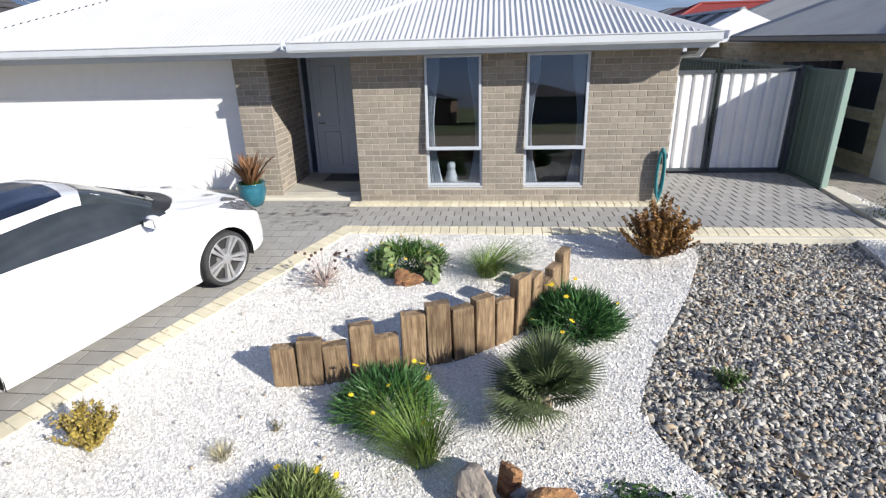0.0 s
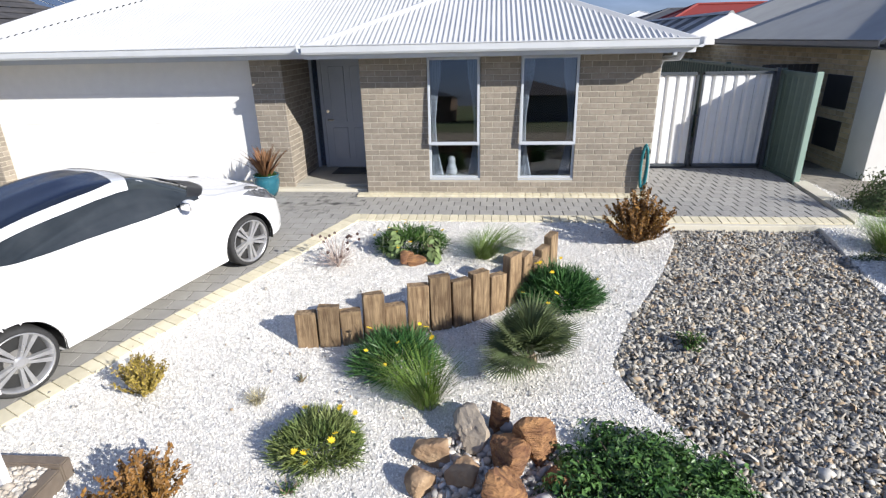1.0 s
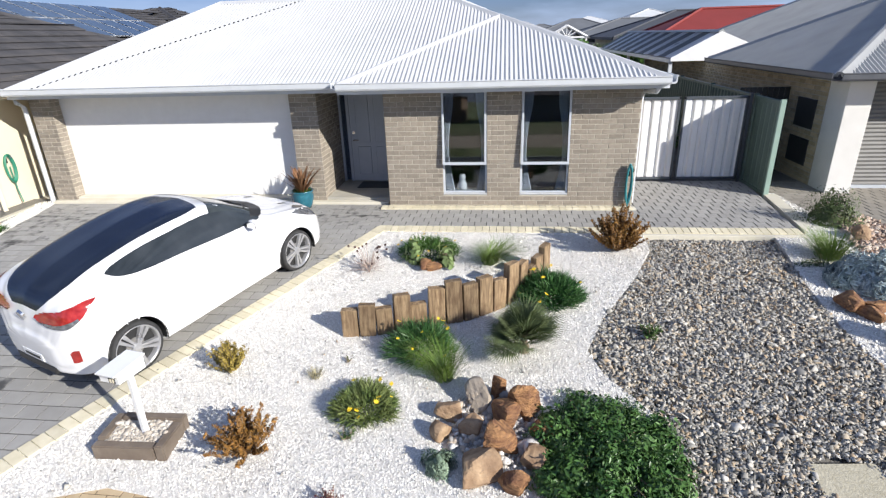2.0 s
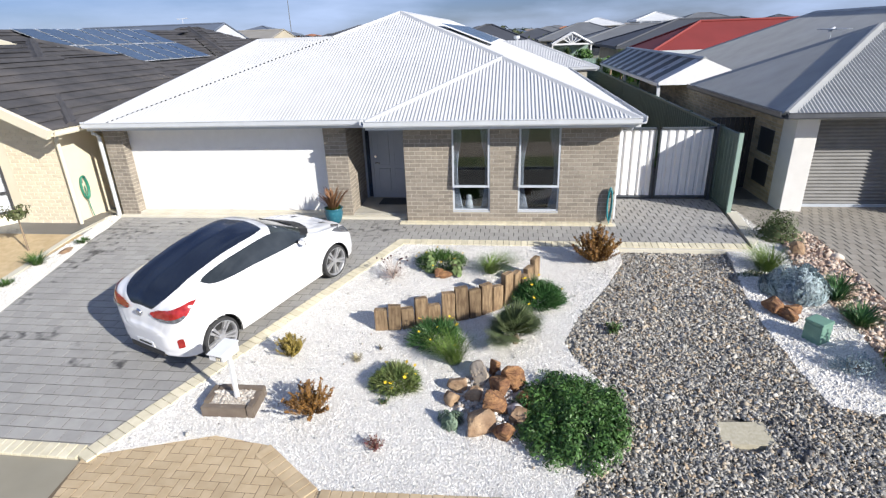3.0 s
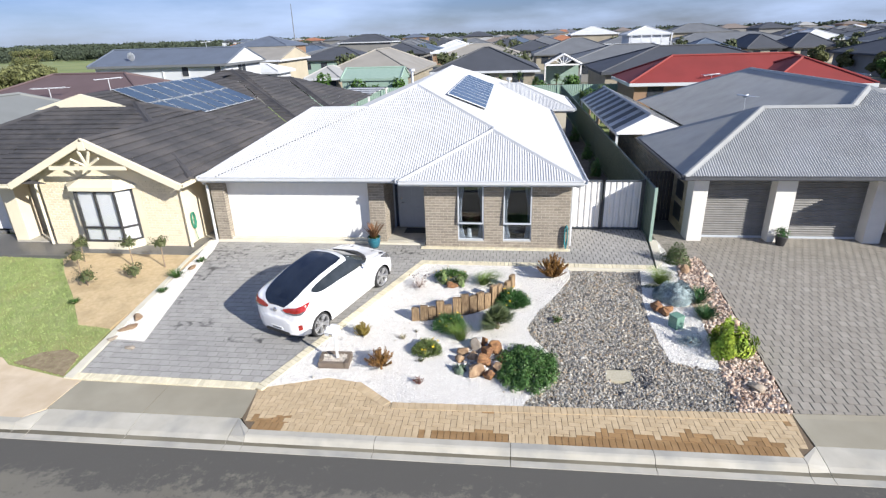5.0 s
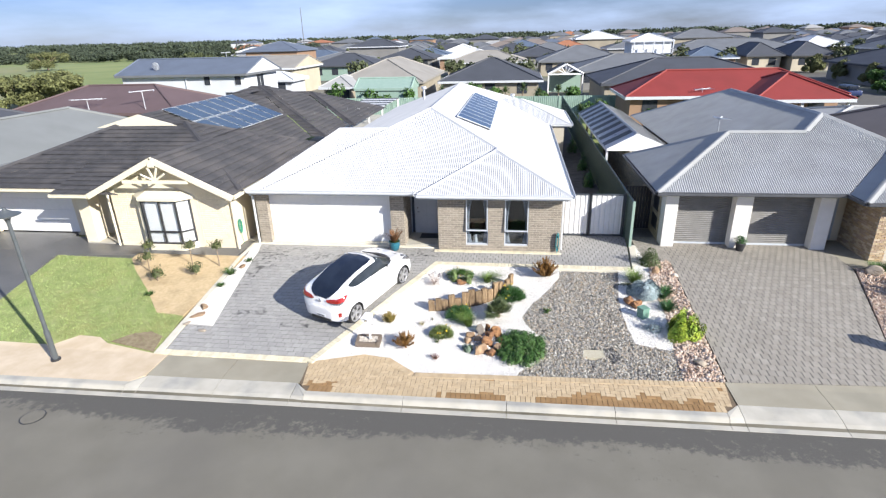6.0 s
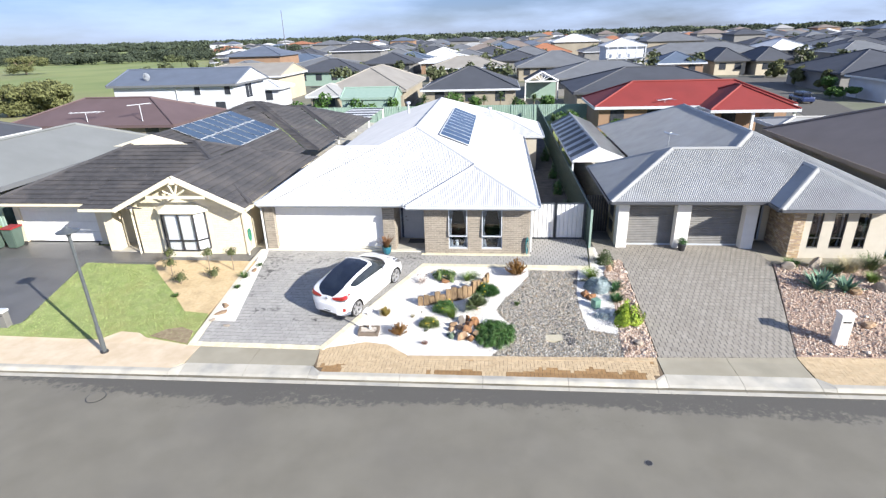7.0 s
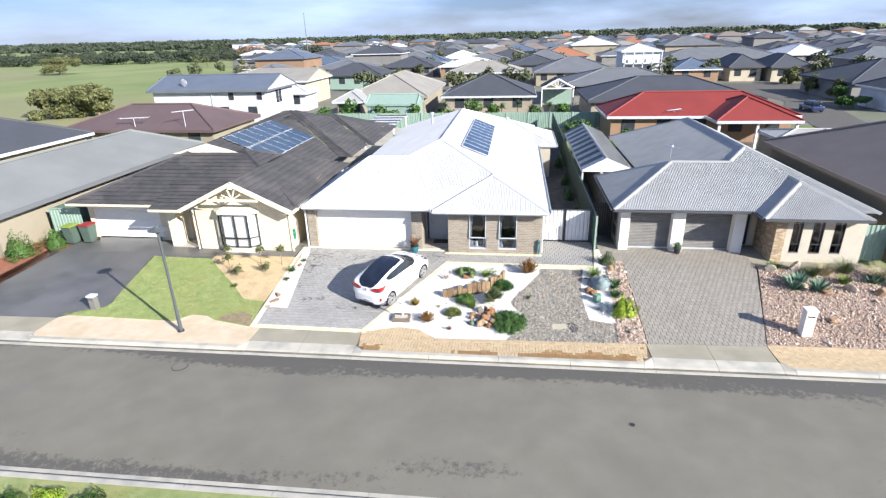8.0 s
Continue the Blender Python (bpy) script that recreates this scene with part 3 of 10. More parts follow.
def lay_bricks(p0, p1, z0, z1, holes, parent, single, joined, pick=300, long=0.24, high=0.086, depth=0.006, soldier=()):
    """Bricks in stretcher bond, proud of the mortar face that runs from p0 to p1; the first ones are objects of their own."""
    p0, p1 = Vector((*p0, 0)), Vector((*p1, 0))
    d = (p1 - p0).normalized()
    length = (p1 - p0).length
    turn = Matrix(((d.x, -d.y, 0, 0), (d.y, d.x, 0, 0), (0, 0, 1, 0), (0, 0, 0, 1)))
    rest = bmesh.new()
    made = 0
    row, z = 0, z0
    while z + high <= z1 + 0.03:
        u = -long / 2 if row % 2 else 0.0
        spans = [(0.0, length)]
        for h in holes:
            if h[2] < z + high - 0.02 and h[3] > z + 0.02:
                spans = [s for a, b in spans for s in ((a, min(b, h[0])), (max(a, h[1]), b)) if s[1] - s[0] > 0.03]
        while u < length:
            for a, b in spans:
                lo, hi = max(u, a), min(u + long - 0.011, b)
                if hi - lo > 0.035:
                    m = Matrix.Translation(p0 + d * lo + Vector((0, 0, z + 0.005))) @ turn
                    if made < pick:
                        ob = new("brick", brick_mesh(hi - lo, high - 0.011, depth, single))
                        ob.matrix_world = m
                        ob.parent = parent
                        made += 1
                    else:
                        tmp = brick_mesh(hi - lo, high - 0.011, depth, joined)
                        base = [rest.verts.new(m @ v.co) for v in tmp.vertices]
                        for p in tmp.polygons:
                            rest.faces.new([base[i] for i in p.vertices])
            u += long
        row += 1
        z += high
    if len(rest.faces):
        ob = part("brickwork", rest, joined, parent)
        ob["kind"] = "stuff"
    else:
        rest.free()


def window(parent, x0, x1, z0, z1, y, frame_mat, rail=None, split=(), sill=True, curtain=True, bar=0.036, sash=0.0, name="window"):
    """A window in a wall that faces -y: frame bars, panes, sill, a dim room and curtains behind."""
    w = settle(new(name), parent)
    for a, b, c, e in ((x0, x0 + bar, z0, z1), (x1 - bar, x1, z0, z1), (x0 + bar, x1 - bar, z0, z0 + bar), (x0 + bar, x1 - bar, z1 - bar, z1)):
        part("frame", a_box(a, y + 0.02, c, b, y + 0.085, e, 0.006), frame_mat, w)
    rows = [z0 + bar, z1 - bar]
    if sash:
        # an awning sash hung at the head and pushed open
        top = settle(new("sash"), w)
        a, b, c, e = x0 + 0.01, x1 - 0.01, rail + 0.0, z1 - 0.02
        for p in ((a, a + bar, c, e), (b - bar, b, c, e), (a + bar, b - bar, c, c + bar * 1.3), (a + bar, b - bar, e - bar, e)):
            part("sash_bar", a_box(p[0], -0.025, p[2] - e, p[1], 0.025, p[3] - e, 0.005), frame_mat, top)
        pane = part("pane", a_box(a + bar, -0.002, c + bar - e, b - bar, 0.003, -bar), GLASS, top)
        pane.visible_shadow = False
        top.matrix_local = Matrix.Translation((0, y + 0.0, e)) @ Matrix.Rotation(radians(-sash), 4, "X")
    if rail:
        part("rail", a_box(x0 + bar, y + 0.012, rail - bar * 0.6, x1 - bar, y + 0.08, rail + bar * 0.6, 0.006), frame_mat, w)
        rows = [z0 + bar, rail - bar * 0.6] + ([] if sash else [rail + bar * 0.6, z1 - bar])
    for s in split:
        part("mullion", a_box(s - bar * 0.5, y + 0.02, z0 + bar, s + bar * 0.5, y + 0.08, z1 - bar, 0.005), frame_mat, w)
    for k in range(0, len(rows), 2):
        pane = part("pane", a_box(x0 + bar, y + 0.046, rows[k], x1 - bar, y + 0.051, rows[k + 1]), GLASS, w)
        pane.visible_shadow = False
    if sill:
        part("sill", a_box(x0, y - 0.012, z0 - 0.022, x1, y + 0.03, z0 - 0.002, 0.004), frame_mat, w)
    if curtain:
        for a, b in ((x0 + 0.03, x0 + 0.03 + 0.22 * (x1 - x0)), (x1 - 0.03 - 0.22 * (x1 - x0), x1 - 0.03)):
            bm = bmesh.new()
            n = 28
            cols = []
            for i in range(n + 1):
                f = i / n
                left = a < (x0 + x1) / 2
                spread = 1.0 if left else 0.0
                cols.append([])
                for k in range(7):
                    g = k / 6
                    gather = 1 - 0.6 * math.sin(math.pi * min(1, g * 1.15)) * (1 if k < 6 else 0.6)
                    px = a + (b - a) * f * gather if left else b - (b - a) * (1 - f) * gather
                    cols[-1].append(bm.verts.new((px, y + 0.16 + 0.02 * math.sin(f * 40), z0 + 0.02 + g * (z1 - z0 - 0.04))))
            for i in range(n):
                for k in range(6):
                    bm.faces.new((cols[i][k], cols[i + 1][k], cols[i + 1][k + 1], cols[i][k + 1]))
            part("curtain", bm, CURTAIN, w, smooth=True)
    return w


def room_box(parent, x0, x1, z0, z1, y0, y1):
    """A room behind windows, open to the front; its dimness is put into near-black walls."""
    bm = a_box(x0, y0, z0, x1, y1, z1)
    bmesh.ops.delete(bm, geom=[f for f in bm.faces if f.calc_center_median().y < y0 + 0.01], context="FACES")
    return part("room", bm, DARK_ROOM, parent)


def far_house(x0, x1, y0, y1, eave, rise, roof, wall, label, base=0.0, gable="", group="houses of the suburb", windows=True, over=0.5, edge=None, carport=0.0):
    """A house seen from afar: walls, hip roof with caps and fascia, windows."""
    h = thing("house", label, "house", group, at=(0, 0, 0))
    part("wall", a_box(x0 + over, y0 + over + carport, base - 1.0, x1 - over, y1 - over, eave), wall, h)
    if carport:
        for k in range(3):
            cx = x0 + 0.25 + (x1 - x0 - 0.7) * k / 2
            part("carport_post", a_box(cx, y0 + 0.2, base - 0.2, cx + 0.2, y0 + 0.4, eave), WHITE_PAINT, h)
        part("carport_floor", a_box(x0 + 0.2, y0 + 0.1, base - 0.2, x1 - 0.2, y0 + over + carport, base - 0.05), DARK_ASPHALT, h)
    half = min(x1 - x0, y1 - y0) / 2
    bm = bmesh.new()
    lo = [bm.verts.new(p) for p in ((x0, y0, eave), (x1, y0, eave), (x1, y1, eave), (x0, y1, eave))]
    if x1 - x0 >= y1 - y0:
        ga, gb = (0 if "L" in gable else half), (0 if "R" in gable else half)
        a, b = (x0 + ga, (y0 + y1) / 2), (x1 - gb, (y0 + y1) / 2)
        r = [bm.verts.new((*a, eave + rise)), bm.verts.new((*b, eave + rise))]
        for q in ((lo[0], lo[1], r[1], r[0]), (lo[2], lo[3], r[0], r[1]), (lo[1], lo[2], r[1]), (lo[3], lo[0], r[0])):
            bm.faces.new(q)
        hips = [(lo[0], r[0]), (lo[3], r[0]), (lo[1], r[1]), (lo[2], r[1])]
    else:
        a, b = ((x0 + x1) / 2, y0 + half), ((x0 + x1) / 2, y1 - half)
        r = [bm.verts.new((*a, eave + rise)), bm.verts.new((*b, eave + rise))]
        for q in ((lo[1], lo[2], r[1], r[0]), (lo[3], lo[0], r[0], r[1]), (lo[0], lo[1], r[0]), (lo[2], lo[3], r[1])):
            bm.faces.new(q)
        hips = [(lo[0], r[0]), (lo[1], r[0]), (lo[2], r[1]), (lo[3], r[1])]
    bm.faces.new(lo[::-1])
    bm.normal_update()
    lines = [(tuple(p.co), tuple(q.co)) for p, q in hips] + [(tuple(r[0].co), tuple(r[1].co))]
    gables = [f for f in bm.faces if abs(f.normal.z) < 0.05]
    if gables:
        for f in gables:
            gm = bmesh.new()
            gm.faces.new([gm.verts.new(v.co) for v in f.verts])
            part("gable_wall", gm, wall, h)
        bmesh.ops.delete(bm, geom=gables, context="FACES_ONLY")
    part("roof", bm, roof, h)
    cap = bmesh.new()
    for p, q in lines:
        if (Vector(p) - Vector(q)).length > 0.1:
            tube(cap, [Vector(p) + Vector((0, 0, 0.02)), Vector(q) + Vector((0, 0, 0.02))], 0.1, 5)
    part("ridge_capping", cap, roof, h)
    fm = bmesh.new()
    for a, b, c, d in ((x0, y0 - 0.05, x1, y0), (x0, y1, x1, y1 + 0.05), (x0 - 0.05, y0, x0, y1), (x1, y0, x1 + 0.05, y1)):
        box(fm, a, b, eave - 0.22, c, d, eave + 0.02)
    part("fascia", fm, edge or FASCIA, h)
    if windows:
        k = max(2, int((x1 - x0) / 3.2))
        for i in range(k):
            cx = x0 + over + (x1 - x0 - 2 * over) * (i + 0.5) / k
            w = settle(new("window"), h)
            part("pane", a_box(cx - 0.6, y0 + over - 0.03, base + 0.9, cx + 0.6, y0 + over + 0.02, min(eave - 0.3, base + 2.1)), PANEL_FAR, w)
    return h


PANEL_FAR = surf("far_window", (0.03, 0.035, 0.045), (0.06, 0.065, 0.075), rough=0.15, bump=0)

# ---- the ground, street and yards ----
def ground_sheet():
    """The land, one sheet to the horizon: level by the houses, kept under the paving of the street."""
    xs = np.unique(np.concatenate([np.linspace(-3500, -60, 26), np.linspace(-60, 60, 61), np.linspace(60, 3500, 26)]))
    ys = np.unique(np.concatenate([np.linspace(-1500, -40, 10), np.linspace(-40, 60, 101), np.linspace(60, 400, 20), np.linspace(400, 4500, 20)]))
    V = []
    for y in ys:
        for x in xs:
            if y > 4:
                z = -0.12 + 0.0 * x
            else:
                z = max(-0.8, ground_z(y) - 0.12 if y > -6.0 else -0.8)
            far = max(0.0, math.hypot(x, y) - 120)
            z -= 1.2 * abs(noise.noise(Vector((x * 0.004, y * 0.004, 3.0)))) * min(1.0, far / 200)
            V.append((x, y, z))
    n = len(xs)
    F = [(j * n + i, j * n + i + 1, (j + 1) * n + i + 1, (j + 1) * n + i) for j in range(len(ys) - 1) for i in range(n - 1)]
    return tagged(raw("ground", V, F, EARTH, smooth=True), "flat green and straw-coloured open land under the suburb", "ground", kind="structure")


ground_sheet()


def strip(x0, x1, off0, off1, z0, z1, n=40):
    """A long strip beside the kerb line, between two offsets from it."""
    bm = bmesh.new()
    a = [[bm.verts.new((x, kerb_y(x) + o, z)) for o, z in ((off0, z0), (off1, z1))] for x in np.linspace(x0, x1, n)]
    for p, q in zip(a, a[1:]):
        bm.faces.new((p[0], q[0], q[1], p[1]))
    return bm


ROAD_Z = -0.62
road_bm = bmesh.new()
cols = [[road_bm.verts.new((x, kerb_y(x) + o, ROAD_Z + dz)) for o, dz in ((-0.42, 0.0), (-1.6, 0.04), (-3.3, 0.075), (-5.0, 0.04), (-6.25, 0.0))] for x in np.linspace(-150, 150, 120)]
for p, q in zip(cols, cols[1:]):
    for i in range(4):
        road_bm.faces.new((p[i], q[i], q[i + 1], p[i + 1]))
tagged(part("road", road_bm, ASPHALT, None, smooth=True), "grey worn asphalt street with dark damp patches", "road", kind="structure")


def kerb(side, x_from, x_to, piece=2.4, label="", low=()):
    """A concrete kerb and gutter in cast lengths; low: stretches laid back for driveways, with a tapered length at either end."""
    k = thing("kerb", label, "kerb", kind="structure")
    base_y = (lambda q: kerb_y(q)) if side > 0 else (lambda q: kerb_y(q) - 6.6)
    top, taper = -0.487, 0.34
    high = [(0.02, top - 0.25), (0.02, top), (-0.12, top), (-0.165, top - 0.018), (-0.225, ROAD_Z + 0.04), (-0.285, ROAD_Z + 0.016), (-0.42, ROAD_Z + 0.012), (-0.45, ROAD_Z - 0.12)]
    laid = [(0.32, -0.75), (0.32, -0.492), (0.28, -0.493), (-0.1, ROAD_Z + 0.075), (-0.2, ROAD_Z + 0.04), (-0.285, ROAD_Z + 0.016), (-0.42, ROAD_Z + 0.012), (-0.45, ROAD_Z - 0.12)]
    spans = []
    x = x_from
    for a, b in sorted(low):
        spans += [(x, a, high, high), (a, a + taper, high, laid), (a + taper, b - taper, laid, laid), (b - taper, b, laid, high)]
        x = b
    spans.append((x, x_to, high, high))
    for a, b, p0, p1 in spans:
        n = max(1, round((b - a) / piece))
        for i in range(n):
            bm = bmesh.new()
            ends = [[bm.verts.new((q, base_y(q) + (o if side > 0 else -o), z)) for o, z in prof] for q, prof in ((a + (b - a) * i / n + 0.005, p0), (a + (b - a) * (i + 1) / n - 0.005, p1))]
            for m in range(len(high) - 1):
                bm.faces.new((ends[0][m], ends[0][m + 1], ends[1][m + 1], ends[1][m])).material_index = 1 if m == 4 else 0
            bm.faces.new(ends[0][::-1])
            bm.faces.new(ends[1])
            part("kerb_length", bm, CONCRETE, k).data.materials.append(WET_CONCRETE)
    return k


kerb(1, -45.0, 45.0, label="pale concrete rolled kerb with cast joints along the street", low=((-26.3, -19.65), (-11.32, -6.62), (3.17, 7.97)))
kerb(-1, -45.0, 45.0, label="pale concrete kerb on the far side of the street")
# unseen ground added so the windows mirror sand instead of green
yard = [(-60, -19.5), (-60, -30), (60, -30), (60, -19.5)]
bm = bmesh.new()
bm.faces.new([bm.verts.new((x, y, -0.5)) for x, y in yard])
tagged(part("yard_across", bm, VERGE_SAND, None), "unseen sandy ground added across the street for window reflections", "yard", kind="structure")
far_verge = [(-60, kerb_y(-60) - 6.63), (-60, -19.5), (60, -19.5), (60, kerb_y(60) - 6.63)]
bm = bmesh.new()
bm.faces.new([bm.verts.new((x, y, -0.5)) for x, y in far_verge])
tagged(part("verge_across", bm, LAWN_SOIL, None), "rough green grass verge across the street", "grass verge", kind="structure")


def slab(name, poly, material, label, category, dz=0.0, fall=ground_z):
    return tagged(part(name, drape(poly, dz, fall=fall), material, None), label, category, kind="structure")


KB = 0.02
# concrete crossovers between kerb and driveways
for a, b, ya, yb in ((-11.05, -6.92, -6.98, -6.98), (3.52, 7.62, -6.82, -6.63), (-26.0, -19.95, -7.1, -6.95)):
    mid = (a + b) / 2
    for p, q in ((a, mid - 0.006), (mid + 0.006, b)):
        f = lambda x: ya + (yb - ya) * (x - a) / (b - a)
        slab("crossover", [(p, kerb_y(p) + 0.335), (q, kerb_y(q) + 0.335), (q, f(q)), (p, f(p))], CROSS_CONCRETE, "plain grey concrete driveway crossover slab", "crossover", dz=-0.01)
# verge beds
slab("verge", [(-6.9, kerb_y(-6.9) + 0.32), (-6.63, kerb_y(-6.63) + KB), (3.18, kerb_y(3.18) + KB), (3.48, kerb_y(3.48) + 0.32), (3.5, -6.86), (-4.1, -7.16), (-4.85, -6.6), (-5.6, -6.5), (-7.0, -6.93)], TAN_BED, "tan clay paver verge between garden and kerb", "paving", dz=-0.0095)
slab("verge_left", [(-19.9, kerb_y(-19.9) + KB), (-11.34, kerb_y(-11.34) + KB), (-11.07, kerb_y(-11.07) + 0.32), (-11.07, -6.95), (-13.2, -6.6), (-13.6, -6.35), (-14.3, -6.3), (-14.8, -6.8), (-18.2, -6.75), (-19.9, -6.7)], VERGE_SAND, "sandy tan verge strip beside the lawn", "paving", dz=-0.006)
slab("verge_right", [(7.98, kerb_y(7.98) + KB), (22.0, kerb_y(22) + KB), (22.0, -6.4), (7.64, -6.62), (7.66, kerb_y(7.66) + 0.32)], TAN_BED, "tan clay paver verge beside the gravel garden", "paving", dz=-0.0095)
# beds under the paving
DRIVE = [(-11.25, -6.95), (-7.05, -6.95), (-4.42, -1.12), (-4.42, 0.3), (-11.85, 0.3)]
PATH_A = [(-4.42, -1.12), (0.0, -1.12), (0.0, 0.0), (-4.42, 0.0)]
PATIO = [(0.0, -1.12), (2.32, -1.12), (2.66, 1.9), (0.0, 1.9)]
NR_DRIVE = [(3.58, -6.85), (7.62, -6.65), (9.5, -0.6), (9.5, 1.5), (3.78, 1.5)]
slab("driveway", DRIVE, PAVER_BED, "grey concrete paver driveway with dark damp joints", "driveway", dz=-0.005)
slab("front_path", PATH_A, PAVER_BED, "grey paver path under the front windows", "path", dz=-0.005)
slab("side_yard_paving", PATIO, PAVER_BED, "grey paving with open dark joints before the side gate", "paving", dz=-0.005)
slab("neighbour_driveway", NR_DRIVE, PAVER_BED, "brown-grey paver driveway with short dark joints", "driveway", dz=-0.005)
# the passage's shade is put into this strip's dark colour
slab("side_passage", [(2.67, 0.2), (3.77, 0.2), (3.77, 16), (2.67, 16)], DARK_ASPHALT, "bare strip beside the fence, coloured dark for its shade", "path", dz=-0.02)
slab("side_path", [(2.87, -0.5), (3.76, -0.5), (3.76, 1.9), (2.8, 1.9)], PAVER_BED, "grey paving running into the shaded side passage", "path", dz=-0.005)
slab("neighbour_dark_driveway", [(-26.0, -7.05), (-19.95, -6.95), (-18.3, -6.0), (-19.3, -1.4), (-20.3, -0.5), (-20.3, 1.4), (-25.2, 1.4)], DARK_ASPHALT, "black sealed driveway, partly wet", "driveway", dz=0.0)
slab("neighbour_path", [(-20.3, -0.5), (-19.3, -1.4), (-12.0, -1.15), (-12.0, 0.5), (-20.3, 0.5)], DARK_ASPHALT, "dark path along the cream house", "path", dz=-0.004)
slab("lawn_bed", [(-19.95, -6.75), (-18.2, -6.75), (-14.8, -6.8), (-14.3, -6.3), (-13.6, -6.35), (-13.2, -6.6), (-11.45, -6.95), (-11.75, -5.1), (-12.7, -5.0), (-13.9, -3.7), (-15.2, -2.45), (-16.0, -1.55), (-19.2, -1.45), (-18.35, -6.0)], LAWN_SOIL, "mown green lawn with worn sandy edge", "lawn", dz=0.0)
slab("mulch_bed", [(-11.75, -5.1), (-11.6, -1.1), (-16.0, -1.1), (-16.0, -1.55), (-15.2, -2.45), (-13.9, -3.7), (-12.7, -5.0)], MULCH, "tan bark mulch bed with young standard trees", "garden bed", dz=0.008)
slab("white_strip", [(-11.5, -5.5), (-10.52, -5.55), (-11.35, -0.65), (-11.62, 0.2), (-11.95, 0.2), (-11.6, -1.1)], WHITE_BED, "strip of white gravel beside the driveway", "gravel", dz=0.012)
WHITE = [(-7.02, -6.92), (-5.6, -6.5), (-4.85, -6.6), (-4.1, -7.16), (-1.5, -7.06), (-1.42, -6.87), (-0.95, -6.42), (-0.76, -5.96), (-0.89, -5.31), (-1.25, -4.79), (-1.36, -4.4), (-1.08, -3.74), (-0.5, -2.75), (-0.12, -1.9), (-0.1, -1.33), (-4.5, -1.33)]
GREY = [(-1.5, -7.06), (2.56, -6.9), (2.62, -5.72), (1.68, -5.48), (1.6, -4.79), (1.56, -3.81), (1.62, -2.89), (1.8, -1.83), (1.85, -1.42), (-0.1, -1.42), (-0.12, -1.9), (-0.5, -2.75), (-1.08, -3.74), (-1.36, -4.4), (-1.25, -4.79), (-0.89, -5.31), (-0.76, -5.96), (-0.95, -6.42), (-1.42, -6.87)]
WHITE_R = [(1.68, -5.48), (2.62, -5.72), (2.75, -4.6), (2.8, -3.6), (2.7, -2.4), (2.95, -1.0), (2.86, 0.95), (2.68, 0.95), (2.34, -1.3), (1.85, -1.42), (1.8, -1.83), (1.62, -2.89), (1.56, -3.81), (1.6, -4.79)]
PINK = [(2.56, -6.9), (3.52, -6.84), (3.7, -0.52), (2.98, -0.52), (2.95, -1.0), (2.7, -2.4), (2.8, -3.6), (2.75, -4.6), (2.62, -5.72)]
PINK_NR = [(7.66, -6.6), (16.0, -6.4), (16.0, -0.3), (11.2, -0.9), (9.55, -0.65)]
slab("white_gravel_bed", WHITE, WHITE_BED, "bed of small white stones in the front garden", "gravel", dz=0.0)
slab("grey_gravel_bed", GREY, GREY_BED, "dry creek bed of mixed grey stones", "gravel", dz=-0.07)
slab("white_gravel_bed_side", WHITE_R, WHITE_BED, "patch of white stones between shrubs", "gravel", dz=-0.002)
slab("pink_gravel_bed", PINK, PINK_BED, "edge bed of pinkish brown stones", "gravel", dz=-0.006)
slab("pink_gravel_bed_far", PINK_NR, PINK_BED, "neighbour's garden of pinkish brown stones", "gravel", dz=-0.006)
slab("passage_left", [(-12.3, 0.2), (-11.6, 0.2), (-11.2, 37), (-18.5, 37), (-18.0, 17.5), (-14.0, 9)], CONCRETE, "narrow concrete gap between the houses", "path", dz=-0.02)
slab("neighbour_entry", [(9.52, -0.62), (14.2, -0.62), (14.2, 0.02), (10.3, 0.02), (10.3, 1.95), (9.42, 1.95)], CROSS_CONCRETE, "plain concrete entry path of the grey-roofed house", "path", dz=0.0)

# ---- the white-roofed house ----
EAVE = 2.29
S = 0.392
house = thing("house", "single-storey taupe brick house with white corrugated roof and double garage", "house", at=(0, 0, 0))
HIPS = [
    dict(x=(-11.18, 0.28), y=(-0.15, 24.0), z=EAVE, s=S),
    dict(x=(-13.2, 0.0), y=(-0.15, 8.1), z=EAVE, s=S),
    dict(x=(-5.12, 0.28), y=(-0.5, 9.0), z=EAVE, s=S),
    dict(x=(-8.0, 1.62), y=(15.05, 21.2), z=EAVE, s=S),
]
sheet_roof(HIPS, ROOF_WHITE, house, "white corrugated steel roof", keep=lambda X, Y: (X > -11.65 + 0.6 * np.abs(np.minimum(Y + 0.15, 8.1 - Y))) | (Y > 7.95))
peak = (-5.45, 5.58, EAVE + S * 5.73)
back_peak = (-5.45, 18.27, EAVE + S * 5.73)
front_apex = (-2.42, 2.2, EAVE + S * 2.7)
front_meet = (-2.42, 2.55, EAVE + S * 2.7)
wing = (-9.175, 3.975, EAVE + S * 4.125)
wing_r = (-7.055, 3.975, EAVE + S * 4.125)
rear_end = (-1.46, 18.12, EAVE + S * 3.08)
caps([(peak, back_peak), (front_meet, peak), (wing_r, peak), (wing, wing_r), (wing, (-11.65, -0.15, EAVE)), (wing, (-11.65, 8.1, EAVE)),
      (front_apex, (0.28, -0.5, EAVE)), (front_apex, (-5.12, -0.5, EAVE)), (front_apex, front_meet),
      (back_peak, (0.28, 24.0, EAVE)), (rear_end, (1.62, 15.05, EAVE)), (rear_end, (1.62, 21.2, EAVE))], ROOF_WHITE, house)
bm = bmesh.new()
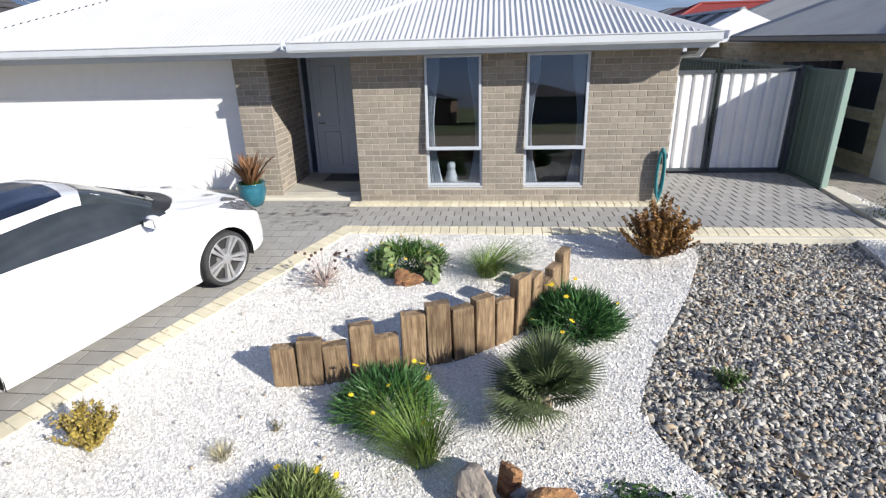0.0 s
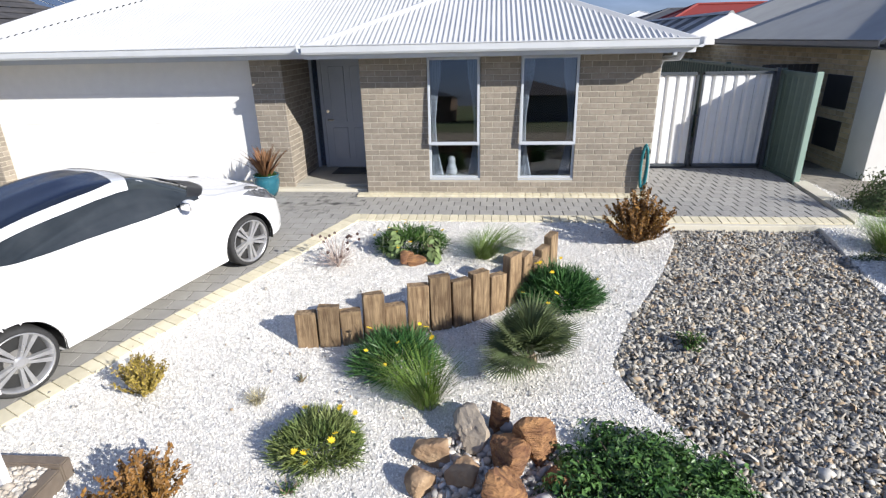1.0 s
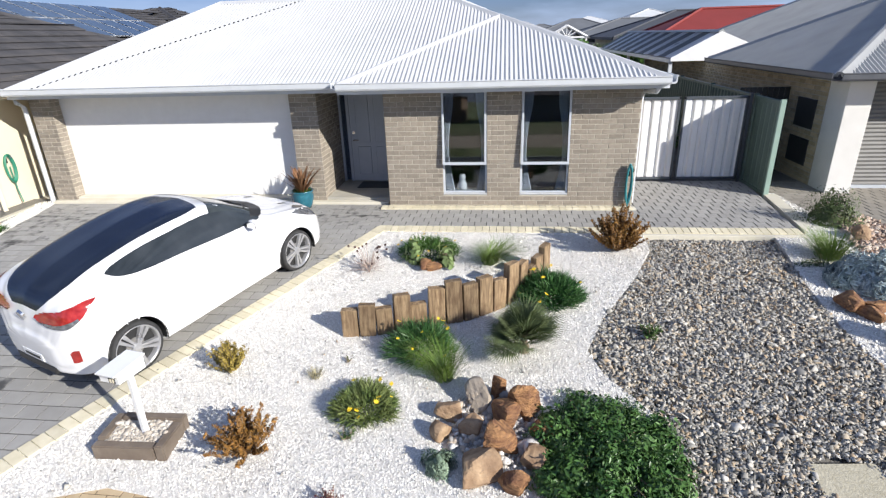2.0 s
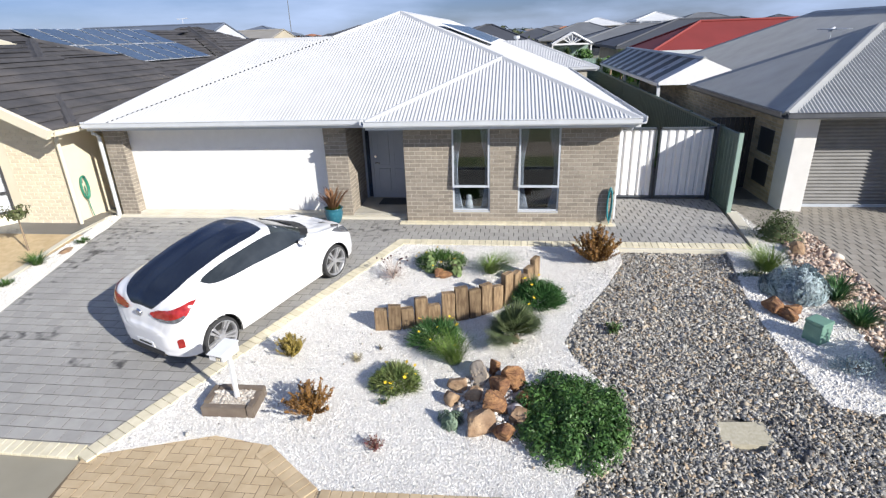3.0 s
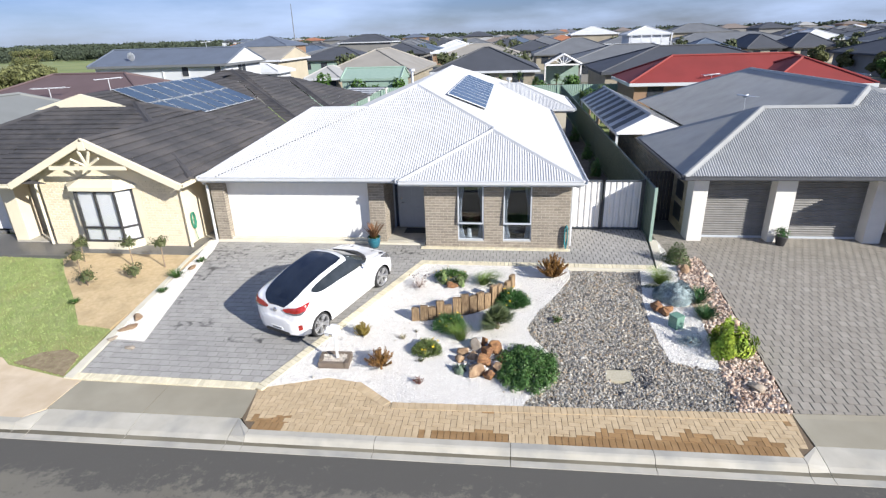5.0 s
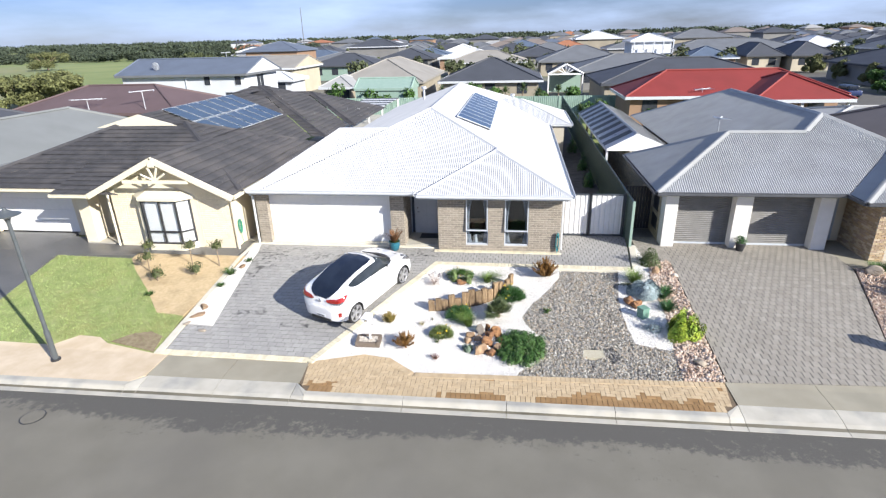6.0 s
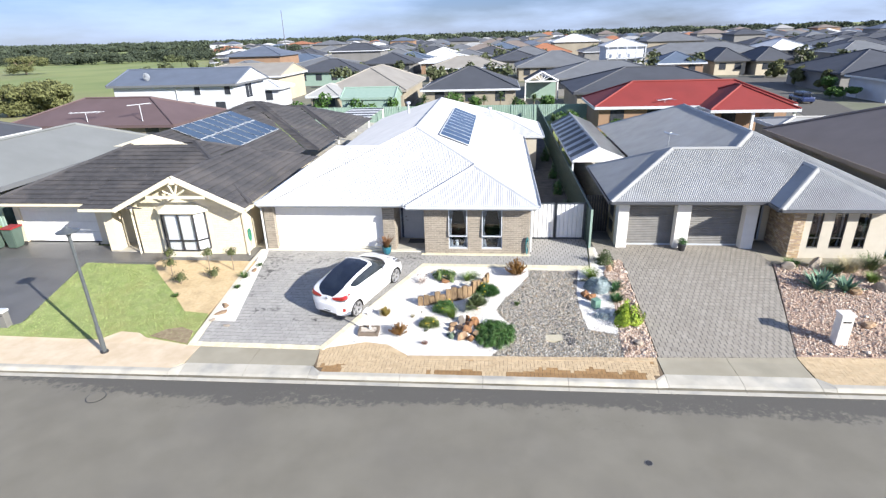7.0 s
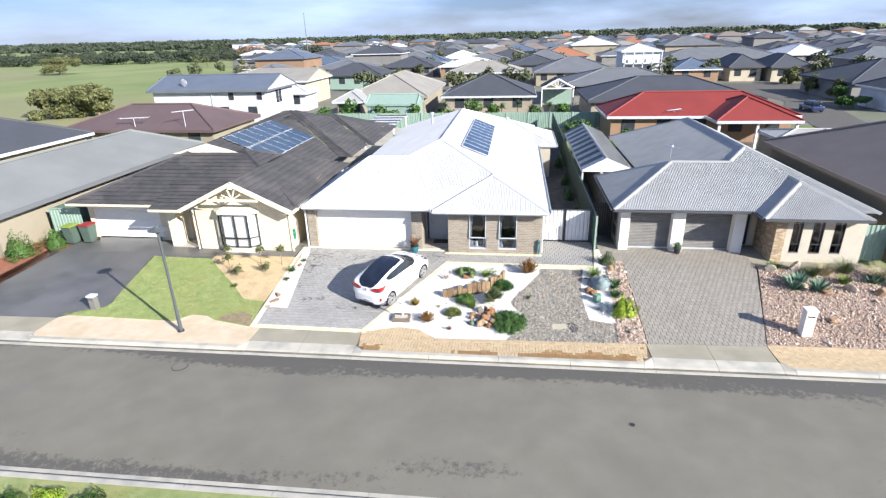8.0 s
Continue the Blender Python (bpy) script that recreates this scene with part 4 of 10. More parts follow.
bm.faces.new([bm.verts.new(p) for p in (wing, (-11.65, 8.1, EAVE), (-11.65, -0.15, EAVE))])
part("roof_end", bm, ROOF_WHITE, house)
gutter((-11.65, 8.1), (-11.65, -0.15), (-1, 0), EAVE + 0.02, FASCIA, house)
for a, b, o in (((-11.65, -0.15), (-5.12, -0.15), (0, -1)), ((-5.12, -0.5), (0.28, -0.5), (0, -1)), ((-5.12, -0.15), (-5.12, -0.5), (-1, 0)),
                ((0.28, -0.5), (0.28, 15.05), (1, 0)), ((0.28, 15.05), (1.62, 15.05), (0, -1)), ((1.62, 15.05), (1.62, 21.2), (1, 0))):
    gutter(a, b, o, EAVE + 0.02, FASCIA, house)
for a in ((-11.62, -0.14, 2.0, -5.12, 0.7, 2.008), (-5.11, -0.49, 1.996, 0.27, 0.3, 2.004), (0.0, 0.3, 1.996, 0.27, 15.0, 2.004), (-6.0, 0.7, 2.002, -4.4, 1.9, 2.01)):
    part("soffit", a_box(a[0], a[1], a[2] + 0.165, a[3], a[4], a[5] + 0.165), SOFFIT, house)
for a in ((-11.63, -0.155, -5.12, -0.13), (-5.12, -0.505, 0.28, -0.48), (0.26, -0.5, 0.285, 15.05), (0.0, 15.055, 1.62, 15.08), (1.6, 15.05, 1.625, 21.2), (-5.125, -0.5, -5.1, -0.15)):
    part("fascia", a_box(a[0], a[1], 2.13, a[2], a[3], EAVE + 0.01), FASCIA, house)
WINS = [(-3.42, -2.61), (-2.01, -1.15)]
holes = [(a + 4.45, b + 4.45, 0.27, 2.13) for a, b in WINS]
front = wall_with_holes((-4.45, 0.0), (0.0, 0.0), -0.05, 2.18, 0.12, holes, MORTAR, house, "taupe brick front wall")
side_r = wall_with_holes((0.0, 0.12), (0.0, 15.05), -0.05, 2.18, 0.12, [], MORTAR, house)
side_e = wall_with_holes((-4.45, 1.65), (-4.45, 0.12), -0.05, 2.18, 0.12, [], MORTAR, house)
back_e = wall_with_holes((-5.83, 1.65), (-4.57, 1.65), 0.0, 2.2, 0.12, [(0.05, 1.2, 0.1, 2.1)], MORTAR, house)
pier_r = wall_with_holes((-6.3, 0.27), (-5.78, 0.27), -0.05, 2.18, 0.35, [], MORTAR, house)
pier_rs = wall_with_holes((-5.78, 0.62), (-5.78, 1.65), -0.05, 2.18, 0.12, [], MORTAR, house)
pier_l = wall_with_holes((-11.61, 0.27), (-11.17, 0.27), -0.05, 2.18, 0.35, [], MORTAR, house)
side_l = wall_with_holes((-11.6, 8.0), (-11.6, 0.62), -0.05, 2.2, 0.12, [], MORTAR, house)
part("wall", a_box(-1.0, 15.1, -0.05, 1.2, 21.0, 2.18), MORTAR, house)
# garage
part("door_head", a_box(-11.17, 0.49, 2.1, -6.3, 0.6, 2.18), FASCIA, house)
gd = settle(new("garage_door"), house)
gd["label"] = "white textured sectional garage door"
for k in range(4):
    z = 0.1 + k * 0.503
    part("door_panel", a_box(-11.165, 0.51, z + 0.0008, -6.305, 0.55, z + 0.5022, 0.0012), GARAGE_WHITE, gd)
part("door_sill", a_box(-11.17, 0.302, -0.02, -6.3, 0.6, 0.098, 0.01), CREAM_CONCRETE, house)
part("footing", a_box(-11.64, 0.14, -0.05, -4.5, 0.3, 0.05, 0.012), CREAM_CONCRETE, house)
part("footing", a_box(-4.6, -0.16, -0.05, 0.06, -0.0, 0.02, 0.008), CREAM_CONCRETE, house)
part("porch", a_box(-5.78, 0.3, -0.02, -4.45, 1.7, 0.095, 0.01), CONCRETE, house)
# front door with a side light
fd = settle(new("door"), house)
fd["label"] = "grey-blue panelled front door with an obscure side light"
part("door_frame", a_box(-5.775, 1.58, 0.1, -5.73, 1.66, 2.12), DOOR_GREY, fd)
part("door_frame", a_box(-5.62, 1.58, 0.1, -5.56, 1.66, 2.12), DOOR_GREY, fd)
part("side_light", a_box(-5.73, 1.62, 0.12, -5.62, 1.64, 2.1), GLASS, fd)
part("leaf", a_box(-5.56, 1.6, 0.1, -4.6, 1.645, 2.1, 0.006), DOOR_GREY, fd)
for x in (-5.42, -5.02):
    for z0, z1 in ((0.25, 0.85), (0.95, 1.95)):
        bm = a_box(x, 1.585, z0, x + 0.28, 1.6, z1, 0.012)
        part("door_moulding", bm, DOOR_GREY, fd)
part("door_handle", tube(bmesh.new(), [(-5.49, 1.6, 1.0), (-5.49, 1.53, 1.0), (-5.38, 1.53, 1.0)], 0.014), CHROME, fd)
part("door_lock", tube(bmesh.new(), [(-5.49, 1.6, 1.15), (-5.49, 1.57, 1.15)], 0.03), CHROME, fd)
for a, b in WINS:
    w = window(house, a, b, 0.27, 2.13, 0.0, ALU, rail=0.82, sash=3.2)
fig = thing("figurine", "small white ornament standing on the window sill", "ornament", at=(-3.08, 0.2, 0.292))
bm = bmesh.new()
prof = [(0.075, 0.0), (0.09, 0.03), (0.085, 0.1), (0.065, 0.16), (0.05, 0.185), (0.062, 0.21), (0.066, 0.245), (0.05, 0.285), (0.02, 0.305)]
rr = [[bm.verts.new((q * math.cos(a), q * math.sin(a), z)) for q, z in prof] for a in (2 * math.pi * k / 20 for k in range(20))]
for k in range(20):
    for i in range(len(prof) - 1):
        bm.faces.new((rr[k][i], rr[(k + 1) % 20][i], rr[(k + 1) % 20][i + 1], rr[k][i + 1]))
bm.faces.new([r[0] for r in rr][::-1])
bm.faces.new([r[-1] for r in rr])
part("ornament_body", bm, WHITE_PAINT, fig, smooth=True)
part("inner_sill", a_box(-3.42, 0.125, 0.27, -2.61, 0.32, 0.29, 0.004), WHITE_PAINT, house)
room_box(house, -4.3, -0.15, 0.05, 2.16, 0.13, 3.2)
part("side_blind", a_box(-5.73, 1.645, 0.12, -5.62, 1.655, 2.1), surf("obscure_blind", (0.32, 0.37, 0.46), (0.38, 0.43, 0.52), scale=9, rough=0.6, bump=0), fd, "blue-grey obscure panel")
mat_ob = tagged(part("doormat", a_box(-5.35, 1.0, 0.096, -4.62, 1.5, 0.112, 0.004), BLACK, None), "dark rubber doormat at the front door", "doormat")
# downpipes
part("downpipe", tube(bmesh.new(), [(-11.68, 0.0, 2.18), (-11.68, 0.06, 2.05), (-11.67, 0.2, 1.95), (-11.67, 0.2, 0.0)], 0.045), FASCIA, house)
part("downpipe", tube(bmesh.new(), [(0.2, -0.3, 2.17), (0.17, -0.2, 2.05), (0.09, 0.2, 2.03), (0.07, 0.35, 1.9), (0.07, 0.35, 0.0)], 0.04), FASCIA, house)
# solar panels on the right slope
for k in range(10):
    y0 = 5.5 + k * 1.0
    pan = settle(new("solar_panel"), house)
    xa, xb = -4.28, -2.78
    za, zb = (EAVE + S * (0.28 - x) + 0.09 for x in (xa, xb))
    bm = bmesh.new()
    for g, lift, th in ((0.0, 0.0, 0.035),):
        lo = [bm.verts.new(p) for p in ((xa, y0, za), (xb, y0, zb), (xb, y0 + 0.98, zb), (xa, y0 + 0.98, za))]
        hi = [bm.verts.new((v.co.x, v.co.y, v.co.z + th)) for v in lo]
        bm.faces.new(lo[::-1]), bm.faces.new(hi)
        for i in range(4):
            bm.faces.new((lo[i], lo[(i + 1) % 4], hi[(i + 1) % 4], hi[i]))
    part("panel_frame", bm, PANEL_FRAME, pan)
    bm = bmesh.new()
    e = 0.035
    f = lambda x: EAVE + S * (0.28 - x) + 0.129
    bm.faces.new([bm.verts.new(p) for p in ((xa + e, y0 + e, f(xa + e)), (xb - e, y0 + e, f(xb - e)), (xb - e, y0 + 0.98 - e, f(xb - e)), (xa + e, y0 + 0.98 - e, f(xa + e)))])
    part("cell_sheet", bm, PANEL_BLUE, pan)

# ---- the grey-roofed house to the east ----
nr = thing("house", "cream brick house with grey corrugated roof and two single roller doors", "house")
EZ, SN = 2.2, 0.466
NRH = [dict(x=(3.3, 13.9), y=(0.5, 6.8), z=EZ, s=0.5), dict(x=(5.86, 14.7), y=(0.501, 19.2), z=EZ, s=SN), dict(x=(9.5, 13.9), y=(-0.5, 9.0), z=EZ, s=0.5)]
sheet_roof(NRH, ROOF_GREY, nr, "grey corrugated steel roof", per=4)
zf, zm, zp = EZ + 0.5 * 3.15, EZ + SN * 4.42, EZ + 0.5 * 2.2
caps([((6.45, 3.65, zf), (3.3, 0.5, EZ)), ((6.45, 3.65, zf), (9.24, 3.65, zf)), ((9.24, 3.72, zf), (10.28, 4.92, zm)), ((10.28, 4.92, zm), (10.28, 14.78, zm)), ((10.28, 4.92, zm), (14.7, 0.5, EZ)),
      ((11.7, 1.7, zp), (9.5, -0.5, EZ)), ((11.7, 1.7, zp), (13.9, -0.5, EZ)), ((11.7, 1.7, zp), (11.7, 2.9, zp)), ((6.45, 3.65, zf), (3.3, 6.8, EZ)),
      ((10.28, 14.78, zm), (5.86, 19.2, EZ)), ((10.28, 14.78, zm), (14.7, 19.2, EZ))], ROOF_GREY, nr, r=0.1)
DARK_FASCIA = surf("dark_fascia_steel", (0.07, 0.075, 0.085), (0.09, 0.095, 0.105), rough=0.4, bump=0.02)
for a, b, o in (((3.3, 0.5), (9.5, 0.5), (0, -1)), ((9.5, -0.5), (13.9, -0.5), (0, -1)), ((9.5, 0.5), (9.5, -0.5), (-1, 0)), ((3.3, 6.8), (3.3, 0.5), (-1, 0))):
    gutter(a, b, o, EZ + 0.01, DARK_FASCIA, nr)
part("soffit", a_box(3.32, 0.52, 2.07, 9.5, 1.4, 2.078), SOFFIT, nr)
part("soffit", a_box(9.52, -0.48, 2.066, 13.88, 0.4, 2.074), SOFFIT, nr)
# left wall in cream brick, with two dark openings
wl = wall_with_holes((3.76, 16.0), (3.76, 1.56), -0.1, 2.08, 0.12, [(13.44, 14.16, 1.05, 1.62), (13.4, 14.14, 0.32, 0.84)], MORTAR, nr, "cream brick side wall")
lay_bricks((3.76, 16.0), (3.76, 1.56), -0.1, 2.06, [(13.44, 14.16, 1.05, 1.62), (13.4, 14.14, 0.32, 0.84)], wl, CREAM_BRICK, CREAM_BRICK, pick=0)
for y0, z0, z1 in ((2.56, 1.05, 1.62), (2.6, 0.32, 0.84)):
    part("side_panel", a_box(3.74, 1.84, z0, 3.84, y0, z1, 0.01), DARK_FRAME, nr)
# garage piers, doors
for a, b in ((3.76, 4.2), (6.15, 6.72), (8.9, 9.4)):
    part("pier", a_box(a, 0.95, -0.1, b, 1.55, 2.08, 0.01), WHITE_RENDER, nr)
for a, b in ((4.2, 6.15), (6.72, 8.9)):
    d = settle(new("roller_door"), nr)
    bm = bmesh.new()
    n = 26
    rows = []
    for k in range(n * 4 + 1):
        z = 0.02 + 2.02 * k / (n * 4)
        rows.append([bm.verts.new((x, 1.35 + 0.02 * math.sin(k * math.pi / 2), z)) for x in (a, b)])
    for p, q in zip(rows, rows[1:]):
        bm.faces.new((p[0], p[1], q[1], q[0]))
    part("curtain", bm, ROLLER_GREY, d, smooth=True)
    part("bottom_rail", a_box(a, 1.31, 0.0, b, 1.37, 0.06), ALU, d)
part("wall", a_box(9.4, 2.0, -0.1, 10.4, 2.1, 2.1), CREAM_RENDER, nr)
dr = settle(new("door"), nr)
part("leaf", a_box(9.45, 1.94, 0.05, 9.95, 1.99, 2.05), DARK_FRAME, dr)
part("door_frame", a_box(9.95, 1.9, 0.05, 10.02, 2.0, 2.1), ALU, dr)
sw = wall_with_holes((10.3, 0.0), (10.75, 0.0), -0.1, 2.08, 0.3, [], MORTAR, nr, "ledge-stone clad pier")
sw2 = wall_with_holes((10.3, 1.9), (10.3, 0.3), -0.1, 2.08, 0.2, [], MORTAR, nr, "ledge-stone clad return")
lay_bricks((10.3, 0.0), (10.75, 0.0), -0.1, 2.06, [], sw, STONE_CLAD, STONE_CLAD, pick=0, long=0.2, high=0.07, depth=0.02)
lay_bricks((10.3, 1.9), (10.3, 0.0), -0.1, 2.06, [], sw2, STONE_CLAD, STONE_CLAD, pick=0, long=0.22, high=0.07, depth=0.02)
NW = [(11.0, 11.42), (11.83, 12.3), (12.7, 13.15)]
wall_with_holes((10.75, 0.02), (14.0, 0.02), -0.1, 2.08, 0.12, [(a - 10.75, b - 10.75, 0.45, 1.95) for a, b in NW], surf("stone_render", (0.47, 0.43, 0.355), (0.52, 0.48, 0.4), scale=2.5, rough=0.9, bump=0.2, bscale=90), nr, "pale rendered front wall")
for a, b in NW:
    window(nr, a, b, 0.45, 1.95, 0.02, DARK_FRAME, rail=0.85, curtain=True)
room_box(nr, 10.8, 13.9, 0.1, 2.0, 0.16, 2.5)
part("wall", a_box(13.9, 0.05, -0.1, 14.0, 18.5, 2.08), WHITE_RENDER, nr)
part("wall", a_box(3.75, 15.9, -0.1, 13.9, 16.0, 2.08), WHITE_RENDER, nr)
# gabled patio cover with striped sheets behind
pt = thing("patio_cover", "gabled patio roof of striped clear and grey sheets", "patio cover")
# opaque; daylight through the clear stripes is put into a pale colour
PATIO_CLEAR = surf("daylit_patio_sheet", (0.84, 0.85, 0.86), (0.78, 0.79, 0.8), scale=2, rough=0.3, bump=0.05)
PATIO_DARK = surf("dark_patio_sheet", (0.15, 0.15, 0.145), (0.18, 0.18, 0.175), scale=2, rough=0.4, bump=0.05)
n = 18
for k in range(n):
    y0, y1 = 8.4 + 13.0 * k / n, 8.4 + 13.0 * (k + 0.985) / n
    bm = bmesh.new()
    bm.faces.new([bm.verts.new(p) for p in ((2.72, y0, 2.16), (4.1, y0, 2.88), (4.1, y1, 2.88), (2.72, y1, 2.16))])
    bmesh.ops.solidify(bm, geom=bm.faces[:], thickness=0.02)
    part("roof_sheet", bm, PATIO_DARK if k % 2 else PATIO_CLEAR, pt)
bm = bmesh.new()
bm.faces.new([bm.verts.new(p) for p in ((4.1, 8.4, 2.88), (5.7, 8.4, 2.2), (5.7, 21.4, 2.2), (4.1, 21.4, 2.88))])
bmesh.ops.solidify(bm, geom=bm.faces[:], thickness=0.02)
part("roof_slope", bm, ROOF_GREY, pt)
caps([((4.1, 8.35, 2.9), (4.1, 21.45, 2.9))], ROOF_GREY, pt, r=0.08)
bm = bmesh.new()
g = [bm.verts.new(p) for p in ((2.72, 8.34, 2.06), (5.7, 8.34, 2.06), (5.7, 8.34, 2.2), (4.1, 8.34, 2.88), (2.72, 8.34, 2.16), (2.72, 8.4, 2.06), (5.7, 8.4, 2.06), (5.7, 8.4, 2.2), (4.1, 8.4, 2.88), (2.72, 8.4, 2.16))]
bm.faces.new(g[:5]), bm.faces.new(g[5:][::-1])
for i in range(5):
    bm.faces.new((g[i], g[(i + 1) % 5], g[5 + (i + 1) % 5], g[5 + i]))
part("gable_infill", bm, WHITE_PAINT, pt, "white gable infill board")
part("beam", a_box(2.68, 8.4, 2.02, 2.78, 21.4, 2.13), FASCIA, pt)
for y in (8.45, 14.5, 21.2):
    part("post", a_box(2.72, y, -0.1, 2.82, y + 0.1, 2.02), FASCIA, pt)

# ---- the cream house to the west ----
nl = thing("house", "cream brick house with charcoal tiled roof, front gable and bay window", "house")
ST = 0.39
NLH = [dict(x=(-24.4, -11.9), y=(-0.25, 9.2), z=2.28, s=ST), dict(x=(-17.7, -11.9), y=(-0.85, 6.0), z=2.24, s=0.47, gable="FB"), dict(x=(-19.35, -16.4), y=(-0.9, 3.0), z=2.24, s=0.3, gable="LRB"), dict(x=(-24.2, -13.3), y=(4.3, 20.0), z=2.3, s=ST, gable="F"),
       dict(x=(-25.4, -12.4), y=(11.0, 23.0), z=2.3, s=ST), dict(x=(-25.0, -11.95), y=(15.2, 24.0), z=2.3, s=ST)]
tile_roof(NLH, TILE_DARK, nl, "charcoal concrete tile roof")
zg = 2.24 + 0.47 * 2.9
zr0 = 2.28 + ST * 4.725
zr2 = 2.3 + ST * 5.45
zr3 = 2.3 + ST * 6.0
caps([((-14.8, -0.85, zg), (-14.8, 3.3, zg)), ((-24.4, -0.25, 2.28), (-19.675, 4.475, zr0)), ((-11.9, -0.25, 2.28), (-16.625, 4.475, zr0)), ((-19.675, 4.475, zr0), (-16.625, 4.475, zr0)), ((-16.625, 4.475, zr0), (-12.9, 8.2, 2.28 + ST * 1.0)),
      ((-18.75, 4.3, zr2), (-18.75, 16.5, zr2)), ((-18.9, 17.0, zr3), (-12.4, 11.0, 2.3)), ((-11.95, 15.2, 2.3), (-16.2, 19.45, 2.3 + ST * 4.25))], TILE_DARK, nl, r=0.12, lift=0.03)
# white gablet over the garage hip
bm = bmesh.new()
g = [bm.verts.new(p) for p in ((-20.9, 4.2, 3.95), (-16.6, 4.2, 3.95), (-18.75, 4.2, zr2 + 0.1), (-20.9, 4.3, 3.95), (-16.6, 4.3, 3.95), (-18.75, 4.3, zr2 + 0.1))]
for q in ((0, 1, 2), (5, 4, 3), (0, 3, 4, 1), (1, 4, 5, 2), (2, 5, 3, 0)):
    bm.faces.new([g[i] for i in q])
part("gablet", bm, CREAM_TRIM, nl, "white gablet board")


def rake(a, b, y0, y1, w, material):
    """A barge board along a gable's slope."""
    bm = bmesh.new()
    a, b = Vector((a[0], 0, a[1])), Vector((b[0], 0, b[1]))
    d = (b - a).normalized()
    q = Vector((-d.z, 0, d.x))
    if q.z > 0:
        q = -q
    c = [a, b, b + q * w, a + q * w]
    lo = [bm.verts.new((p.x, y0, p.z)) for p in c]
    hi = [bm.verts.new((p.x, y1, p.z)) for p in c]
    bm.faces.new(lo), bm.faces.new(hi[::-1])
    for i in range(4):
        bm.faces.new((lo[i], hi[i], hi[(i + 1) % 4], lo[(i + 1) % 4]))
    return part("barge_board", bm, material, nl)


rake((-17.75, 2.27), (-14.8, zg + 0.09), -0.95, -0.83, 0.2, CREAM_TRIM)
rake((-14.8, zg + 0.09), (-11.85, 2.27), -0.95, -0.83, 0.2, CREAM_TRIM)
# fan timbers in the gable
for x, z in ((-15.3, 3.05), (-14.98, 3.32), (-14.62, 3.3), (-14.36, 3.08)):
    part("gable_timber", tube(bmesh.new(), [(-14.8, -0.9, 2.82), (x, -0.9, z)], 0.04, 4), CREAM_TRIM, nl)
part("apex_block", a_box(-14.92, -0.96, 3.33, -14.68, -0.85, 3.6, 0.01), CREAM_TRIM, nl)
part("gable_beam", a_box(-16.1, -0.94, 2.72, -13.5, -0.86, 2.84), CREAM_TRIM, nl)
bm = bmesh.new()
g = [bm.verts.new(p) for p in ((-17.6, -0.31, 2.23), (-12.0, -0.31, 2.23), (-14.8, -0.31, 3.57), (-17.6, -0.2, 2.23), (-12.0, -0.2, 2.23), (-14.8, -0.2, 3.57))]
for q in ((0, 1, 2), (5, 4, 3), (0, 3, 4, 1), (1, 4, 5, 2), (2, 5, 3, 0)):
    bm.faces.new([g[i] for i in q])
part("gable_wall", bm, CREAM_RENDER, nl)
nl_front = wall_with_holes((-17.25, -0.3), (-12.4, -0.3), -0.1, 2.25, 0.15, [(1.25, 3.25, 0.25, 2.0)], CREAM_RENDER, nl, "cream brick front wall")
PALE_BRICK = surf("pale_cream_brick", (0.71, 0.62, 0.455), (0.76, 0.67, 0.5), scale=7, rough=0.9, bump=0.35, bscale=80, vary="island", amount=0.06)
lay_bricks((-17.25, -0.3), (-12.4, -0.3), -0.1, 2.2, [(1.0, 3.55, 0.0, 2.25)], nl_front, PALE_BRICK, PALE_BRICK, pick=0, depth=0.009)
wall_with_holes((-12.4, -0.15), (-12.4, 9.0), -0.1, 2.25, 0.15, [], CREAM_RENDER, nl, "cream rendered side wall")
wall_with_holes((-17.25, 2.2), (-17.25, -0.15), -0.1, 2.2, 0.15, [], CREAM_RENDER, nl)
wall_with_holes((-18.95, 0.95), (-17.26, 0.95), -0.1, 2.2, 0.15, [], CREAM_RENDER, nl)
fdl = settle(new("door"), nl)
part("leaf", a_box(-18.4, 0.9, 0.03, -17.6, 0.945, 2.0, 0.006), surf("tan_door_paint", (0.42, 0.34, 0.24), (0.46, 0.38, 0.27), rough=0.5), fdl, "tan front door")
part("porch_pier", a_box(-19.0, -0.1, -0.1, -18.5, 0.5, 2.2, 0.01), CREAM_RENDER, nl)
part("porch_floor", a_box(-18.9, -0.2, -0.1, -17.3, 2.2, 0.03), CONCRETE, nl)
part("soffit", a_box(-24.3, -0.2, 2.1, -11.95, 2.2, 2.11), CREAM_TRIM, nl)
gutter((-24.4, -0.25), (-19.3, -0.25), (0, -1), 2.28, CREAM_TRIM, nl)
gutter((-19.3, -0.9), (-17.7, -0.9), (0, -1), 2.25, CREAM_TRIM, nl)
gutter((-11.9, -0.85), (-11.9, 7.2), (1, 0), 2.25, CREAM_TRIM, nl)
rake((-19.36, 2.26), (-19.34, 2.27), -0.9, 1.2, 0.12, CREAM_TRIM)
wall_with_holes((-24.3, 0.9), (-18.95, 0.9), -0.1, 2.2, 0.15, [(0.25, 4.15, 0.0, 2.0)], CREAM_RENDER, nl)
g2 = settle(new("garage_door"), nl)
g2["label"] = "cream-white sectional garage door"
for k in range(4):
    part("door_panel", a_box(-24.05, 1.0, 0.02 + k * 0.495, -20.15, 1.04, 0.51 + k * 0.495, 0.006), GARAGE_WHITE, g2)
wall_with_holes((-24.3, 12.0), (-24.3, 1.05), -0.1, 2.2, 0.15, [], CREAM_RENDER, nl)
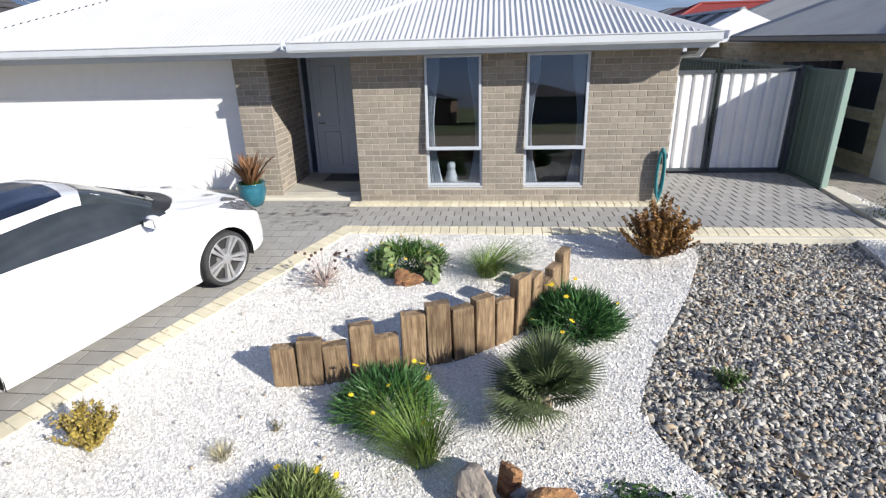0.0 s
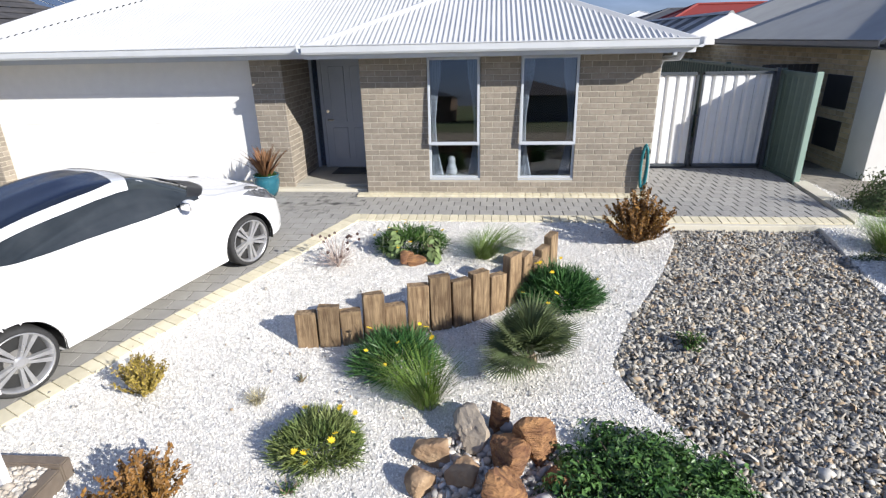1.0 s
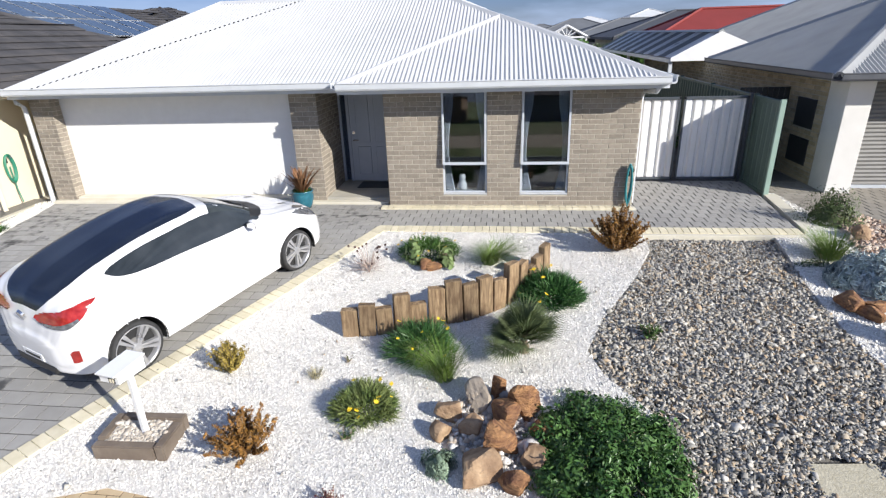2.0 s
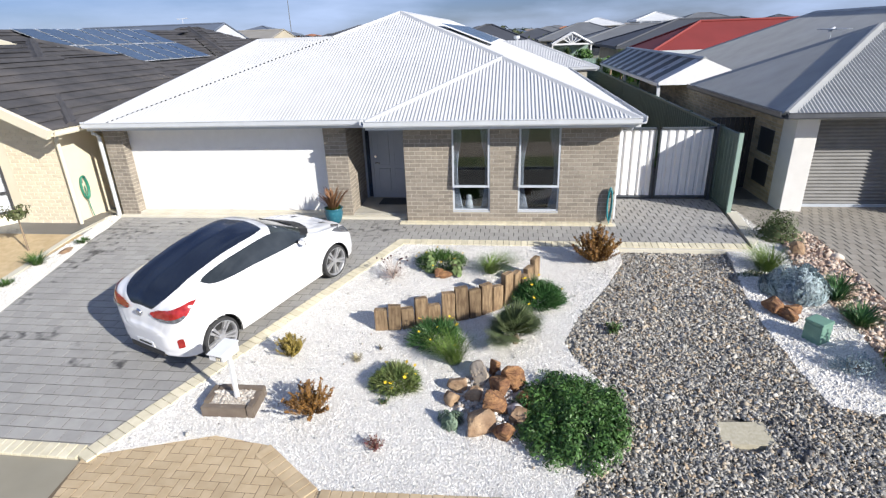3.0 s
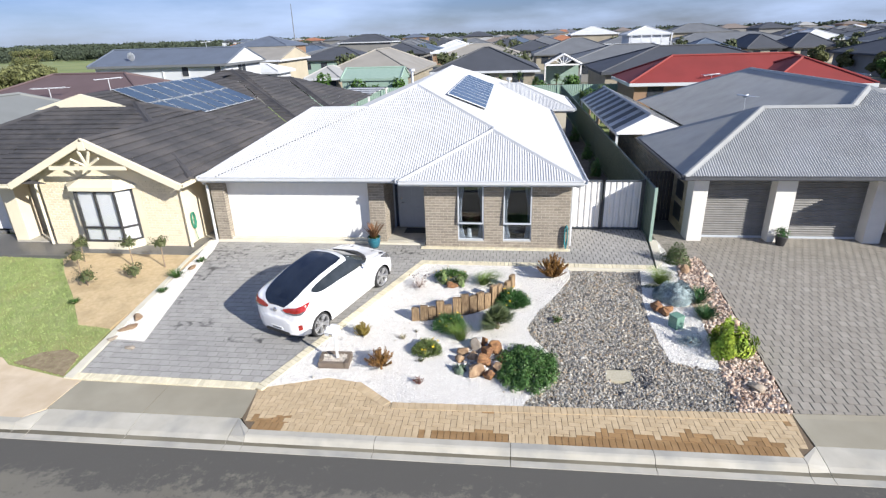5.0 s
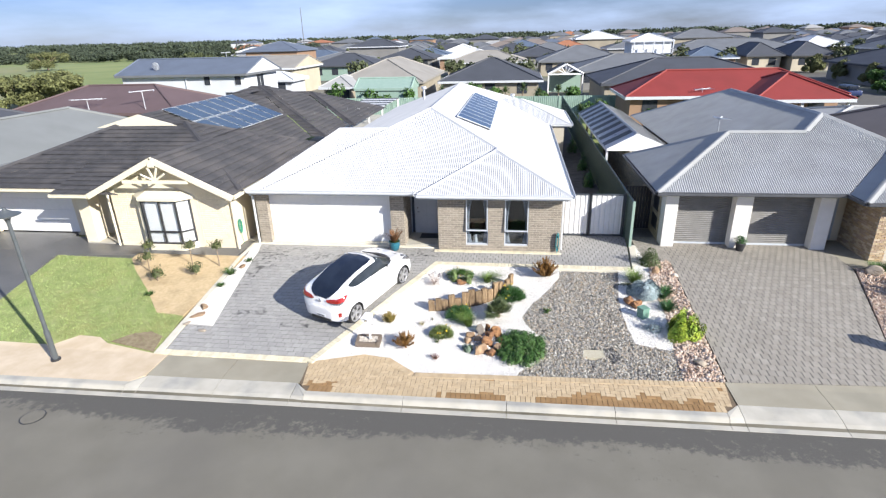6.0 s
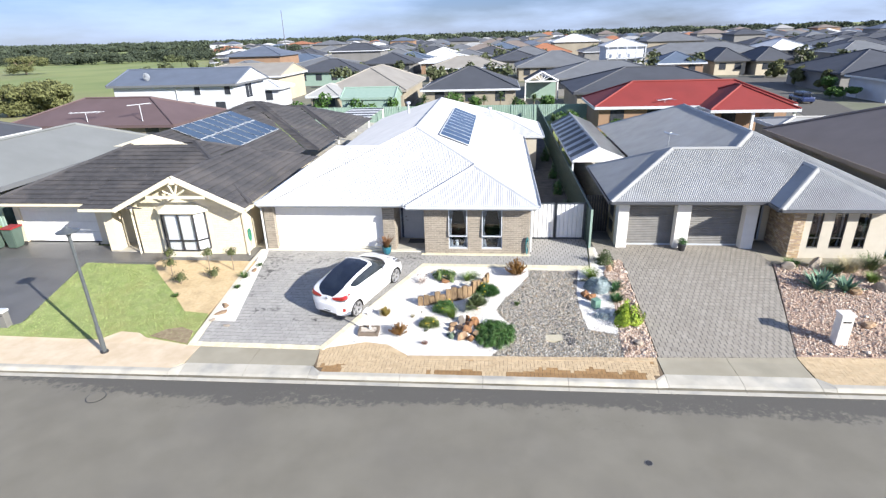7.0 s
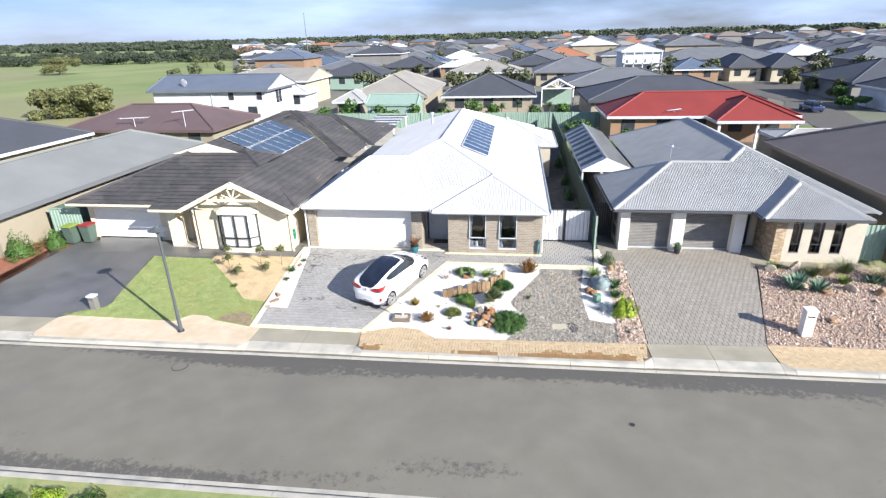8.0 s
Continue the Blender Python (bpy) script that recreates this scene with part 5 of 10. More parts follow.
# bay window
bay = settle(new("window"), nl)
hoodm = bmesh.new()
ha = [hoodm.verts.new(p) for p in ((-16.3, -0.3, 2.12), (-15.8, -0.8, 2.12), (-14.25, -0.8, 2.12), (-13.75, -0.3, 2.12), (-15.5, -0.31, 2.42), (-14.5, -0.31, 2.42))]
for q in ((0, 1, 4), (1, 2, 5, 4), (2, 3, 5), (3, 0, 4, 5), (3, 2, 1, 0)):
    hoodm.faces.new([ha[i] for i in q])
part("hood_roof", hoodm, CREAM_TRIM, bay)
bay["label"] = "dark-framed bay window under a cream hood"
pts = [(-16.05, -0.3), (-15.7, -0.68), (-14.35, -0.68), (-14.0, -0.3)]
bm = prism(bmesh.new(), [(-16.3, -0.3), (-15.8, -0.8), (-14.25, -0.8), (-13.75, -0.3)], 2.0, 2.12)
part("hood", bm, CREAM_TRIM, bay)
bm = prism(bmesh.new(), [(-16.1, -0.3), (-15.73, -0.73), (-14.32, -0.73), (-13.95, -0.3)], -0.1, 0.25)
part("bay_base", bm, CREAM_TRIM, bay)
for (ax, ay), (bx, by) in zip(pts, pts[1:]):
    d = Vector((bx - ax, by - ay, 0))
    L = d.length
    mtx = Matrix.Translation((ax, ay, 0)) @ Matrix.Rotation(math.atan2(d.y, d.x), 4, "Z")
    n = 3 if L > 1 else 2
    for u in [L * i / (n - 1) for i in range(n)]:
        bm = a_box(u - 0.03, -0.03, 0.25, u + 0.03, 0.03, 2.0)
        bm.transform(mtx)
        part("mullion", bm, DARK_FRAME, bay)
    for z in (0.28, 0.75, 1.97):
        bm = a_box(0, -0.028, z - 0.03, L, 0.028, z + 0.03)
        bm.transform(mtx)
        part("rail", bm, DARK_FRAME, bay)
    bm = a_box(0.03, -0.004, 0.31, L - 0.03, 0.002, 1.94)
    bm.transform(mtx)
    part("pane", bm, CLEAR_GLASS, bay).visible_shadow = False
    bm = a_box(0.03, 0.06, 0.27, L - 0.03, 0.07, 1.98)
    bm.transform(mtx)
    part("blind", bm, WHITE_PAINT, bay, "white drawn blind")
part("downpipe", tube(bmesh.new(), [(-12.3, -0.3, 2.2), (-12.25, -0.36, 2.0), (-12.25, -0.36, 0.0)], 0.045), CREAM_TRIM, nl)
part("downpipe", tube(bmesh.new(), [(-17.35, -0.3, 2.2), (-17.35, -0.36, 2.0), (-17.35, -0.36, 0.0)], 0.045), CREAM_TRIM, nl)
# solar panels on the tiled slope
zs = lambda x: 2.3 + ST * (-13.3 - x) + 0.12
for r in range(2):
    for k in range(7):
        xa = -18.72 + r * 1.56
        y0 = 6.0 + k * 0.985
        pan = settle(new("solar_panel"), nl)
        for nm, e, dz, mt in (("panel_frame", 0.0, 0.0, PANEL_FRAME), ("cell_sheet", 0.045, 0.012, PANEL_BLUE)):
            bm = bmesh.new()
            bm.faces.new([bm.verts.new((x, y, zs(x) + dz)) for x, y in ((xa + e, y0 + e), (xa + 1.53 - e, y0 + e), (xa + 1.53 - e, y0 + 0.96 - e), (xa + e, y0 + 0.96 - e))])
            if nm == "panel_frame":
                bmesh.ops.solidify(bm, geom=bm.faces[:], thickness=0.03)
            part(nm, bm, mt, pan)

# ---- the parked car ----
CAR_WHITE = surf("pearl_white_paint", (0.8, 0.8, 0.8), (0.78, 0.78, 0.785), scale=2, rough=0.25, bump=0, coat=0.8)
CAR_GLASS = surf("tinted_car_glass", (0.007, 0.011, 0.022), (0.011, 0.017, 0.031), scale=2, rough=0.2, bump=0, spec=0.6)
SIDE_GLASS = surf("side_window_glass", (0.022, 0.027, 0.03), (0.04, 0.046, 0.05), scale=3, rough=0.05, bump=0, spec=0.7)
SCREEN_GLASS = surf("windscreen_glass", (0.03, 0.036, 0.036), (0.05, 0.058, 0.056), scale=2, rough=0.05, bump=0, spec=0.9)
TYRE = surf("tyre_rubber", (0.025, 0.025, 0.026), (0.04, 0.04, 0.04), scale=20, rough=0.85, bump=0.2)
ALLOY = surf("grey_alloy", (0.36, 0.36, 0.37), (0.46, 0.46, 0.47), scale=8, rough=0.3, bump=0, metal=0.5)
TAIL_RED = surf("tail_light_red", (0.25, 0.012, 0.01), (0.42, 0.03, 0.022), scale=18, rough=0.12, bump=0.1, coat=0.8)
LAMP_CLEAR = surf("clear_lamp", (0.3, 0.31, 0.33), (0.08, 0.085, 0.095), scale=25, rough=0.1, bump=0.2, coat=0.8, metal=0.4)


def spline(xs, ys, q):
    """A smooth curve through the points."""
    xs, ys, q = np.asarray(xs, float), np.asarray(ys, float), np.asarray(q, float)
    m = np.gradient(ys, xs)
    k = np.clip(np.searchsorted(xs, q) - 1, 0, len(xs) - 2)
    h = xs[k + 1] - xs[k]
    t = np.clip((q - xs[k]) / h, 0, 1)
    return (2 * t**3 - 3 * t**2 + 1) * ys[k] + (t**3 - 2 * t**2 + t) * h * m[k] + (-2 * t**3 + 3 * t**2) * ys[k + 1] + (t**3 - t**2) * h * m[k + 1]


def car_body():
    """Half sections lofted along the car; returns a grid of points (stations, profile, xyz) for the left half."""
    X = [-2.09, -2.05, -1.98, -1.85, -1.5, -1.0, -0.5, 0.0, 0.35, 0.7, 1.02, 1.3, 1.7, 1.93, 2.06, 2.13]
    top = [0.68, 0.86, 0.975, 1.05, 1.17, 1.28, 1.35, 1.365, 1.315, 1.17, 1.02, 0.935, 0.85, 0.78, 0.66, 0.52]
    roof_w = [0.33, 0.4, 0.46, 0.51, 0.56, 0.57, 0.55, 0.55, 0.56, 0.6, 0.66, 0.67, 0.62, 0.56, 0.48, 0.4]
    roof_z = [0.66, 0.83, 0.945, 1.02, 1.125, 1.225, 1.295, 1.31, 1.265, 1.11, 0.955, 0.9, 0.82, 0.75, 0.63, 0.5]
    belt_w = [0.41, 0.53, 0.62, 0.7, 0.785, 0.80, 0.79, 0.79, 0.79, 0.79, 0.785, 0.78, 0.74, 0.67, 0.57, 0.48]
    belt_z = [0.62, 0.8, 0.92, 0.985, 1.025, 1.0, 0.97, 0.94, 0.925, 0.915, 0.91, 0.885, 0.8, 0.71, 0.6, 0.48]
    sh_w = [0.49, 0.61, 0.71, 0.79, 0.88, 0.88, 0.86, 0.855, 0.855, 0.86, 0.87, 0.88, 0.85, 0.77, 0.66, 0.55]
    sh_z = [0.57, 0.7, 0.79, 0.83, 0.84, 0.8, 0.77, 0.755, 0.75, 0.745, 0.745, 0.74, 0.69, 0.62, 0.54, 0.44]
    mid_w = [0.5, 0.63, 0.73, 0.8, 0.875, 0.865, 0.845, 0.84, 0.84, 0.845, 0.87, 0.885, 0.865, 0.79, 0.68, 0.57]
    low_w = [0.47, 0.6, 0.69, 0.76, 0.84, 0.85, 0.845, 0.84, 0.84, 0.84, 0.845, 0.85, 0.83, 0.77, 0.67, 0.55]
    low_z = [0.27, 0.25, 0.24, 0.235, 0.22, 0.2, 0.19, 0.19, 0.19, 0.19, 0.19, 0.2, 0.2, 0.21, 0.23, 0.27]
    q = np.linspace(-2.09, 2.13, 300)
    f = lambda a: spline(X, a, q)
    tz, rw, rz, bw, bz, sw, sz, mw, lw, lz = (f(a) for a in (top, roof_w, roof_z, belt_w, belt_z, sh_w, sh_z, mid_w, low_w, low_z))
    mz = (sz + lz) / 2 - 0.02
    zero = np.zeros_like(q)
    ctrl = [(zero, lz - 0.02), (lw * 0.7, lz - 0.02), (lw - 0.03, lz), (lw, lz + 0.07), (mw, mz), (sw, sz), ((sw + bw) / 2 + 0.008, (sz + bz) / 2 + 0.012), (bw, bz), ((bw + rw) / 2 + 0.02, (bz + rz) / 2 + 0.008), (rw, rz), (rw * 0.8, (rz * 0.35 + tz * 0.65)), (rw * 0.42, tz - 0.012), (zero, tz)]
    s = np.arange(len(ctrl), dtype=float)
    fine = np.linspace(0, len(ctrl) - 1, 110)
    P = np.zeros((len(q), len(fine), 3))
    for i in range(len(q)):
        ys, zs = [c[0][i] for c in ctrl], [c[1][i] for c in ctrl]
        P[i, :, 0] = q[i]
        P[i, :, 1] = spline(s, ys, fine)
        P[i, :, 2] = spline(s, zs, fine)
    # even out the tail
    for _ in range(60):
        k = 90
        P[1:k, :, 1:] += 0.5 * (0.5 * (P[:k - 1, :, 1:] + P[2:k + 1, :, 1:]) - P[1:k, :, 1:]) * np.linspace(1, 0, k - 1)[:, None, None]
    P[:, 0, 1] = P[:, -1, 1] = 0
    P[..., 2] += 0.1 * np.clip((P[..., 2] - 0.5) / 0.85, 0, 1.1)
    return P


def build_car(m):
    car = thing("car", "white three-door coupe with dark glass roof, parked on the driveway", "car")
    P = car_body()
    ni, nj = P.shape[:2]
    C = (P[:-1, :-1] + P[1:, :-1] + P[1:, 1:] + P[:-1, 1:]) / 4
    cx, cy, cz = C[..., 0], C[..., 1], C[..., 2]
    arch = ((cx - 1.325) ** 2 + (cz - 0.31) ** 2 < 0.37**2) | ((cx + 1.325) ** 2 + (cz - 0.31) ** 2 < 0.37**2)
    arch &= (cy > 0.45)
    Q = P.copy()
    # pull the edge of the wheel openings on to a circle
    for ax in (1.325, -1.325):
        dx, dz = P[..., 0] - ax, P[..., 2] - 0.31
        r = np.hypot(dx, dz)
        near = (np.abs(r - 0.37) < 0.022) & (P[..., 1] > 0.6)
        Q[..., 0] = np.where(near, ax + dx * 0.37 / np.maximum(r, 1e-6), Q[..., 0])
        Q[..., 2] = np.where(near, 0.31 + dz * 0.37 / np.maximum(r, 1e-6), Q[..., 2])
    bm = bmesh.new()
    for sgn in (1, -1):
        vs = {}
        for i, j in np.argwhere(~arch):
            quad = []
            for a, b in ((i, j), (i + 1, j), (i + 1, j + 1), (i, j + 1)):
                if (a, b) not in vs:
                    p = Q[a, b]
                    vs[a, b] = bm.verts.new((p[0], p[1] * sgn, p[2]))
                quad.append(vs[a, b])
            bm.faces.new(quad)
    # rounded closing panels at tail and nose
    for i, dx in ((0, -0.012), (ni - 1, 0.012)):
        prof = [Q[i, j] for j in range(nj)] + [Q[i, j] * np.array([1, -1, 1]) for j in range(nj - 2, 0, -1)]
        mid = sum(prof) / len(prof)
        rings = [[bm.verts.new(p + (mid - p) * f * np.array([0, 1, 1]) + np.array([dx * e, 0, 0])) for p in prof] for f, e in ((0, 0), (0.06, 1.4), (0.2, 2.6), (0.6, 3.2))]
        for a, b in zip(rings, rings[1:]):
            for k in range(len(prof)):
                bm.faces.new((a[k], a[(k + 1) % len(prof)], b[(k + 1) % len(prof)], b[k]))
        bm.faces.new(rings[-1])
    bmesh.ops.remove_doubles(bm, verts=bm.verts, dist=1e-4)
    part("body", bm, CAR_WHITE, car, "pearl white body shell", smooth=True)
    qx = P[:, 0, 0]

    def at_side(x, z):
        """Half width of the shell at a height on its flank."""
        k = int(np.clip(np.searchsorted(qx, x), 1, len(qx) - 1))
        f = (x - qx[k - 1]) / (qx[k] - qx[k - 1])
        ys = []
        for i in (k - 1, k):
            pr = P[i, 27:98]
            ys.append(np.interp(z, np.maximum.accumulate(pr[:, 2]), pr[:, 1]))
        return ys[0] * (1 - f) + ys[1] * f

    def at_top(x, y):
        """Height of the shell over a point of its plan."""
        k = int(np.clip(np.searchsorted(qx, x), 1, len(qx) - 1))
        f = (x - qx[k - 1]) / (qx[k] - qx[k - 1])
        zs = []
        for i in (k - 1, k):
            pr = P[i, 46:][::-1]
            zs.append(np.interp(abs(y), np.maximum.accumulate(pr[:, 1]), pr[:, 2]))
        return zs[0] * (1 - f) + zs[1] * f

    def flank(name, xs, low, high, material, sgn, label="", lift=0.004, n=60, rows=10, back=0.0):
        """A panel let into the flank between two curves."""
        q = np.linspace(xs[0], xs[-1], n)
        lo, hi = spline(xs, low, q), spline(xs, high, q)
        bm = bmesh.new()
        cols = [[bm.verts.new((x - back, sgn * (at_side(x, a + (b - a) * k / rows) + lift), a + (b - a) * k / rows)) for k in range(rows + 1)] for x, a, b in zip(q, lo, np.maximum(hi, lo + 0.002))]
        for p, r in zip(cols, cols[1:]):
            for k in range(rows):
                bm.faces.new((p[k], r[k], r[k + 1], p[k + 1]))
        return part(name, bm, material, car, label, smooth=True)

    def crown(name, xs, wide, material, label="", lift=0.004, n=80, cols=28, bow=(0, 0)):
        """A panel let into the top between two mirrored curves; bow: how far its ends curve."""
        q = np.linspace(xs[0], xs[-1], n)
        w = np.maximum(spline(xs, wide, q), 0.01)
        bm = bmesh.new()
        rows = []
        for x, ww in zip(q, w):
            row_ = []
            for k in range(cols + 1):
                y = -ww + 2 * ww * k / cols
                f = np.clip((x - xs[0]) / (xs[-1] - xs[0]), 0, 1)
                xx = x - (bow[0] * (1 - f) + bow[1] * f) * (y / 0.6) ** 2
                row_.append(bm.verts.new((xx, y, at_top(xx, y) + lift)))
            rows.append(row_)
        for p, r in zip(rows, rows[1:]):
            for k in range(cols):
                bm.faces.new((p[k], r[k], r[k + 1], p[k + 1]))
        return part(name, bm, material, car, label, smooth=True)
    crown("roof_glass", [-1.99, -1.95, -1.86, -1.69, -1.3, -0.8, -0.3, 0.08, 0.2], [0.24, 0.33, 0.415, 0.475, 0.505, 0.52, 0.535, 0.525, 0.5], CAR_GLASS, "black glass roof and hatch", bow=(0, 0.16))
    crown("windscreen", [0.37, 0.6, 0.85, 1.1], [0.6, 0.68, 0.735, 0.765], SCREEN_GLASS, "windscreen reflecting the sky", bow=(0.2, 0.27))
    crown("cowl", [1.08, 1.16, 1.24, 1.3], [0.755, 0.755, 0.74, 0.7], BLACK, "black cowl under the windscreen", bow=(0.26, 0.29), lift=0.008)
    for sgn in (1, -1):
        flank("side_window", [-1.3, -1.24, -1.12, -0.85, -0.42, -0.1, 0.2, 0.5, 0.72, 0.84], [1.205, 1.165, 1.13, 1.1, 1.08, 1.062, 1.045, 1.035, 1.03, 1.03], [1.21, 1.235, 1.262, 1.305, 1.335, 1.35, 1.335, 1.24, 1.13, 1.05], SIDE_GLASS, sgn)
        flank("tail_light", [-2.03, -1.98, -1.9, -1.78, -1.65, -1.52], [0.84, 0.848, 0.88, 0.945, 1.02, 1.078], [0.905, 0.97, 1.03, 1.066, 1.086, 1.085], TAIL_RED, sgn, "red tail light", lift=0.016, rows=8, back=0.022)
        flank("reversing_lamp", [-2.03, -1.95, -1.82], [0.838, 0.855, 0.925], [0.868, 0.905, 0.95], LAMP_CLEAR, sgn, lift=0.02, rows=3, back=0.028)
        flank("headlight", [1.4, 1.55, 1.75, 1.93, 2.03], [0.895, 0.825, 0.735, 0.66, 0.59], [0.9, 0.895, 0.86, 0.76, 0.63], LAMP_CLEAR, sgn, "clear headlight", lift=0.006, rows=6)
    part("rear_insert", a_box(-2.132, -0.38, 0.235, -2.0, 0.38, 0.33, 0.015), BLACK, car)
    part("grille", a_box(1.95, -0.44, 0.3, 2.175, 0.44, 0.46, 0.03), BLACK, car)
    # wheel wells
    for ax in (1.325, -1.325):
        for sgn in (1, -1):
            bm = bmesh.new()
            n = 24
            rings = [[bm.verts.new((ax + 0.375 * math.cos(a), sgn * y, 0.31 + 0.375 * math.sin(a))) for a in (math.pi * 2 * k / n for k in range(n))] for y in (0.875, 0.5)]
            for k in range(n):
                bm.faces.new((rings[0][k], rings[0][(k + 1) % n], rings[1][(k + 1) % n], rings[1][k]))
            bm.faces.new(rings[1])
            bmesh.ops.delete(bm, geom=[v for v in bm.verts if v.co.z < 0.16], context="VERTS")
            part("wheel_well", bm, BLACK, car)
            wheel = settle(new("wheel"), car)
            prof = [(0.25, 0.10), (0.272, 0.113), (0.298, 0.108), (0.312, 0.085), (0.316, 0.0), (0.312, -0.085), (0.295, -0.108), (0.272, -0.113), (0.25, -0.10)]
            bm = bmesh.new()
            n = 48
            rr = [[bm.verts.new((r * math.cos(a), w, r * math.sin(a))) for r, w in prof] for a in (2 * math.pi * k / n for k in range(n))]
            for k in range(n):
                for i in range(len(prof)):
                    j = (i + 1) % len(prof)
                    bm.faces.new((rr[k][i], rr[k][j], rr[(k + 1) % n][j], rr[(k + 1) % n][i]))
            part("tyre", bm, TYRE, wheel, smooth=True)
            bm = bmesh.new()
            prof = [(0.26, 0.105), (0.268, 0.112), (0.256, 0.112), (0.245, 0.095), (0.238, 0.072), (0.236, 0.04)]
            rr = [[bm.verts.new((r * math.cos(a), w, r * math.sin(a))) for r, w in prof] for a in (2 * math.pi * k / n for k in range(n))]
            for k in range(n):
                for i in range(len(prof) - 1):
                    bm.faces.new((rr[k][i], rr[k][i + 1], rr[(k + 1) % n][i + 1], rr[(k + 1) % n][i]))
            part("rim", bm, ALLOY, wheel, smooth=True)
            part("brake_disc", tube(bmesh.new(), [(0, 0.04, 0), (0, 0.05, 0)], 0.11, 24), ROLLER_GREY, wheel)
            # black disc added for the shade seen between the spokes
            part("shade_disc", tube(bmesh.new(), [(0, 0.0, 0), (0, 0.042, 0)], 0.239, 32), BLACK, wheel)
            for s in range(5):
                for off in (-0.15, 0.15):
                    a = 2 * math.pi * s / 5 - math.pi / 2
                    bm = bmesh.new()
                    d0, d1 = Vector((math.cos(a + off * 1.6), 0, math.sin(a + off * 1.6))), Vector((math.cos(a + off), 0, math.sin(a + off)))
                    t0, t1 = Vector((-d0.z, 0, d0.x)), Vector((-d1.z, 0, d1.x))
                    i0, o0 = d0 * 0.05, d1 * 0.25
                    vs = [bm.verts.new(p) for p in (i0 - t0 * 0.011 + Vector((0, 0.088, 0)), i0 + t0 * 0.011 + Vector((0, 0.088, 0)), o0 + t1 * 0.022 + Vector((0, 0.1, 0)), o0 - t1 * 0.022 + Vector((0, 0.1, 0)),
                                                   i0 - t0 * 0.013 + Vector((0, 0.05, 0)), i0 + t0 * 0.013 + Vector((0, 0.05, 0)), o0 + t1 * 0.026 + Vector((0, 0.06, 0)), o0 - t1 * 0.026 + Vector((0, 0.06, 0)))]
                    for qd in ((0, 1, 2, 3), (7, 6, 5, 4), (0, 4, 5, 1), (1, 5, 6, 2), (2, 6, 7, 3), (3, 7, 4, 0)):
                        bm.faces.new([vs[i] for i in qd])
                    part("spoke", bm, ALLOY, wheel)
            part("hub_cap", tube(bmesh.new(), [(0, 0.05, 0), (0, 0.09, 0), (0, 0.097, 0)], [0.055, 0.055, 0.035], 20), ALLOY, wheel)
            wheel.matrix_local = Matrix.Translation((ax, sgn * 0.765, 0.316)) @ (Matrix.Rotation(math.pi, 4, "Z") if sgn < 0 else Matrix())
    # mirrors, handles, vents, plate, badge, fog reflectors, aerial, wiper
    for sgn in (1, -1):
        bm = bmesh.new()
        bmesh.ops.create_uvsphere(bm, u_segments=20, v_segments=12, radius=1)
        for v in bm.verts:
            v.co = Vector((0.57 + v.co.x * (0.07 if v.co.x > 0 else 0.045), sgn * (0.915 + v.co.y * 0.1), 1.075 + v.co.z * 0.062))
        part("mirror", bm, CAR_WHITE, car, smooth=True)
        part("mirror_glass", a_box(0.522, sgn * 0.915 - 0.075, 1.03, 0.532, sgn * 0.915 + 0.075, 1.12, 0.004), CHROME, car)
        part("mirror_arm", a_box(0.55, min(sgn * 0.76, sgn * 0.86), 1.02, 0.61, max(sgn * 0.76, sgn * 0.86), 1.06, 0.01), BLACK, car)
        bm = bmesh.new()
        rows = [[bm.verts.new((x - 0.1 * (y - 0.36), sgn * y, at_top(x - 0.1 * (y - 0.36), sgn * y) + 0.006)) for y in np.linspace(0.335, 0.385, 4)] for x in np.linspace(1.58, 1.72, 8)]
        for p, r in zip(rows, rows[1:]):
            for k in range(3):
                bm.faces.new((p[k], r[k], r[k + 1], p[k + 1]))
        part("hood_vent", bm, BLACK, car)
        flank("fog_reflector", [-2.02, -2.0, -1.97, -1.95], [0.42, 0.42, 0.43, 0.44], [0.54, 0.57, 0.58, 0.58], TAIL_RED, sgn, "small red reflector", lift=0.006, rows=3, n=8)
    part("door_handle", a_box(-0.42, -0.875, 0.87, -0.24, -0.845, 0.9, 0.01), CAR_WHITE, car)
    part("number_plate", a_box(-2.136, -0.19, 0.345, -2.08, 0.19, 0.44, 0.004), WHITE_PAINT, car)
    part("plate_bar", a_box(-2.142, -0.14, 0.375, -2.134, 0.14, 0.405), BLACK, car)
    part("badge", tube(bmesh.new(), [(-2.085, 0, 0.875), (-2.05, 0, 0.885)], [0.055, 0.06], 20), CHROME, car)
    part("wiper", tube(bmesh.new(), [(x, y, at_top(x, y) + 0.016) for x, y in ((0.93, 0.5), (0.98, 0.0), (0.86, -0.3))], 0.01, 6), BLACK, car)
    part("wiper", tube(bmesh.new(), [(x, y, at_top(x, y) + 0.016) for x, y in ((1.02, 0.1), (0.95, -0.3), (0.78, -0.55))], 0.01, 6), BLACK, car)
    part("underbody", a_box(-1.9, -0.6, 0.17, 1.95, 0.6, 0.3), BLACK, car)
    # the tail tucks in behind the rear wheels
    for ob in car.children:
        if ob.type == "MESH":
            for v in ob.data.vertices:
                if v.co.x < -1.5:
                    v.co.x = -1.5 + (v.co.x + 1.5) * 0.74
    car.matrix_world = m
    return car


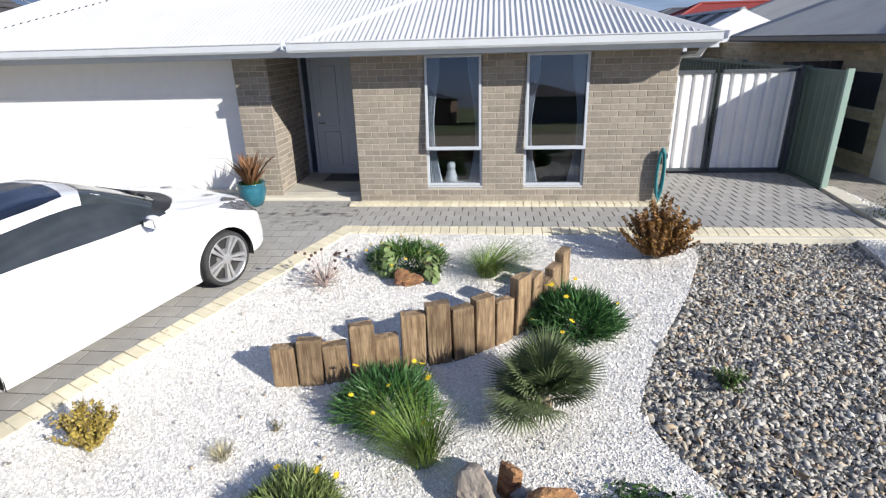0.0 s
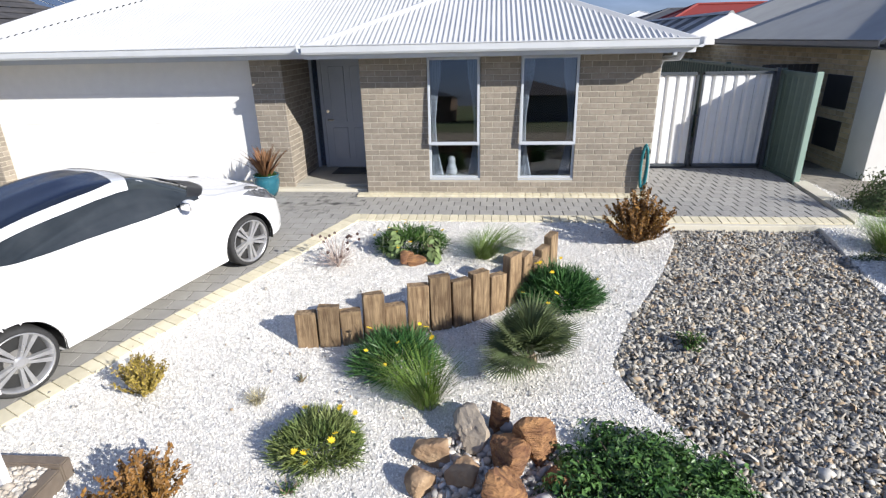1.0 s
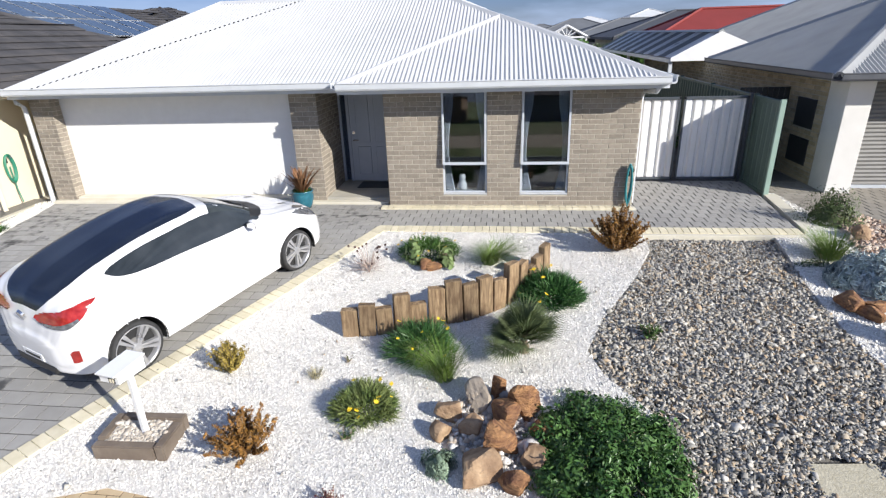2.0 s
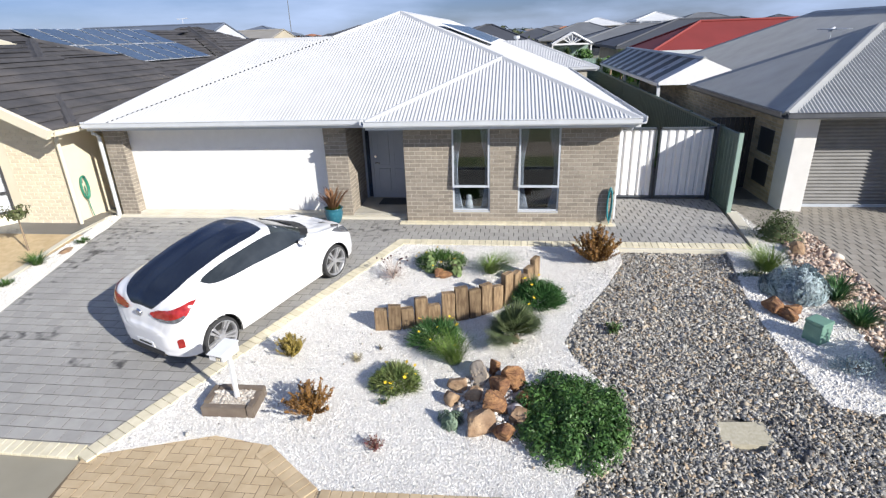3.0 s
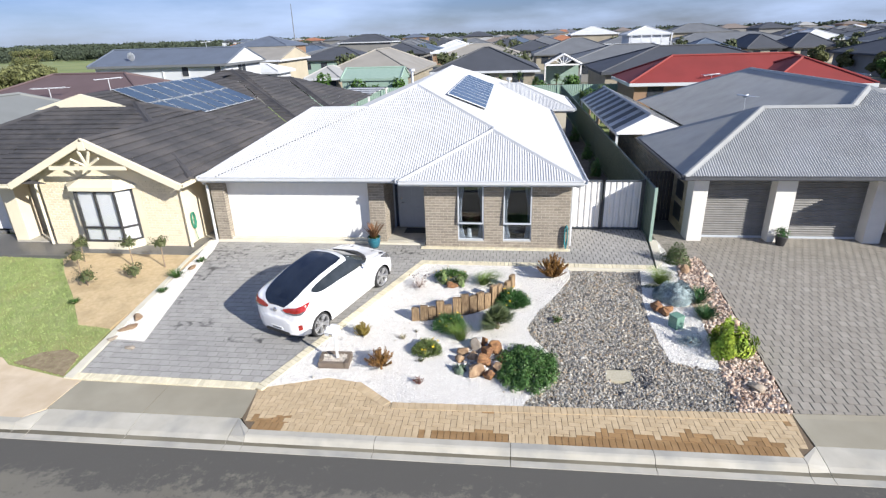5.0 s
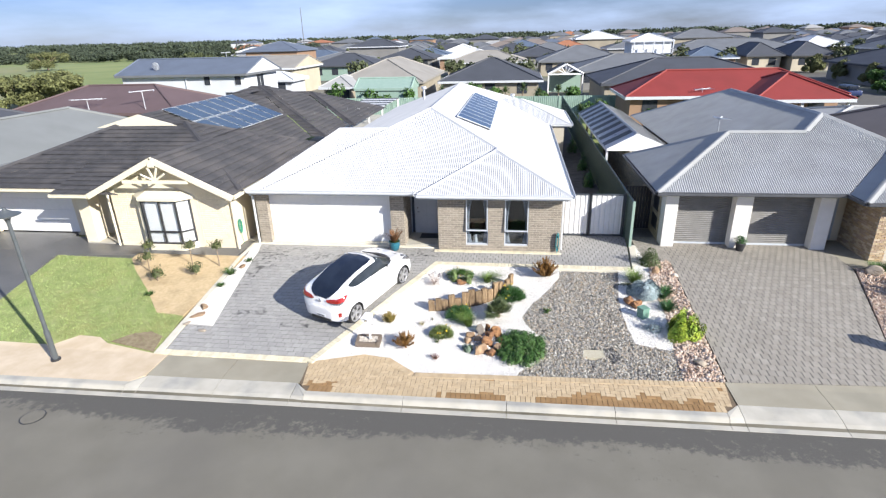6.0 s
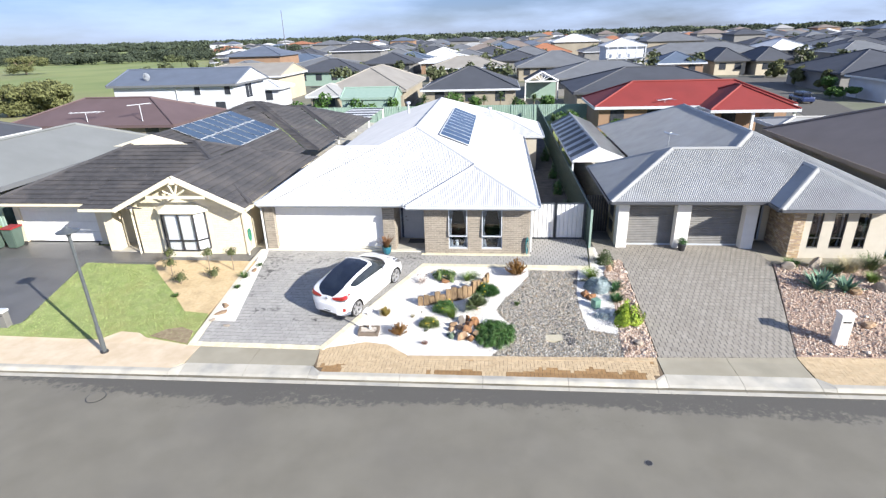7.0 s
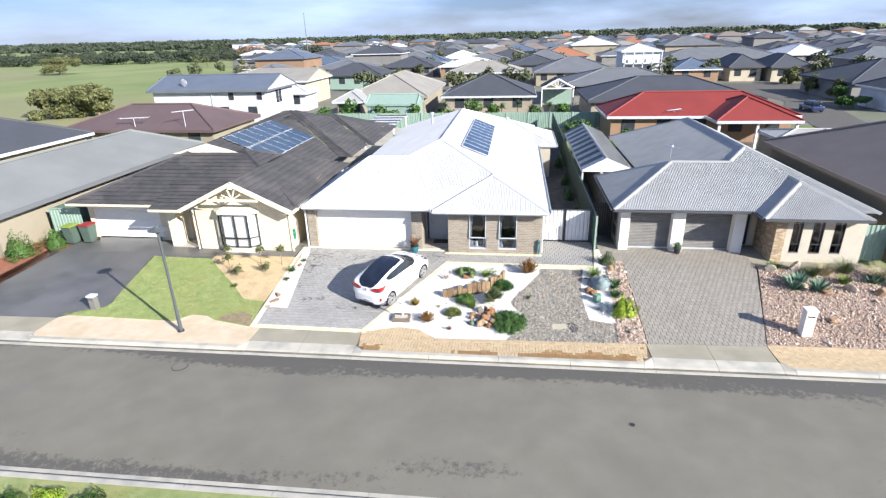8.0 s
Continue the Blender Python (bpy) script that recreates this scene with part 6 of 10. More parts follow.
head_dir = Vector((0.373, 0.928, 0.0))
fwd = Vector((head_dir.x, head_dir.y, 0.0832 * head_dir.y)).normalized()
left = Vector((0, 0, 1)).cross(fwd)
left = Vector((left.x, left.y, 0.0832 * left.y)).normalized()
up = fwd.cross(left).normalized()
left = up.cross(fwd)
centre = Vector((-6.5, -3.53, ground_z(-3.53) + 0.004))
build_car(Matrix(((fwd.x, left.x, up.x, centre.x), (fwd.y, left.y, up.y, centre.y), (fwd.z, left.z, up.z, centre.z), (0, 0, 0, 1))) @ Matrix.Scale(0.955, 4))

# ---- fences and gates ----
def ribbed_sheet(a, b, z0, z1, parent, material, name="sheet", rib=0.19, deep=0.035, fall=None):
    """A profiled steel fence sheet between two plan points."""
    a, b = Vector((*a, 0)), Vector((*b, 0))
    d = (b - a).normalized()
    n = Vector((-d.y, d.x, 0))
    L = (b - a).length
    us, u = [], 0.0
    while u < L:
        us += [(u, 0), (u + rib * 0.55, 0), (u + rib * 0.68, 1), (u + rib * 0.87, 1)]
        u += rib
    us = [p for p in us if p[0] < L] + [(L, 0)]
    bm = bmesh.new()
    cols = [[bm.verts.new(a + d * u + n * (deep * k) + Vector((0, 0, z))) for z in (z0, z1)] for u, k in us]
    for p, q in zip(cols, cols[1:]):
        bm.faces.new((p[0], q[0], q[1], p[1]))
    return part(name, bm, material, parent)


GATE_FRAME = surf("gate_frame_steel", (0.055, 0.065, 0.075), (0.075, 0.085, 0.095), scale=3, rough=0.45, bump=0.03)
gate = thing("side_gate", "cream steel double gate with dark slate posts", "gate")
for x0, x1 in ((0.08, 1.2), (1.26, 2.48)):
    leaf = settle(new("gate_leaf"), gate)
    ribbed_sheet((x0 + 0.04, 1.86), (x1 - 0.04, 1.86), 0.07, 1.7, leaf, FENCE_CREAM)
    for a in ((x0, 0.05, x1, 0.1), (x0, 1.68, x1, 1.73)):
        part("gate_rail", a_box(a[0], 1.83, a[1], a[2], 1.88, a[3], 0.004), GATE_FRAME, leaf)
    for x in (x0, x1 - 0.04):
        part("gate_stile", a_box(x, 1.83, 0.05, x + 0.04, 1.88, 1.73, 0.004), GATE_FRAME, leaf)
for x in (0.02, 2.49):
    part("gate_post", a_box(x, 1.82, -0.05, x + 0.06, 1.9, 1.78, 0.005), GATE_FRAME, gate)
part("gate_latch", a_box(1.2, 1.8, 0.97, 1.26, 1.83, 1.0, 0.005), BLACK, gate)

fence = thing("boundary_fence", "dark green steel boundary fence between the houses", "fence")
for y0, y1, zt in ((0.8, 1.86, 1.74), (1.9, 4.25, 1.74), (4.3, 6.65, 1.74), (6.7, 9.05, 1.74), (9.1, 13.8, 1.74), (13.85, 18.6, 1.74), (18.65, 26.0, 1.74), (26.05, 36.0, 1.74)):
    pan = settle(new("fence_panel"), fence)
    ribbed_sheet((2.62, y0 + 0.03), (2.62, y1 - 0.03), 0.03, zt - 0.04, pan, FENCE_GREEN, deep=0.008 if y0 < 1 else 0.035)
    part("top_rail", a_box(2.59, y0, zt - 0.06, 2.66, y1, zt, 0.004), FENCE_GREEN, pan)
    part("bottom_rail", a_box(2.59, y0, 0.0, 2.66, y1, 0.05, 0.004), FENCE_GREEN, pan)
    part("fence_post", a_box(2.58, y0 - 0.05, -0.1, 2.67, y0 + 0.0, zt + 0.03, 0.004), FENCE_PALE if y0 < 1 else FENCE_GREEN, pan)

pgate = thing("passage_gate", "dark brown slatted gate across the narrow side passage", "gate")
for k in range(9):
    part("slat", a_box(2.72 + 0.113 * k, 2.9, 0.02, 2.82 + 0.113 * k, 2.93, 1.78, 0.004), DARK_FRAME, pgate)
for z in (0.3, 1.5):
    part("gate_rail", a_box(2.7, 2.932, z, 3.73, 2.97, z + 0.08, 0.004), DARK_FRAME, pgate)

fb = thing("rear_fence", "pale green steel fence at the back of the yards", "fence")
for k in range(16):
    x0 = -24.0 + k * 2.4
    ribbed_sheet((x0 + 0.04, 37.0), (x0 + 2.36, 37.0), -0.1, 1.65, fb, FENCE_PALE)
    part("fence_post", a_box(x0 - 0.04, 36.95, -0.1, x0 + 0.04, 37.05, 1.7), FENCE_PALE, fb)
fl = thing("side_fence", "green steel fence and gate beside the cream house", "fence")
ribbed_sheet((-26.3, 0.5), (-24.45, 0.5), 0.0, 1.75, fl, FENCE_PALE)
part("top_rail", a_box(-26.3, 0.46, 1.72, -24.45, 0.54, 1.78), FENCE_PALE, fl)
f2 = thing("side_fence", "green steel fence along the west boundary", "fence")
ribbed_sheet((-26.3, 0.5), (-26.3, 20.0), 0.0, 1.7, f2, FENCE_GREEN)
f3 = thing("side_fence", "dark timber paling fence behind the grey-roofed house", "fence")
ribbed_sheet((15.2, -0.3), (15.2, 26.0), 0.0, 1.7, f3, surf("paling", (0.1, 0.075, 0.05), (0.14, 0.1, 0.07), scale=6, rough=0.9), rib=0.12, deep=0.015)
f4 = thing("side_fence", "green steel fence joining the grey-roofed house", "fence")
ribbed_sheet((14.05, 0.4), (15.2, 0.4), 0.0, 1.7, f4, FENCE_PALE)

# ---- retaining edge, planter and letterbox ----
edge = tagged(part("retaining_sleeper", a_box(-0.15, -1.42, -0.25, 2.34, -1.335, -0.01, 0.01), CREAM_CONCRETE, None), "cream concrete sleeper holding the paving above the grey stones", "retaining edge", kind="structure")
tagged(part("fence_plinth", drape([(2.34, -1.3), (2.6, -0.9), (2.82, 0.8), (2.6, 0.8)], 0.03), CREAM_CONCRETE, None), "cream concrete strip at the foot of the fence", "concrete strip", kind="structure")
tagged(part("drive_edging", drape([(-11.95, 0.2), (-11.85, 0.2), (-11.28, -6.95), (-11.5, -6.95)], 0.025), CREAM_CONCRETE, None), "cream concrete edging along the driveway", "edging", kind="structure")

pl = thing("planter_box", "low square planter of dark timber beams filled with pebbles", "planter")
PC = [(-5.93, -6.22), (-5.25, -6.2), (-5.27, -5.76), (-5.97, -5.78)]
for (ax, ay), (bx, by) in zip(PC, PC[1:] + PC[:1]):
    d = Vector((bx - ax, by - ay, 0)).normalized()
    n = Vector((-d.y, d.x, 0))
    bm = bmesh.new()
    zb = ground_z((ay + by) / 2)
    a, b = Vector((ax, ay, 0)), Vector((bx, by, 0))
    c = [a, b - d * 0.10, b - d * 0.10 + n * 0.09, a + n * 0.09]
    lo = [bm.verts.new((p.x, p.y, zb - 0.05)) for p in c]
    hi = [bm.verts.new((p.x, p.y, zb + 0.14)) for p in c]
    bm.faces.new(lo[::-1]), bm.faces.new(hi)
    for i in range(4):
        bm.faces.new((lo[i], lo[(i + 1) % 4], hi[(i + 1) % 4], hi[i]))
    bmesh.ops.bevel(bm, geom=bm.edges[:], offset=0.01, segments=2, affect="EDGES")
    part("beam", bm, BEAM, pl)
lb = thing("letterbox", "white metal letterbox on a square post in the planter", "letterbox", at=(-5.6, -5.98, ground_z(-5.98)))
part("post", a_box(0.045, -0.03, -0.05, 0.105, 0.03, 0.77, 0.005), WHITE_PAINT, lb)
bm = bmesh.new()
prof = [(-0.18, 0.765), (-0.18, 0.85), (-0.22, 0.855), (-0.22, 0.867), (0.19, 0.9), (0.19, 0.888), (0.16, 0.885), (0.16, 0.765)]
ends = [[bm.verts.new((x, y, z)) for y, z in prof] for x in (-0.15, 0.15)]
for i in range(len(prof)):
    bm.faces.new((ends[0][i], ends[0][(i + 1) % len(prof)], ends[1][(i + 1) % len(prof)], ends[1][i]))
bm.faces.new(ends[0][::-1]), bm.faces.new(ends[1])
part("box_body", bm, WHITE_PAINT, lb)
part("slot", a_box(-0.12, -0.184, 0.828, 0.12, -0.178, 0.842), BLACK, lb)
part("plate", a_box(0.0, -0.186, 0.772, 0.1, -0.179, 0.824), BLACK, lb)
part("plate_bar", a_box(0.015, -0.19, 0.778, 0.04, -0.185, 0.816), CREAM_TRIM, lb)
part("plate_bar", a_box(0.058, -0.19, 0.778, 0.085, -0.185, 0.816), CREAM_TRIM, lb)
lb.rotation_euler = (0, 0, radians(-12))
lb.scale = (0.7, 0.82, 0.97)

# ---- sleeper posts ----
POSTS = [(-4.08, -4.24, 0.34), (-3.88, -4.22, 0.40), (-3.68, -4.17, 0.33), (-3.49, -4.09, 0.46), (-3.30, -4.0, 0.30), (-3.09, -3.95, 0.48), (-2.88, -3.9, 0.55), (-2.69, -3.82, 0.47), (-2.52, -3.7, 0.50), (-2.36, -3.58, 0.40), (-2.2, -3.42, 0.54), (-2.06, -3.18, 0.43), (-1.94, -2.96, 0.26), (-1.84, -2.78, 0.32), (-1.72, -2.55, 0.38)]
post_rng = random.Random(4)
for i, (x, y, h) in enumerate(POSTS):
    nx, ny = POSTS[min(i + 1, len(POSTS) - 1)][:2]
    px, py = POSTS[max(i - 1, 0)][:2]
    a = math.atan2(ny - py, nx - px)
    w = math.hypot(nx - px, ny - py) / (2 if 0 < i < len(POSTS) - 1 else 1) - 0.012
    w = max(0.13, min(0.2, w))
    bm = a_box(-w / 2, -0.05, -0.1, w / 2, 0.05, h, 0.012)
    for v in bm.verts:
        if v.co.z > h - 0.05:
            v.co.z += post_rng.uniform(-0.006, 0.006) + v.co.x * post_rng.uniform(-0.08, 0.08)
    ob = tagged(part("sleeper_post", bm, SLEEPER, None), "upright weathered timber sleeper offcut in the white stones", "timber post", "curved row of timber posts")
    ob.matrix_world = Matrix.Translation((x, y, ground_z(y))) @ Matrix.Rotation(a, 4, "Z") @ Matrix.Rotation(radians(post_rng.uniform(-1.5, 1.5)), 4, "Y")


# ---- rocks ----
def rock(x, y, sx, sy, sz, material, label, seed, turn=0.0, sharp=0.35, sink=0.15, group="rocks of the garden"):
    """A weathered boulder: a sphere cut by random planes and roughened."""
    rng = random.Random(seed)
    bm = bmesh.new()
    bmesh.ops.create_icosphere(bm, subdivisions=4, radius=1)
    planes = [(Vector((rng.gauss(0, 1), rng.gauss(0, 1), rng.gauss(0, 0.8))).normalized(), rng.uniform(0.46, 0.82)) for _ in range(9)]
    for v in bm.verts:
        p = v.co.normalized()
        r = 1.0
        for n, d in planes:
            c = p.dot(n)
            if c > 1e-3:
                r = min(r, d / c)
        r += 0.05 * noise.noise(p * 2.2 + Vector((seed, 0, 0))) + 0.03 * noise.noise(Vector((p.x * 3, p.y * 3, p.z * 9 + p.x * 4)) + Vector((0, seed, 0))) + 0.015 * noise.noise(p * 14)
        v.co = Vector((p.x * r * sx, p.y * r * sy, p.z * r * sz)) * 1.06
    ob = tagged(part("rock", bm, material, None, smooth=False), label, "rock", group)
    ob.matrix_world = Matrix.Translation((x, y, ground_z(y) + sz * (0.75 - sink))) @ Matrix.Rotation(turn, 4, "Z")
    return ob


ROCKS = [(-2.79, -5.5, 0.14, 0.12, 0.11, "t"), (-2.53, -5.3, 0.19, 0.14, 0.16, "g"), (-2.33, -5.22, 0.1, 0.1, 0.21, "r"), (-2.08, -5.44, 0.14, 0.18, 0.23, "r"), (-2.56, -5.66, 0.13, 0.12, 0.11, "t"),
         (-2.28, -5.52, 0.17, 0.15, 0.17, "r"), (-2.3, -5.84, 0.23, 0.18, 0.2, "r"), (-2.83, -5.74, 0.12, 0.11, 0.1, "t"), (-2.5, -6.16, 0.26, 0.2, 0.15, "t"), (-2.18, -6.26, 0.18, 0.14, 0.12, "r"), (-2.02, -6.0, 0.17, 0.13, 0.11, "t"), (-1.93, -5.7, 0.13, 0.11, 0.1, "r")]
MORE_ROCKS = [(-3.42, -2.55, 0.17, 0.1, 0.09, "r"), (-3.3, -2.62, 0.13, 0.09, 0.08, "r"), (1.86, -3.4, 0.2, 0.15, 0.13, "r"), (2.08, -3.48, 0.16, 0.13, 0.11, "r"), (1.95, -3.6, 0.17, 0.12, 0.1, "r"), (3.02, -1.45, 0.14, 0.13, 0.14, "t"), (3.1, -6.2, 0.17, 0.13, 0.1, "g"),
         (-11.28, -5.04, 0.24, 0.16, 0.05, "t"), (-11.31, -4.6, 0.24, 0.17, 0.06, "t"), (-11.37, -5.5, 0.15, 0.12, 0.04, "g"), (-10.72, -5.82, 0.15, 0.09, 0.04, "g"), (-11.33, -1.9, 0.18, 0.12, 0.05, "t")]
for i, (x, y, a, b, c, k) in enumerate(ROCKS + MORE_ROCKS):
    rock(x, y, a, b, c, {"t": TAN_ROCK, "g": GREY_ROCK, "r": RUST_ROCK}[k], {"t": "rounded tan boulder half sunk in gravel", "g": "grey-brown angular garden boulder", "r": "rust-brown split sandstone boulder"}[k], i + 3, turn=i * 1.7, group="boulders of the front garden" if i < 20 else "stones beside the driveway")
NR_ROCKS = [(10.6, -2.6, 0.3, 0.2, 0.2), (11.3, -2.9, 0.25, 0.2, 0.16), (12.3, -2.6, 0.3, 0.22, 0.2), (13.4, -2.9, 0.3, 0.2, 0.18), (11.0, -0.9, 0.3, 0.25, 0.25), (14.4, -2.2, 0.35, 0.25, 0.25), (9.9, -1.1, 0.25, 0.2, 0.18), (10.6, -4.9, 0.25, 0.2, 0.1)]
for i, (x, y, a, b, c) in enumerate(NR_ROCKS):
    rock(x, y, a, b, c, TAN_ROCK if i % 2 else GREY_ROCK, "tan boulder in the neighbour's stone garden", 60 + i, turn=i, group="boulders of the stone garden")
tagged(part("drain_cover", drape([(0.22, -6.17), (0.8, -6.14), (0.78, -5.8), (0.24, -5.84)], 0.0, skirt=0.1), DRAIN_STONE, None), "small patterned concrete slab among the grey stones", "concrete slab")

# ---- fixtures ----
def hose(x, y, z, r, material, label, face=(0, -1)):
    """A coiled garden hose on a wall hook."""
    h = thing("garden_hose", label, "garden hose", at=(x, y, z))
    rng = random.Random(int(x * 10))
    fx, fy = face
    for k in range(7 if face[0] == 0 else 5):
        rr, dz = r * (rng.uniform(0.8, 1.05) if fx == 0 else rng.uniform(0.93, 1.03)), rng.uniform(-0.03, 0.02)
        n = 28
        pts = []
        for i in range(n + 1):
            a = 2 * math.pi * i / n
            s = math.sin(a) * rr * (0.2 if fx == 0 else 0.55)
            w = math.cos(a) * rr * 1.45 - rr * 0.6 + dz
            off = 0.03 + 0.012 * k
            pts.append((s * abs(fy) + off * fx, s * abs(fx) + off * fy, w))
        part("coil", tube(bmesh.new(), pts, 0.011, 6, caps=False), material, h)
    part("tail", tube(bmesh.new(), [(0.05 * abs(fy) + 0.05 * fx, 0.05 * fy, -0.1), (0.03 * abs(fy) + 0.06 * fx, 0.09 * fy, -z + 0.3), (0.0 + 0.1 * fx, 0.1 * fy, -z + 0.05)], 0.011, 6), material, h)
    part("hook", a_box(-0.02, -0.02, -0.03, 0.02, 0.02, 0.06, 0.005), BLACK, h)
    part("tap", tube(bmesh.new(), [(0.06 * abs(fy), 0.06 * abs(fx), 0.12), (0.06 * abs(fy) + 0.08 * fx, 0.06 * abs(fx) + 0.08 * fy, 0.12), (0.06 * abs(fy) + 0.08 * fx, 0.06 * abs(fx) + 0.08 * fy, 0.06)], 0.014, 6), CHROME, h)
    return h


hose(-0.1, -0.02, 0.62, 0.24, HOSE_TEAL, "teal garden hose coiled on the brick corner")
hose(-12.38, 0.12, 0.9, 0.19, HOSE_GREEN, "green garden hose coiled on the cream wall", face=(1, 0))

PILLAR_GREEN = surf("utility_green", (0.13, 0.25, 0.19), (0.16, 0.29, 0.22), scale=6, rough=0.55, bump=0.05)
box_g = thing("utility_pillar", "squat green plastic utility pillar among shrubs", "utility box", at=(2.12, -4.12, ground_z(-4.12)))
part("body", a_box(-0.17, -0.17, -0.05, 0.17, 0.17, 0.33, 0.02), PILLAR_GREEN, box_g)
part("lid", a_box(-0.18, -0.18, 0.33, 0.18, 0.18, 0.39, 0.02), PILLAR_GREEN, box_g)
box_g.rotation_euler = (0, 0, radians(32))
box_g.scale = (0.72, 0.72, 0.8)

LAMP_GREY = surf("lamp_paint", (0.07, 0.08, 0.085), (0.095, 0.105, 0.11), scale=6, rough=0.4, bump=0.02)
lamp = thing("street_lamp", "dark slim street lamp post with flat round head", "street lamp", at=(-14.05, -7.5, -0.48))
part("pole", tube(bmesh.new(), [(0, 0, 0), (0, 0, 0.9), (0, 0, 0.92), (0, 0, 4.0)], [0.075, 0.07, 0.055, 0.045], 14), LAMP_GREY, lamp)
part("base_plate", tube(bmesh.new(), [(0, 0, -0.01), (0, 0, 0.04)], 0.12, 16), DARK_FRAME, lamp)
part("neck", tube(bmesh.new(), [(0, 0, 4.0), (0, 0, 4.1)], [0.05, 0.08], 14), LAMP_GREY, lamp)
part("head", tube(bmesh.new(), [(0, 0, 4.16), (0, 0, 4.175), (0, 0, 4.19), (0, 0, 4.25), (0, 0, 4.3)], [0.29, 0.32, 0.3, 0.14, 0.07], 24), LAMP_GREY, lamp)
part("cap", tube(bmesh.new(), [(0, 0, 4.29), (0, 0, 4.36)], [0.06, 0.02], 12), LAMP_GREY, lamp)
part("lens", tube(bmesh.new(), [(0, 0, 4.1), (0, 0, 4.165)], [0.1, 0.14], 20), WHITE_PAINT, lamp)

mb = thing("letter_pillar", "white rendered letterbox pillar with a dark slot", "letterbox", at=(9.2, -5.85, ground_z(-5.85)))
part("pillar", a_box(-0.18, -0.16, -0.05, 0.18, 0.16, 1.0, 0.02), WHITE_RENDER, mb)
part("cap", a_box(-0.21, -0.19, 1.0, 0.21, 0.19, 1.06, 0.012), WHITE_RENDER, mb)
part("slot", a_box(-0.12, -0.168, 0.78, 0.12, -0.158, 0.83), BLACK, mb)
part("plate_bar", a_box(-0.1, -0.166, 0.55, 0.1, -0.159, 0.65), FASCIA, mb)
gb = thing("letter_pillar", "grey metal letterbox at the edge of the lawn", "letterbox", at=(-18.75, -6.2, ground_z(-6.2)))
part("pillar", a_box(-0.14, -0.12, -0.05, 0.14, 0.12, 0.58, 0.015), ROLLER_GREY, gb)
part("hood", a_box(-0.17, -0.16, 0.58, 0.17, 0.14, 0.66, 0.015), FASCIA, gb)
part("slot", a_box(-0.1, -0.126, 0.46, 0.1, -0.118, 0.49), BLACK, gb)


def wheelie_bin(x, y, lid):
    b = thing("wheelie_bin", "dark green wheelie bin with %s lid by the fence" % ("lime" if lid[1] > 0.2 else "red"), "bin", "wheelie bins", at=(x, y, 0))
    bm = bmesh.new()
    lo = [bm.verts.new(p) for p in ((-0.22, -0.24, 0.05), (0.22, -0.24, 0.05), (0.22, 0.24, 0.05), (-0.22, 0.24, 0.05))]
    hi = [bm.verts.new(p) for p in ((-0.28, -0.32, 0.98), (0.28, -0.32, 0.98), (0.28, 0.32, 0.98), (-0.28, 0.32, 0.98))]
    bm.faces.new(lo[::-1]), bm.faces.new(hi)
    for i in range(4):
        bm.faces.new((lo[i], lo[(i + 1) % 4], hi[(i + 1) % 4], hi[i]))
    bmesh.ops.bevel(bm, geom=bm.edges[:], offset=0.03, segments=2, affect="EDGES")
    part("body", bm, FENCE_GREEN, b)
    part("lid", a_box(-0.3, -0.34, 0.98, 0.3, 0.34, 1.05, 0.025), surf("bin_lid", lid, lid, rough=0.5, bump=0), b)
    for s in (-1, 1):
        part("wheel", tube(bmesh.new(), [(s * 0.2, 0.28, 0.1), (s * 0.26, 0.28, 0.1)], 0.1, 16), BLACK, b)
    part("handle", tube(bmesh.new(), [(-0.24, 0.37, 0.95), (0.24, 0.37, 0.95)], 0.015, 8), BLACK, b)


wheelie_bin(-24.75, -0.1, (0.24, 0.32, 0.05))
wheelie_bin(-23.95, 0.15, (0.3, 0.03, 0.03))
mh = thing("manhole_cover", "round iron manhole cover set in the road", "manhole cover", at=(-12.79, -9.64, ROAD_Z + 0.04))
part("ring", tube(bmesh.new(), [(0, 0, -0.05), (0, 0, 0.01)], 0.27, 32), DARK_FRAME, mh)
part("lid", tube(bmesh.new(), [(0, 0, 0.0), (0, 0, 0.016)], 0.245, 32), ASPHALT, mh)
vl = thing("valve_cover", "small dark iron valve cover in the road", "valve cover", at=(2.21, -11.19, ROAD_Z + 0.072))
part("ring", tube(bmesh.new(), [(0, 0, -0.05), (0, 0, 0.008)], 0.095, 20), ROLLER_GREY, vl)
part("lid", tube(bmesh.new(), [(0, 0, 0.0), (0, 0, 0.012)], 0.08, 20), DARK_FRAME, vl)

# ---- plants ----
def leaf_mat(name, a, b, rough=0.55):
    m = surf(name, a, b, scale=4, rough=rough, bump=0.05, vary="island", amount=0.35, spec=0.3)
    return m


GREEN = leaf_mat("green_leaf", (0.04, 0.095, 0.018), (0.075, 0.15, 0.03))
DEEP_GREEN = leaf_mat("deep_green_leaf", (0.025, 0.08, 0.022), (0.075, 0.165, 0.05), rough=0.42)
GRASS_GREEN = leaf_mat("grass_blade", (0.1, 0.17, 0.03), (0.16, 0.23, 0.05))
OLIVE = leaf_mat("olive_leaf", (0.06, 0.09, 0.03), (0.1, 0.13, 0.05))
PALM_GREEN = leaf_mat("fan_leaf", (0.085, 0.12, 0.05), (0.17, 0.2, 0.095))
BRONZE = leaf_mat("bronze_leaf", (0.16, 0.075, 0.02), (0.27, 0.14, 0.035))
GOLD = leaf_mat("golden_leaf", (0.23, 0.17, 0.03), (0.4, 0.31, 0.08))
SAGE = leaf_mat("sage_leaf", (0.08, 0.13, 0.035), (0.2, 0.23, 0.08))
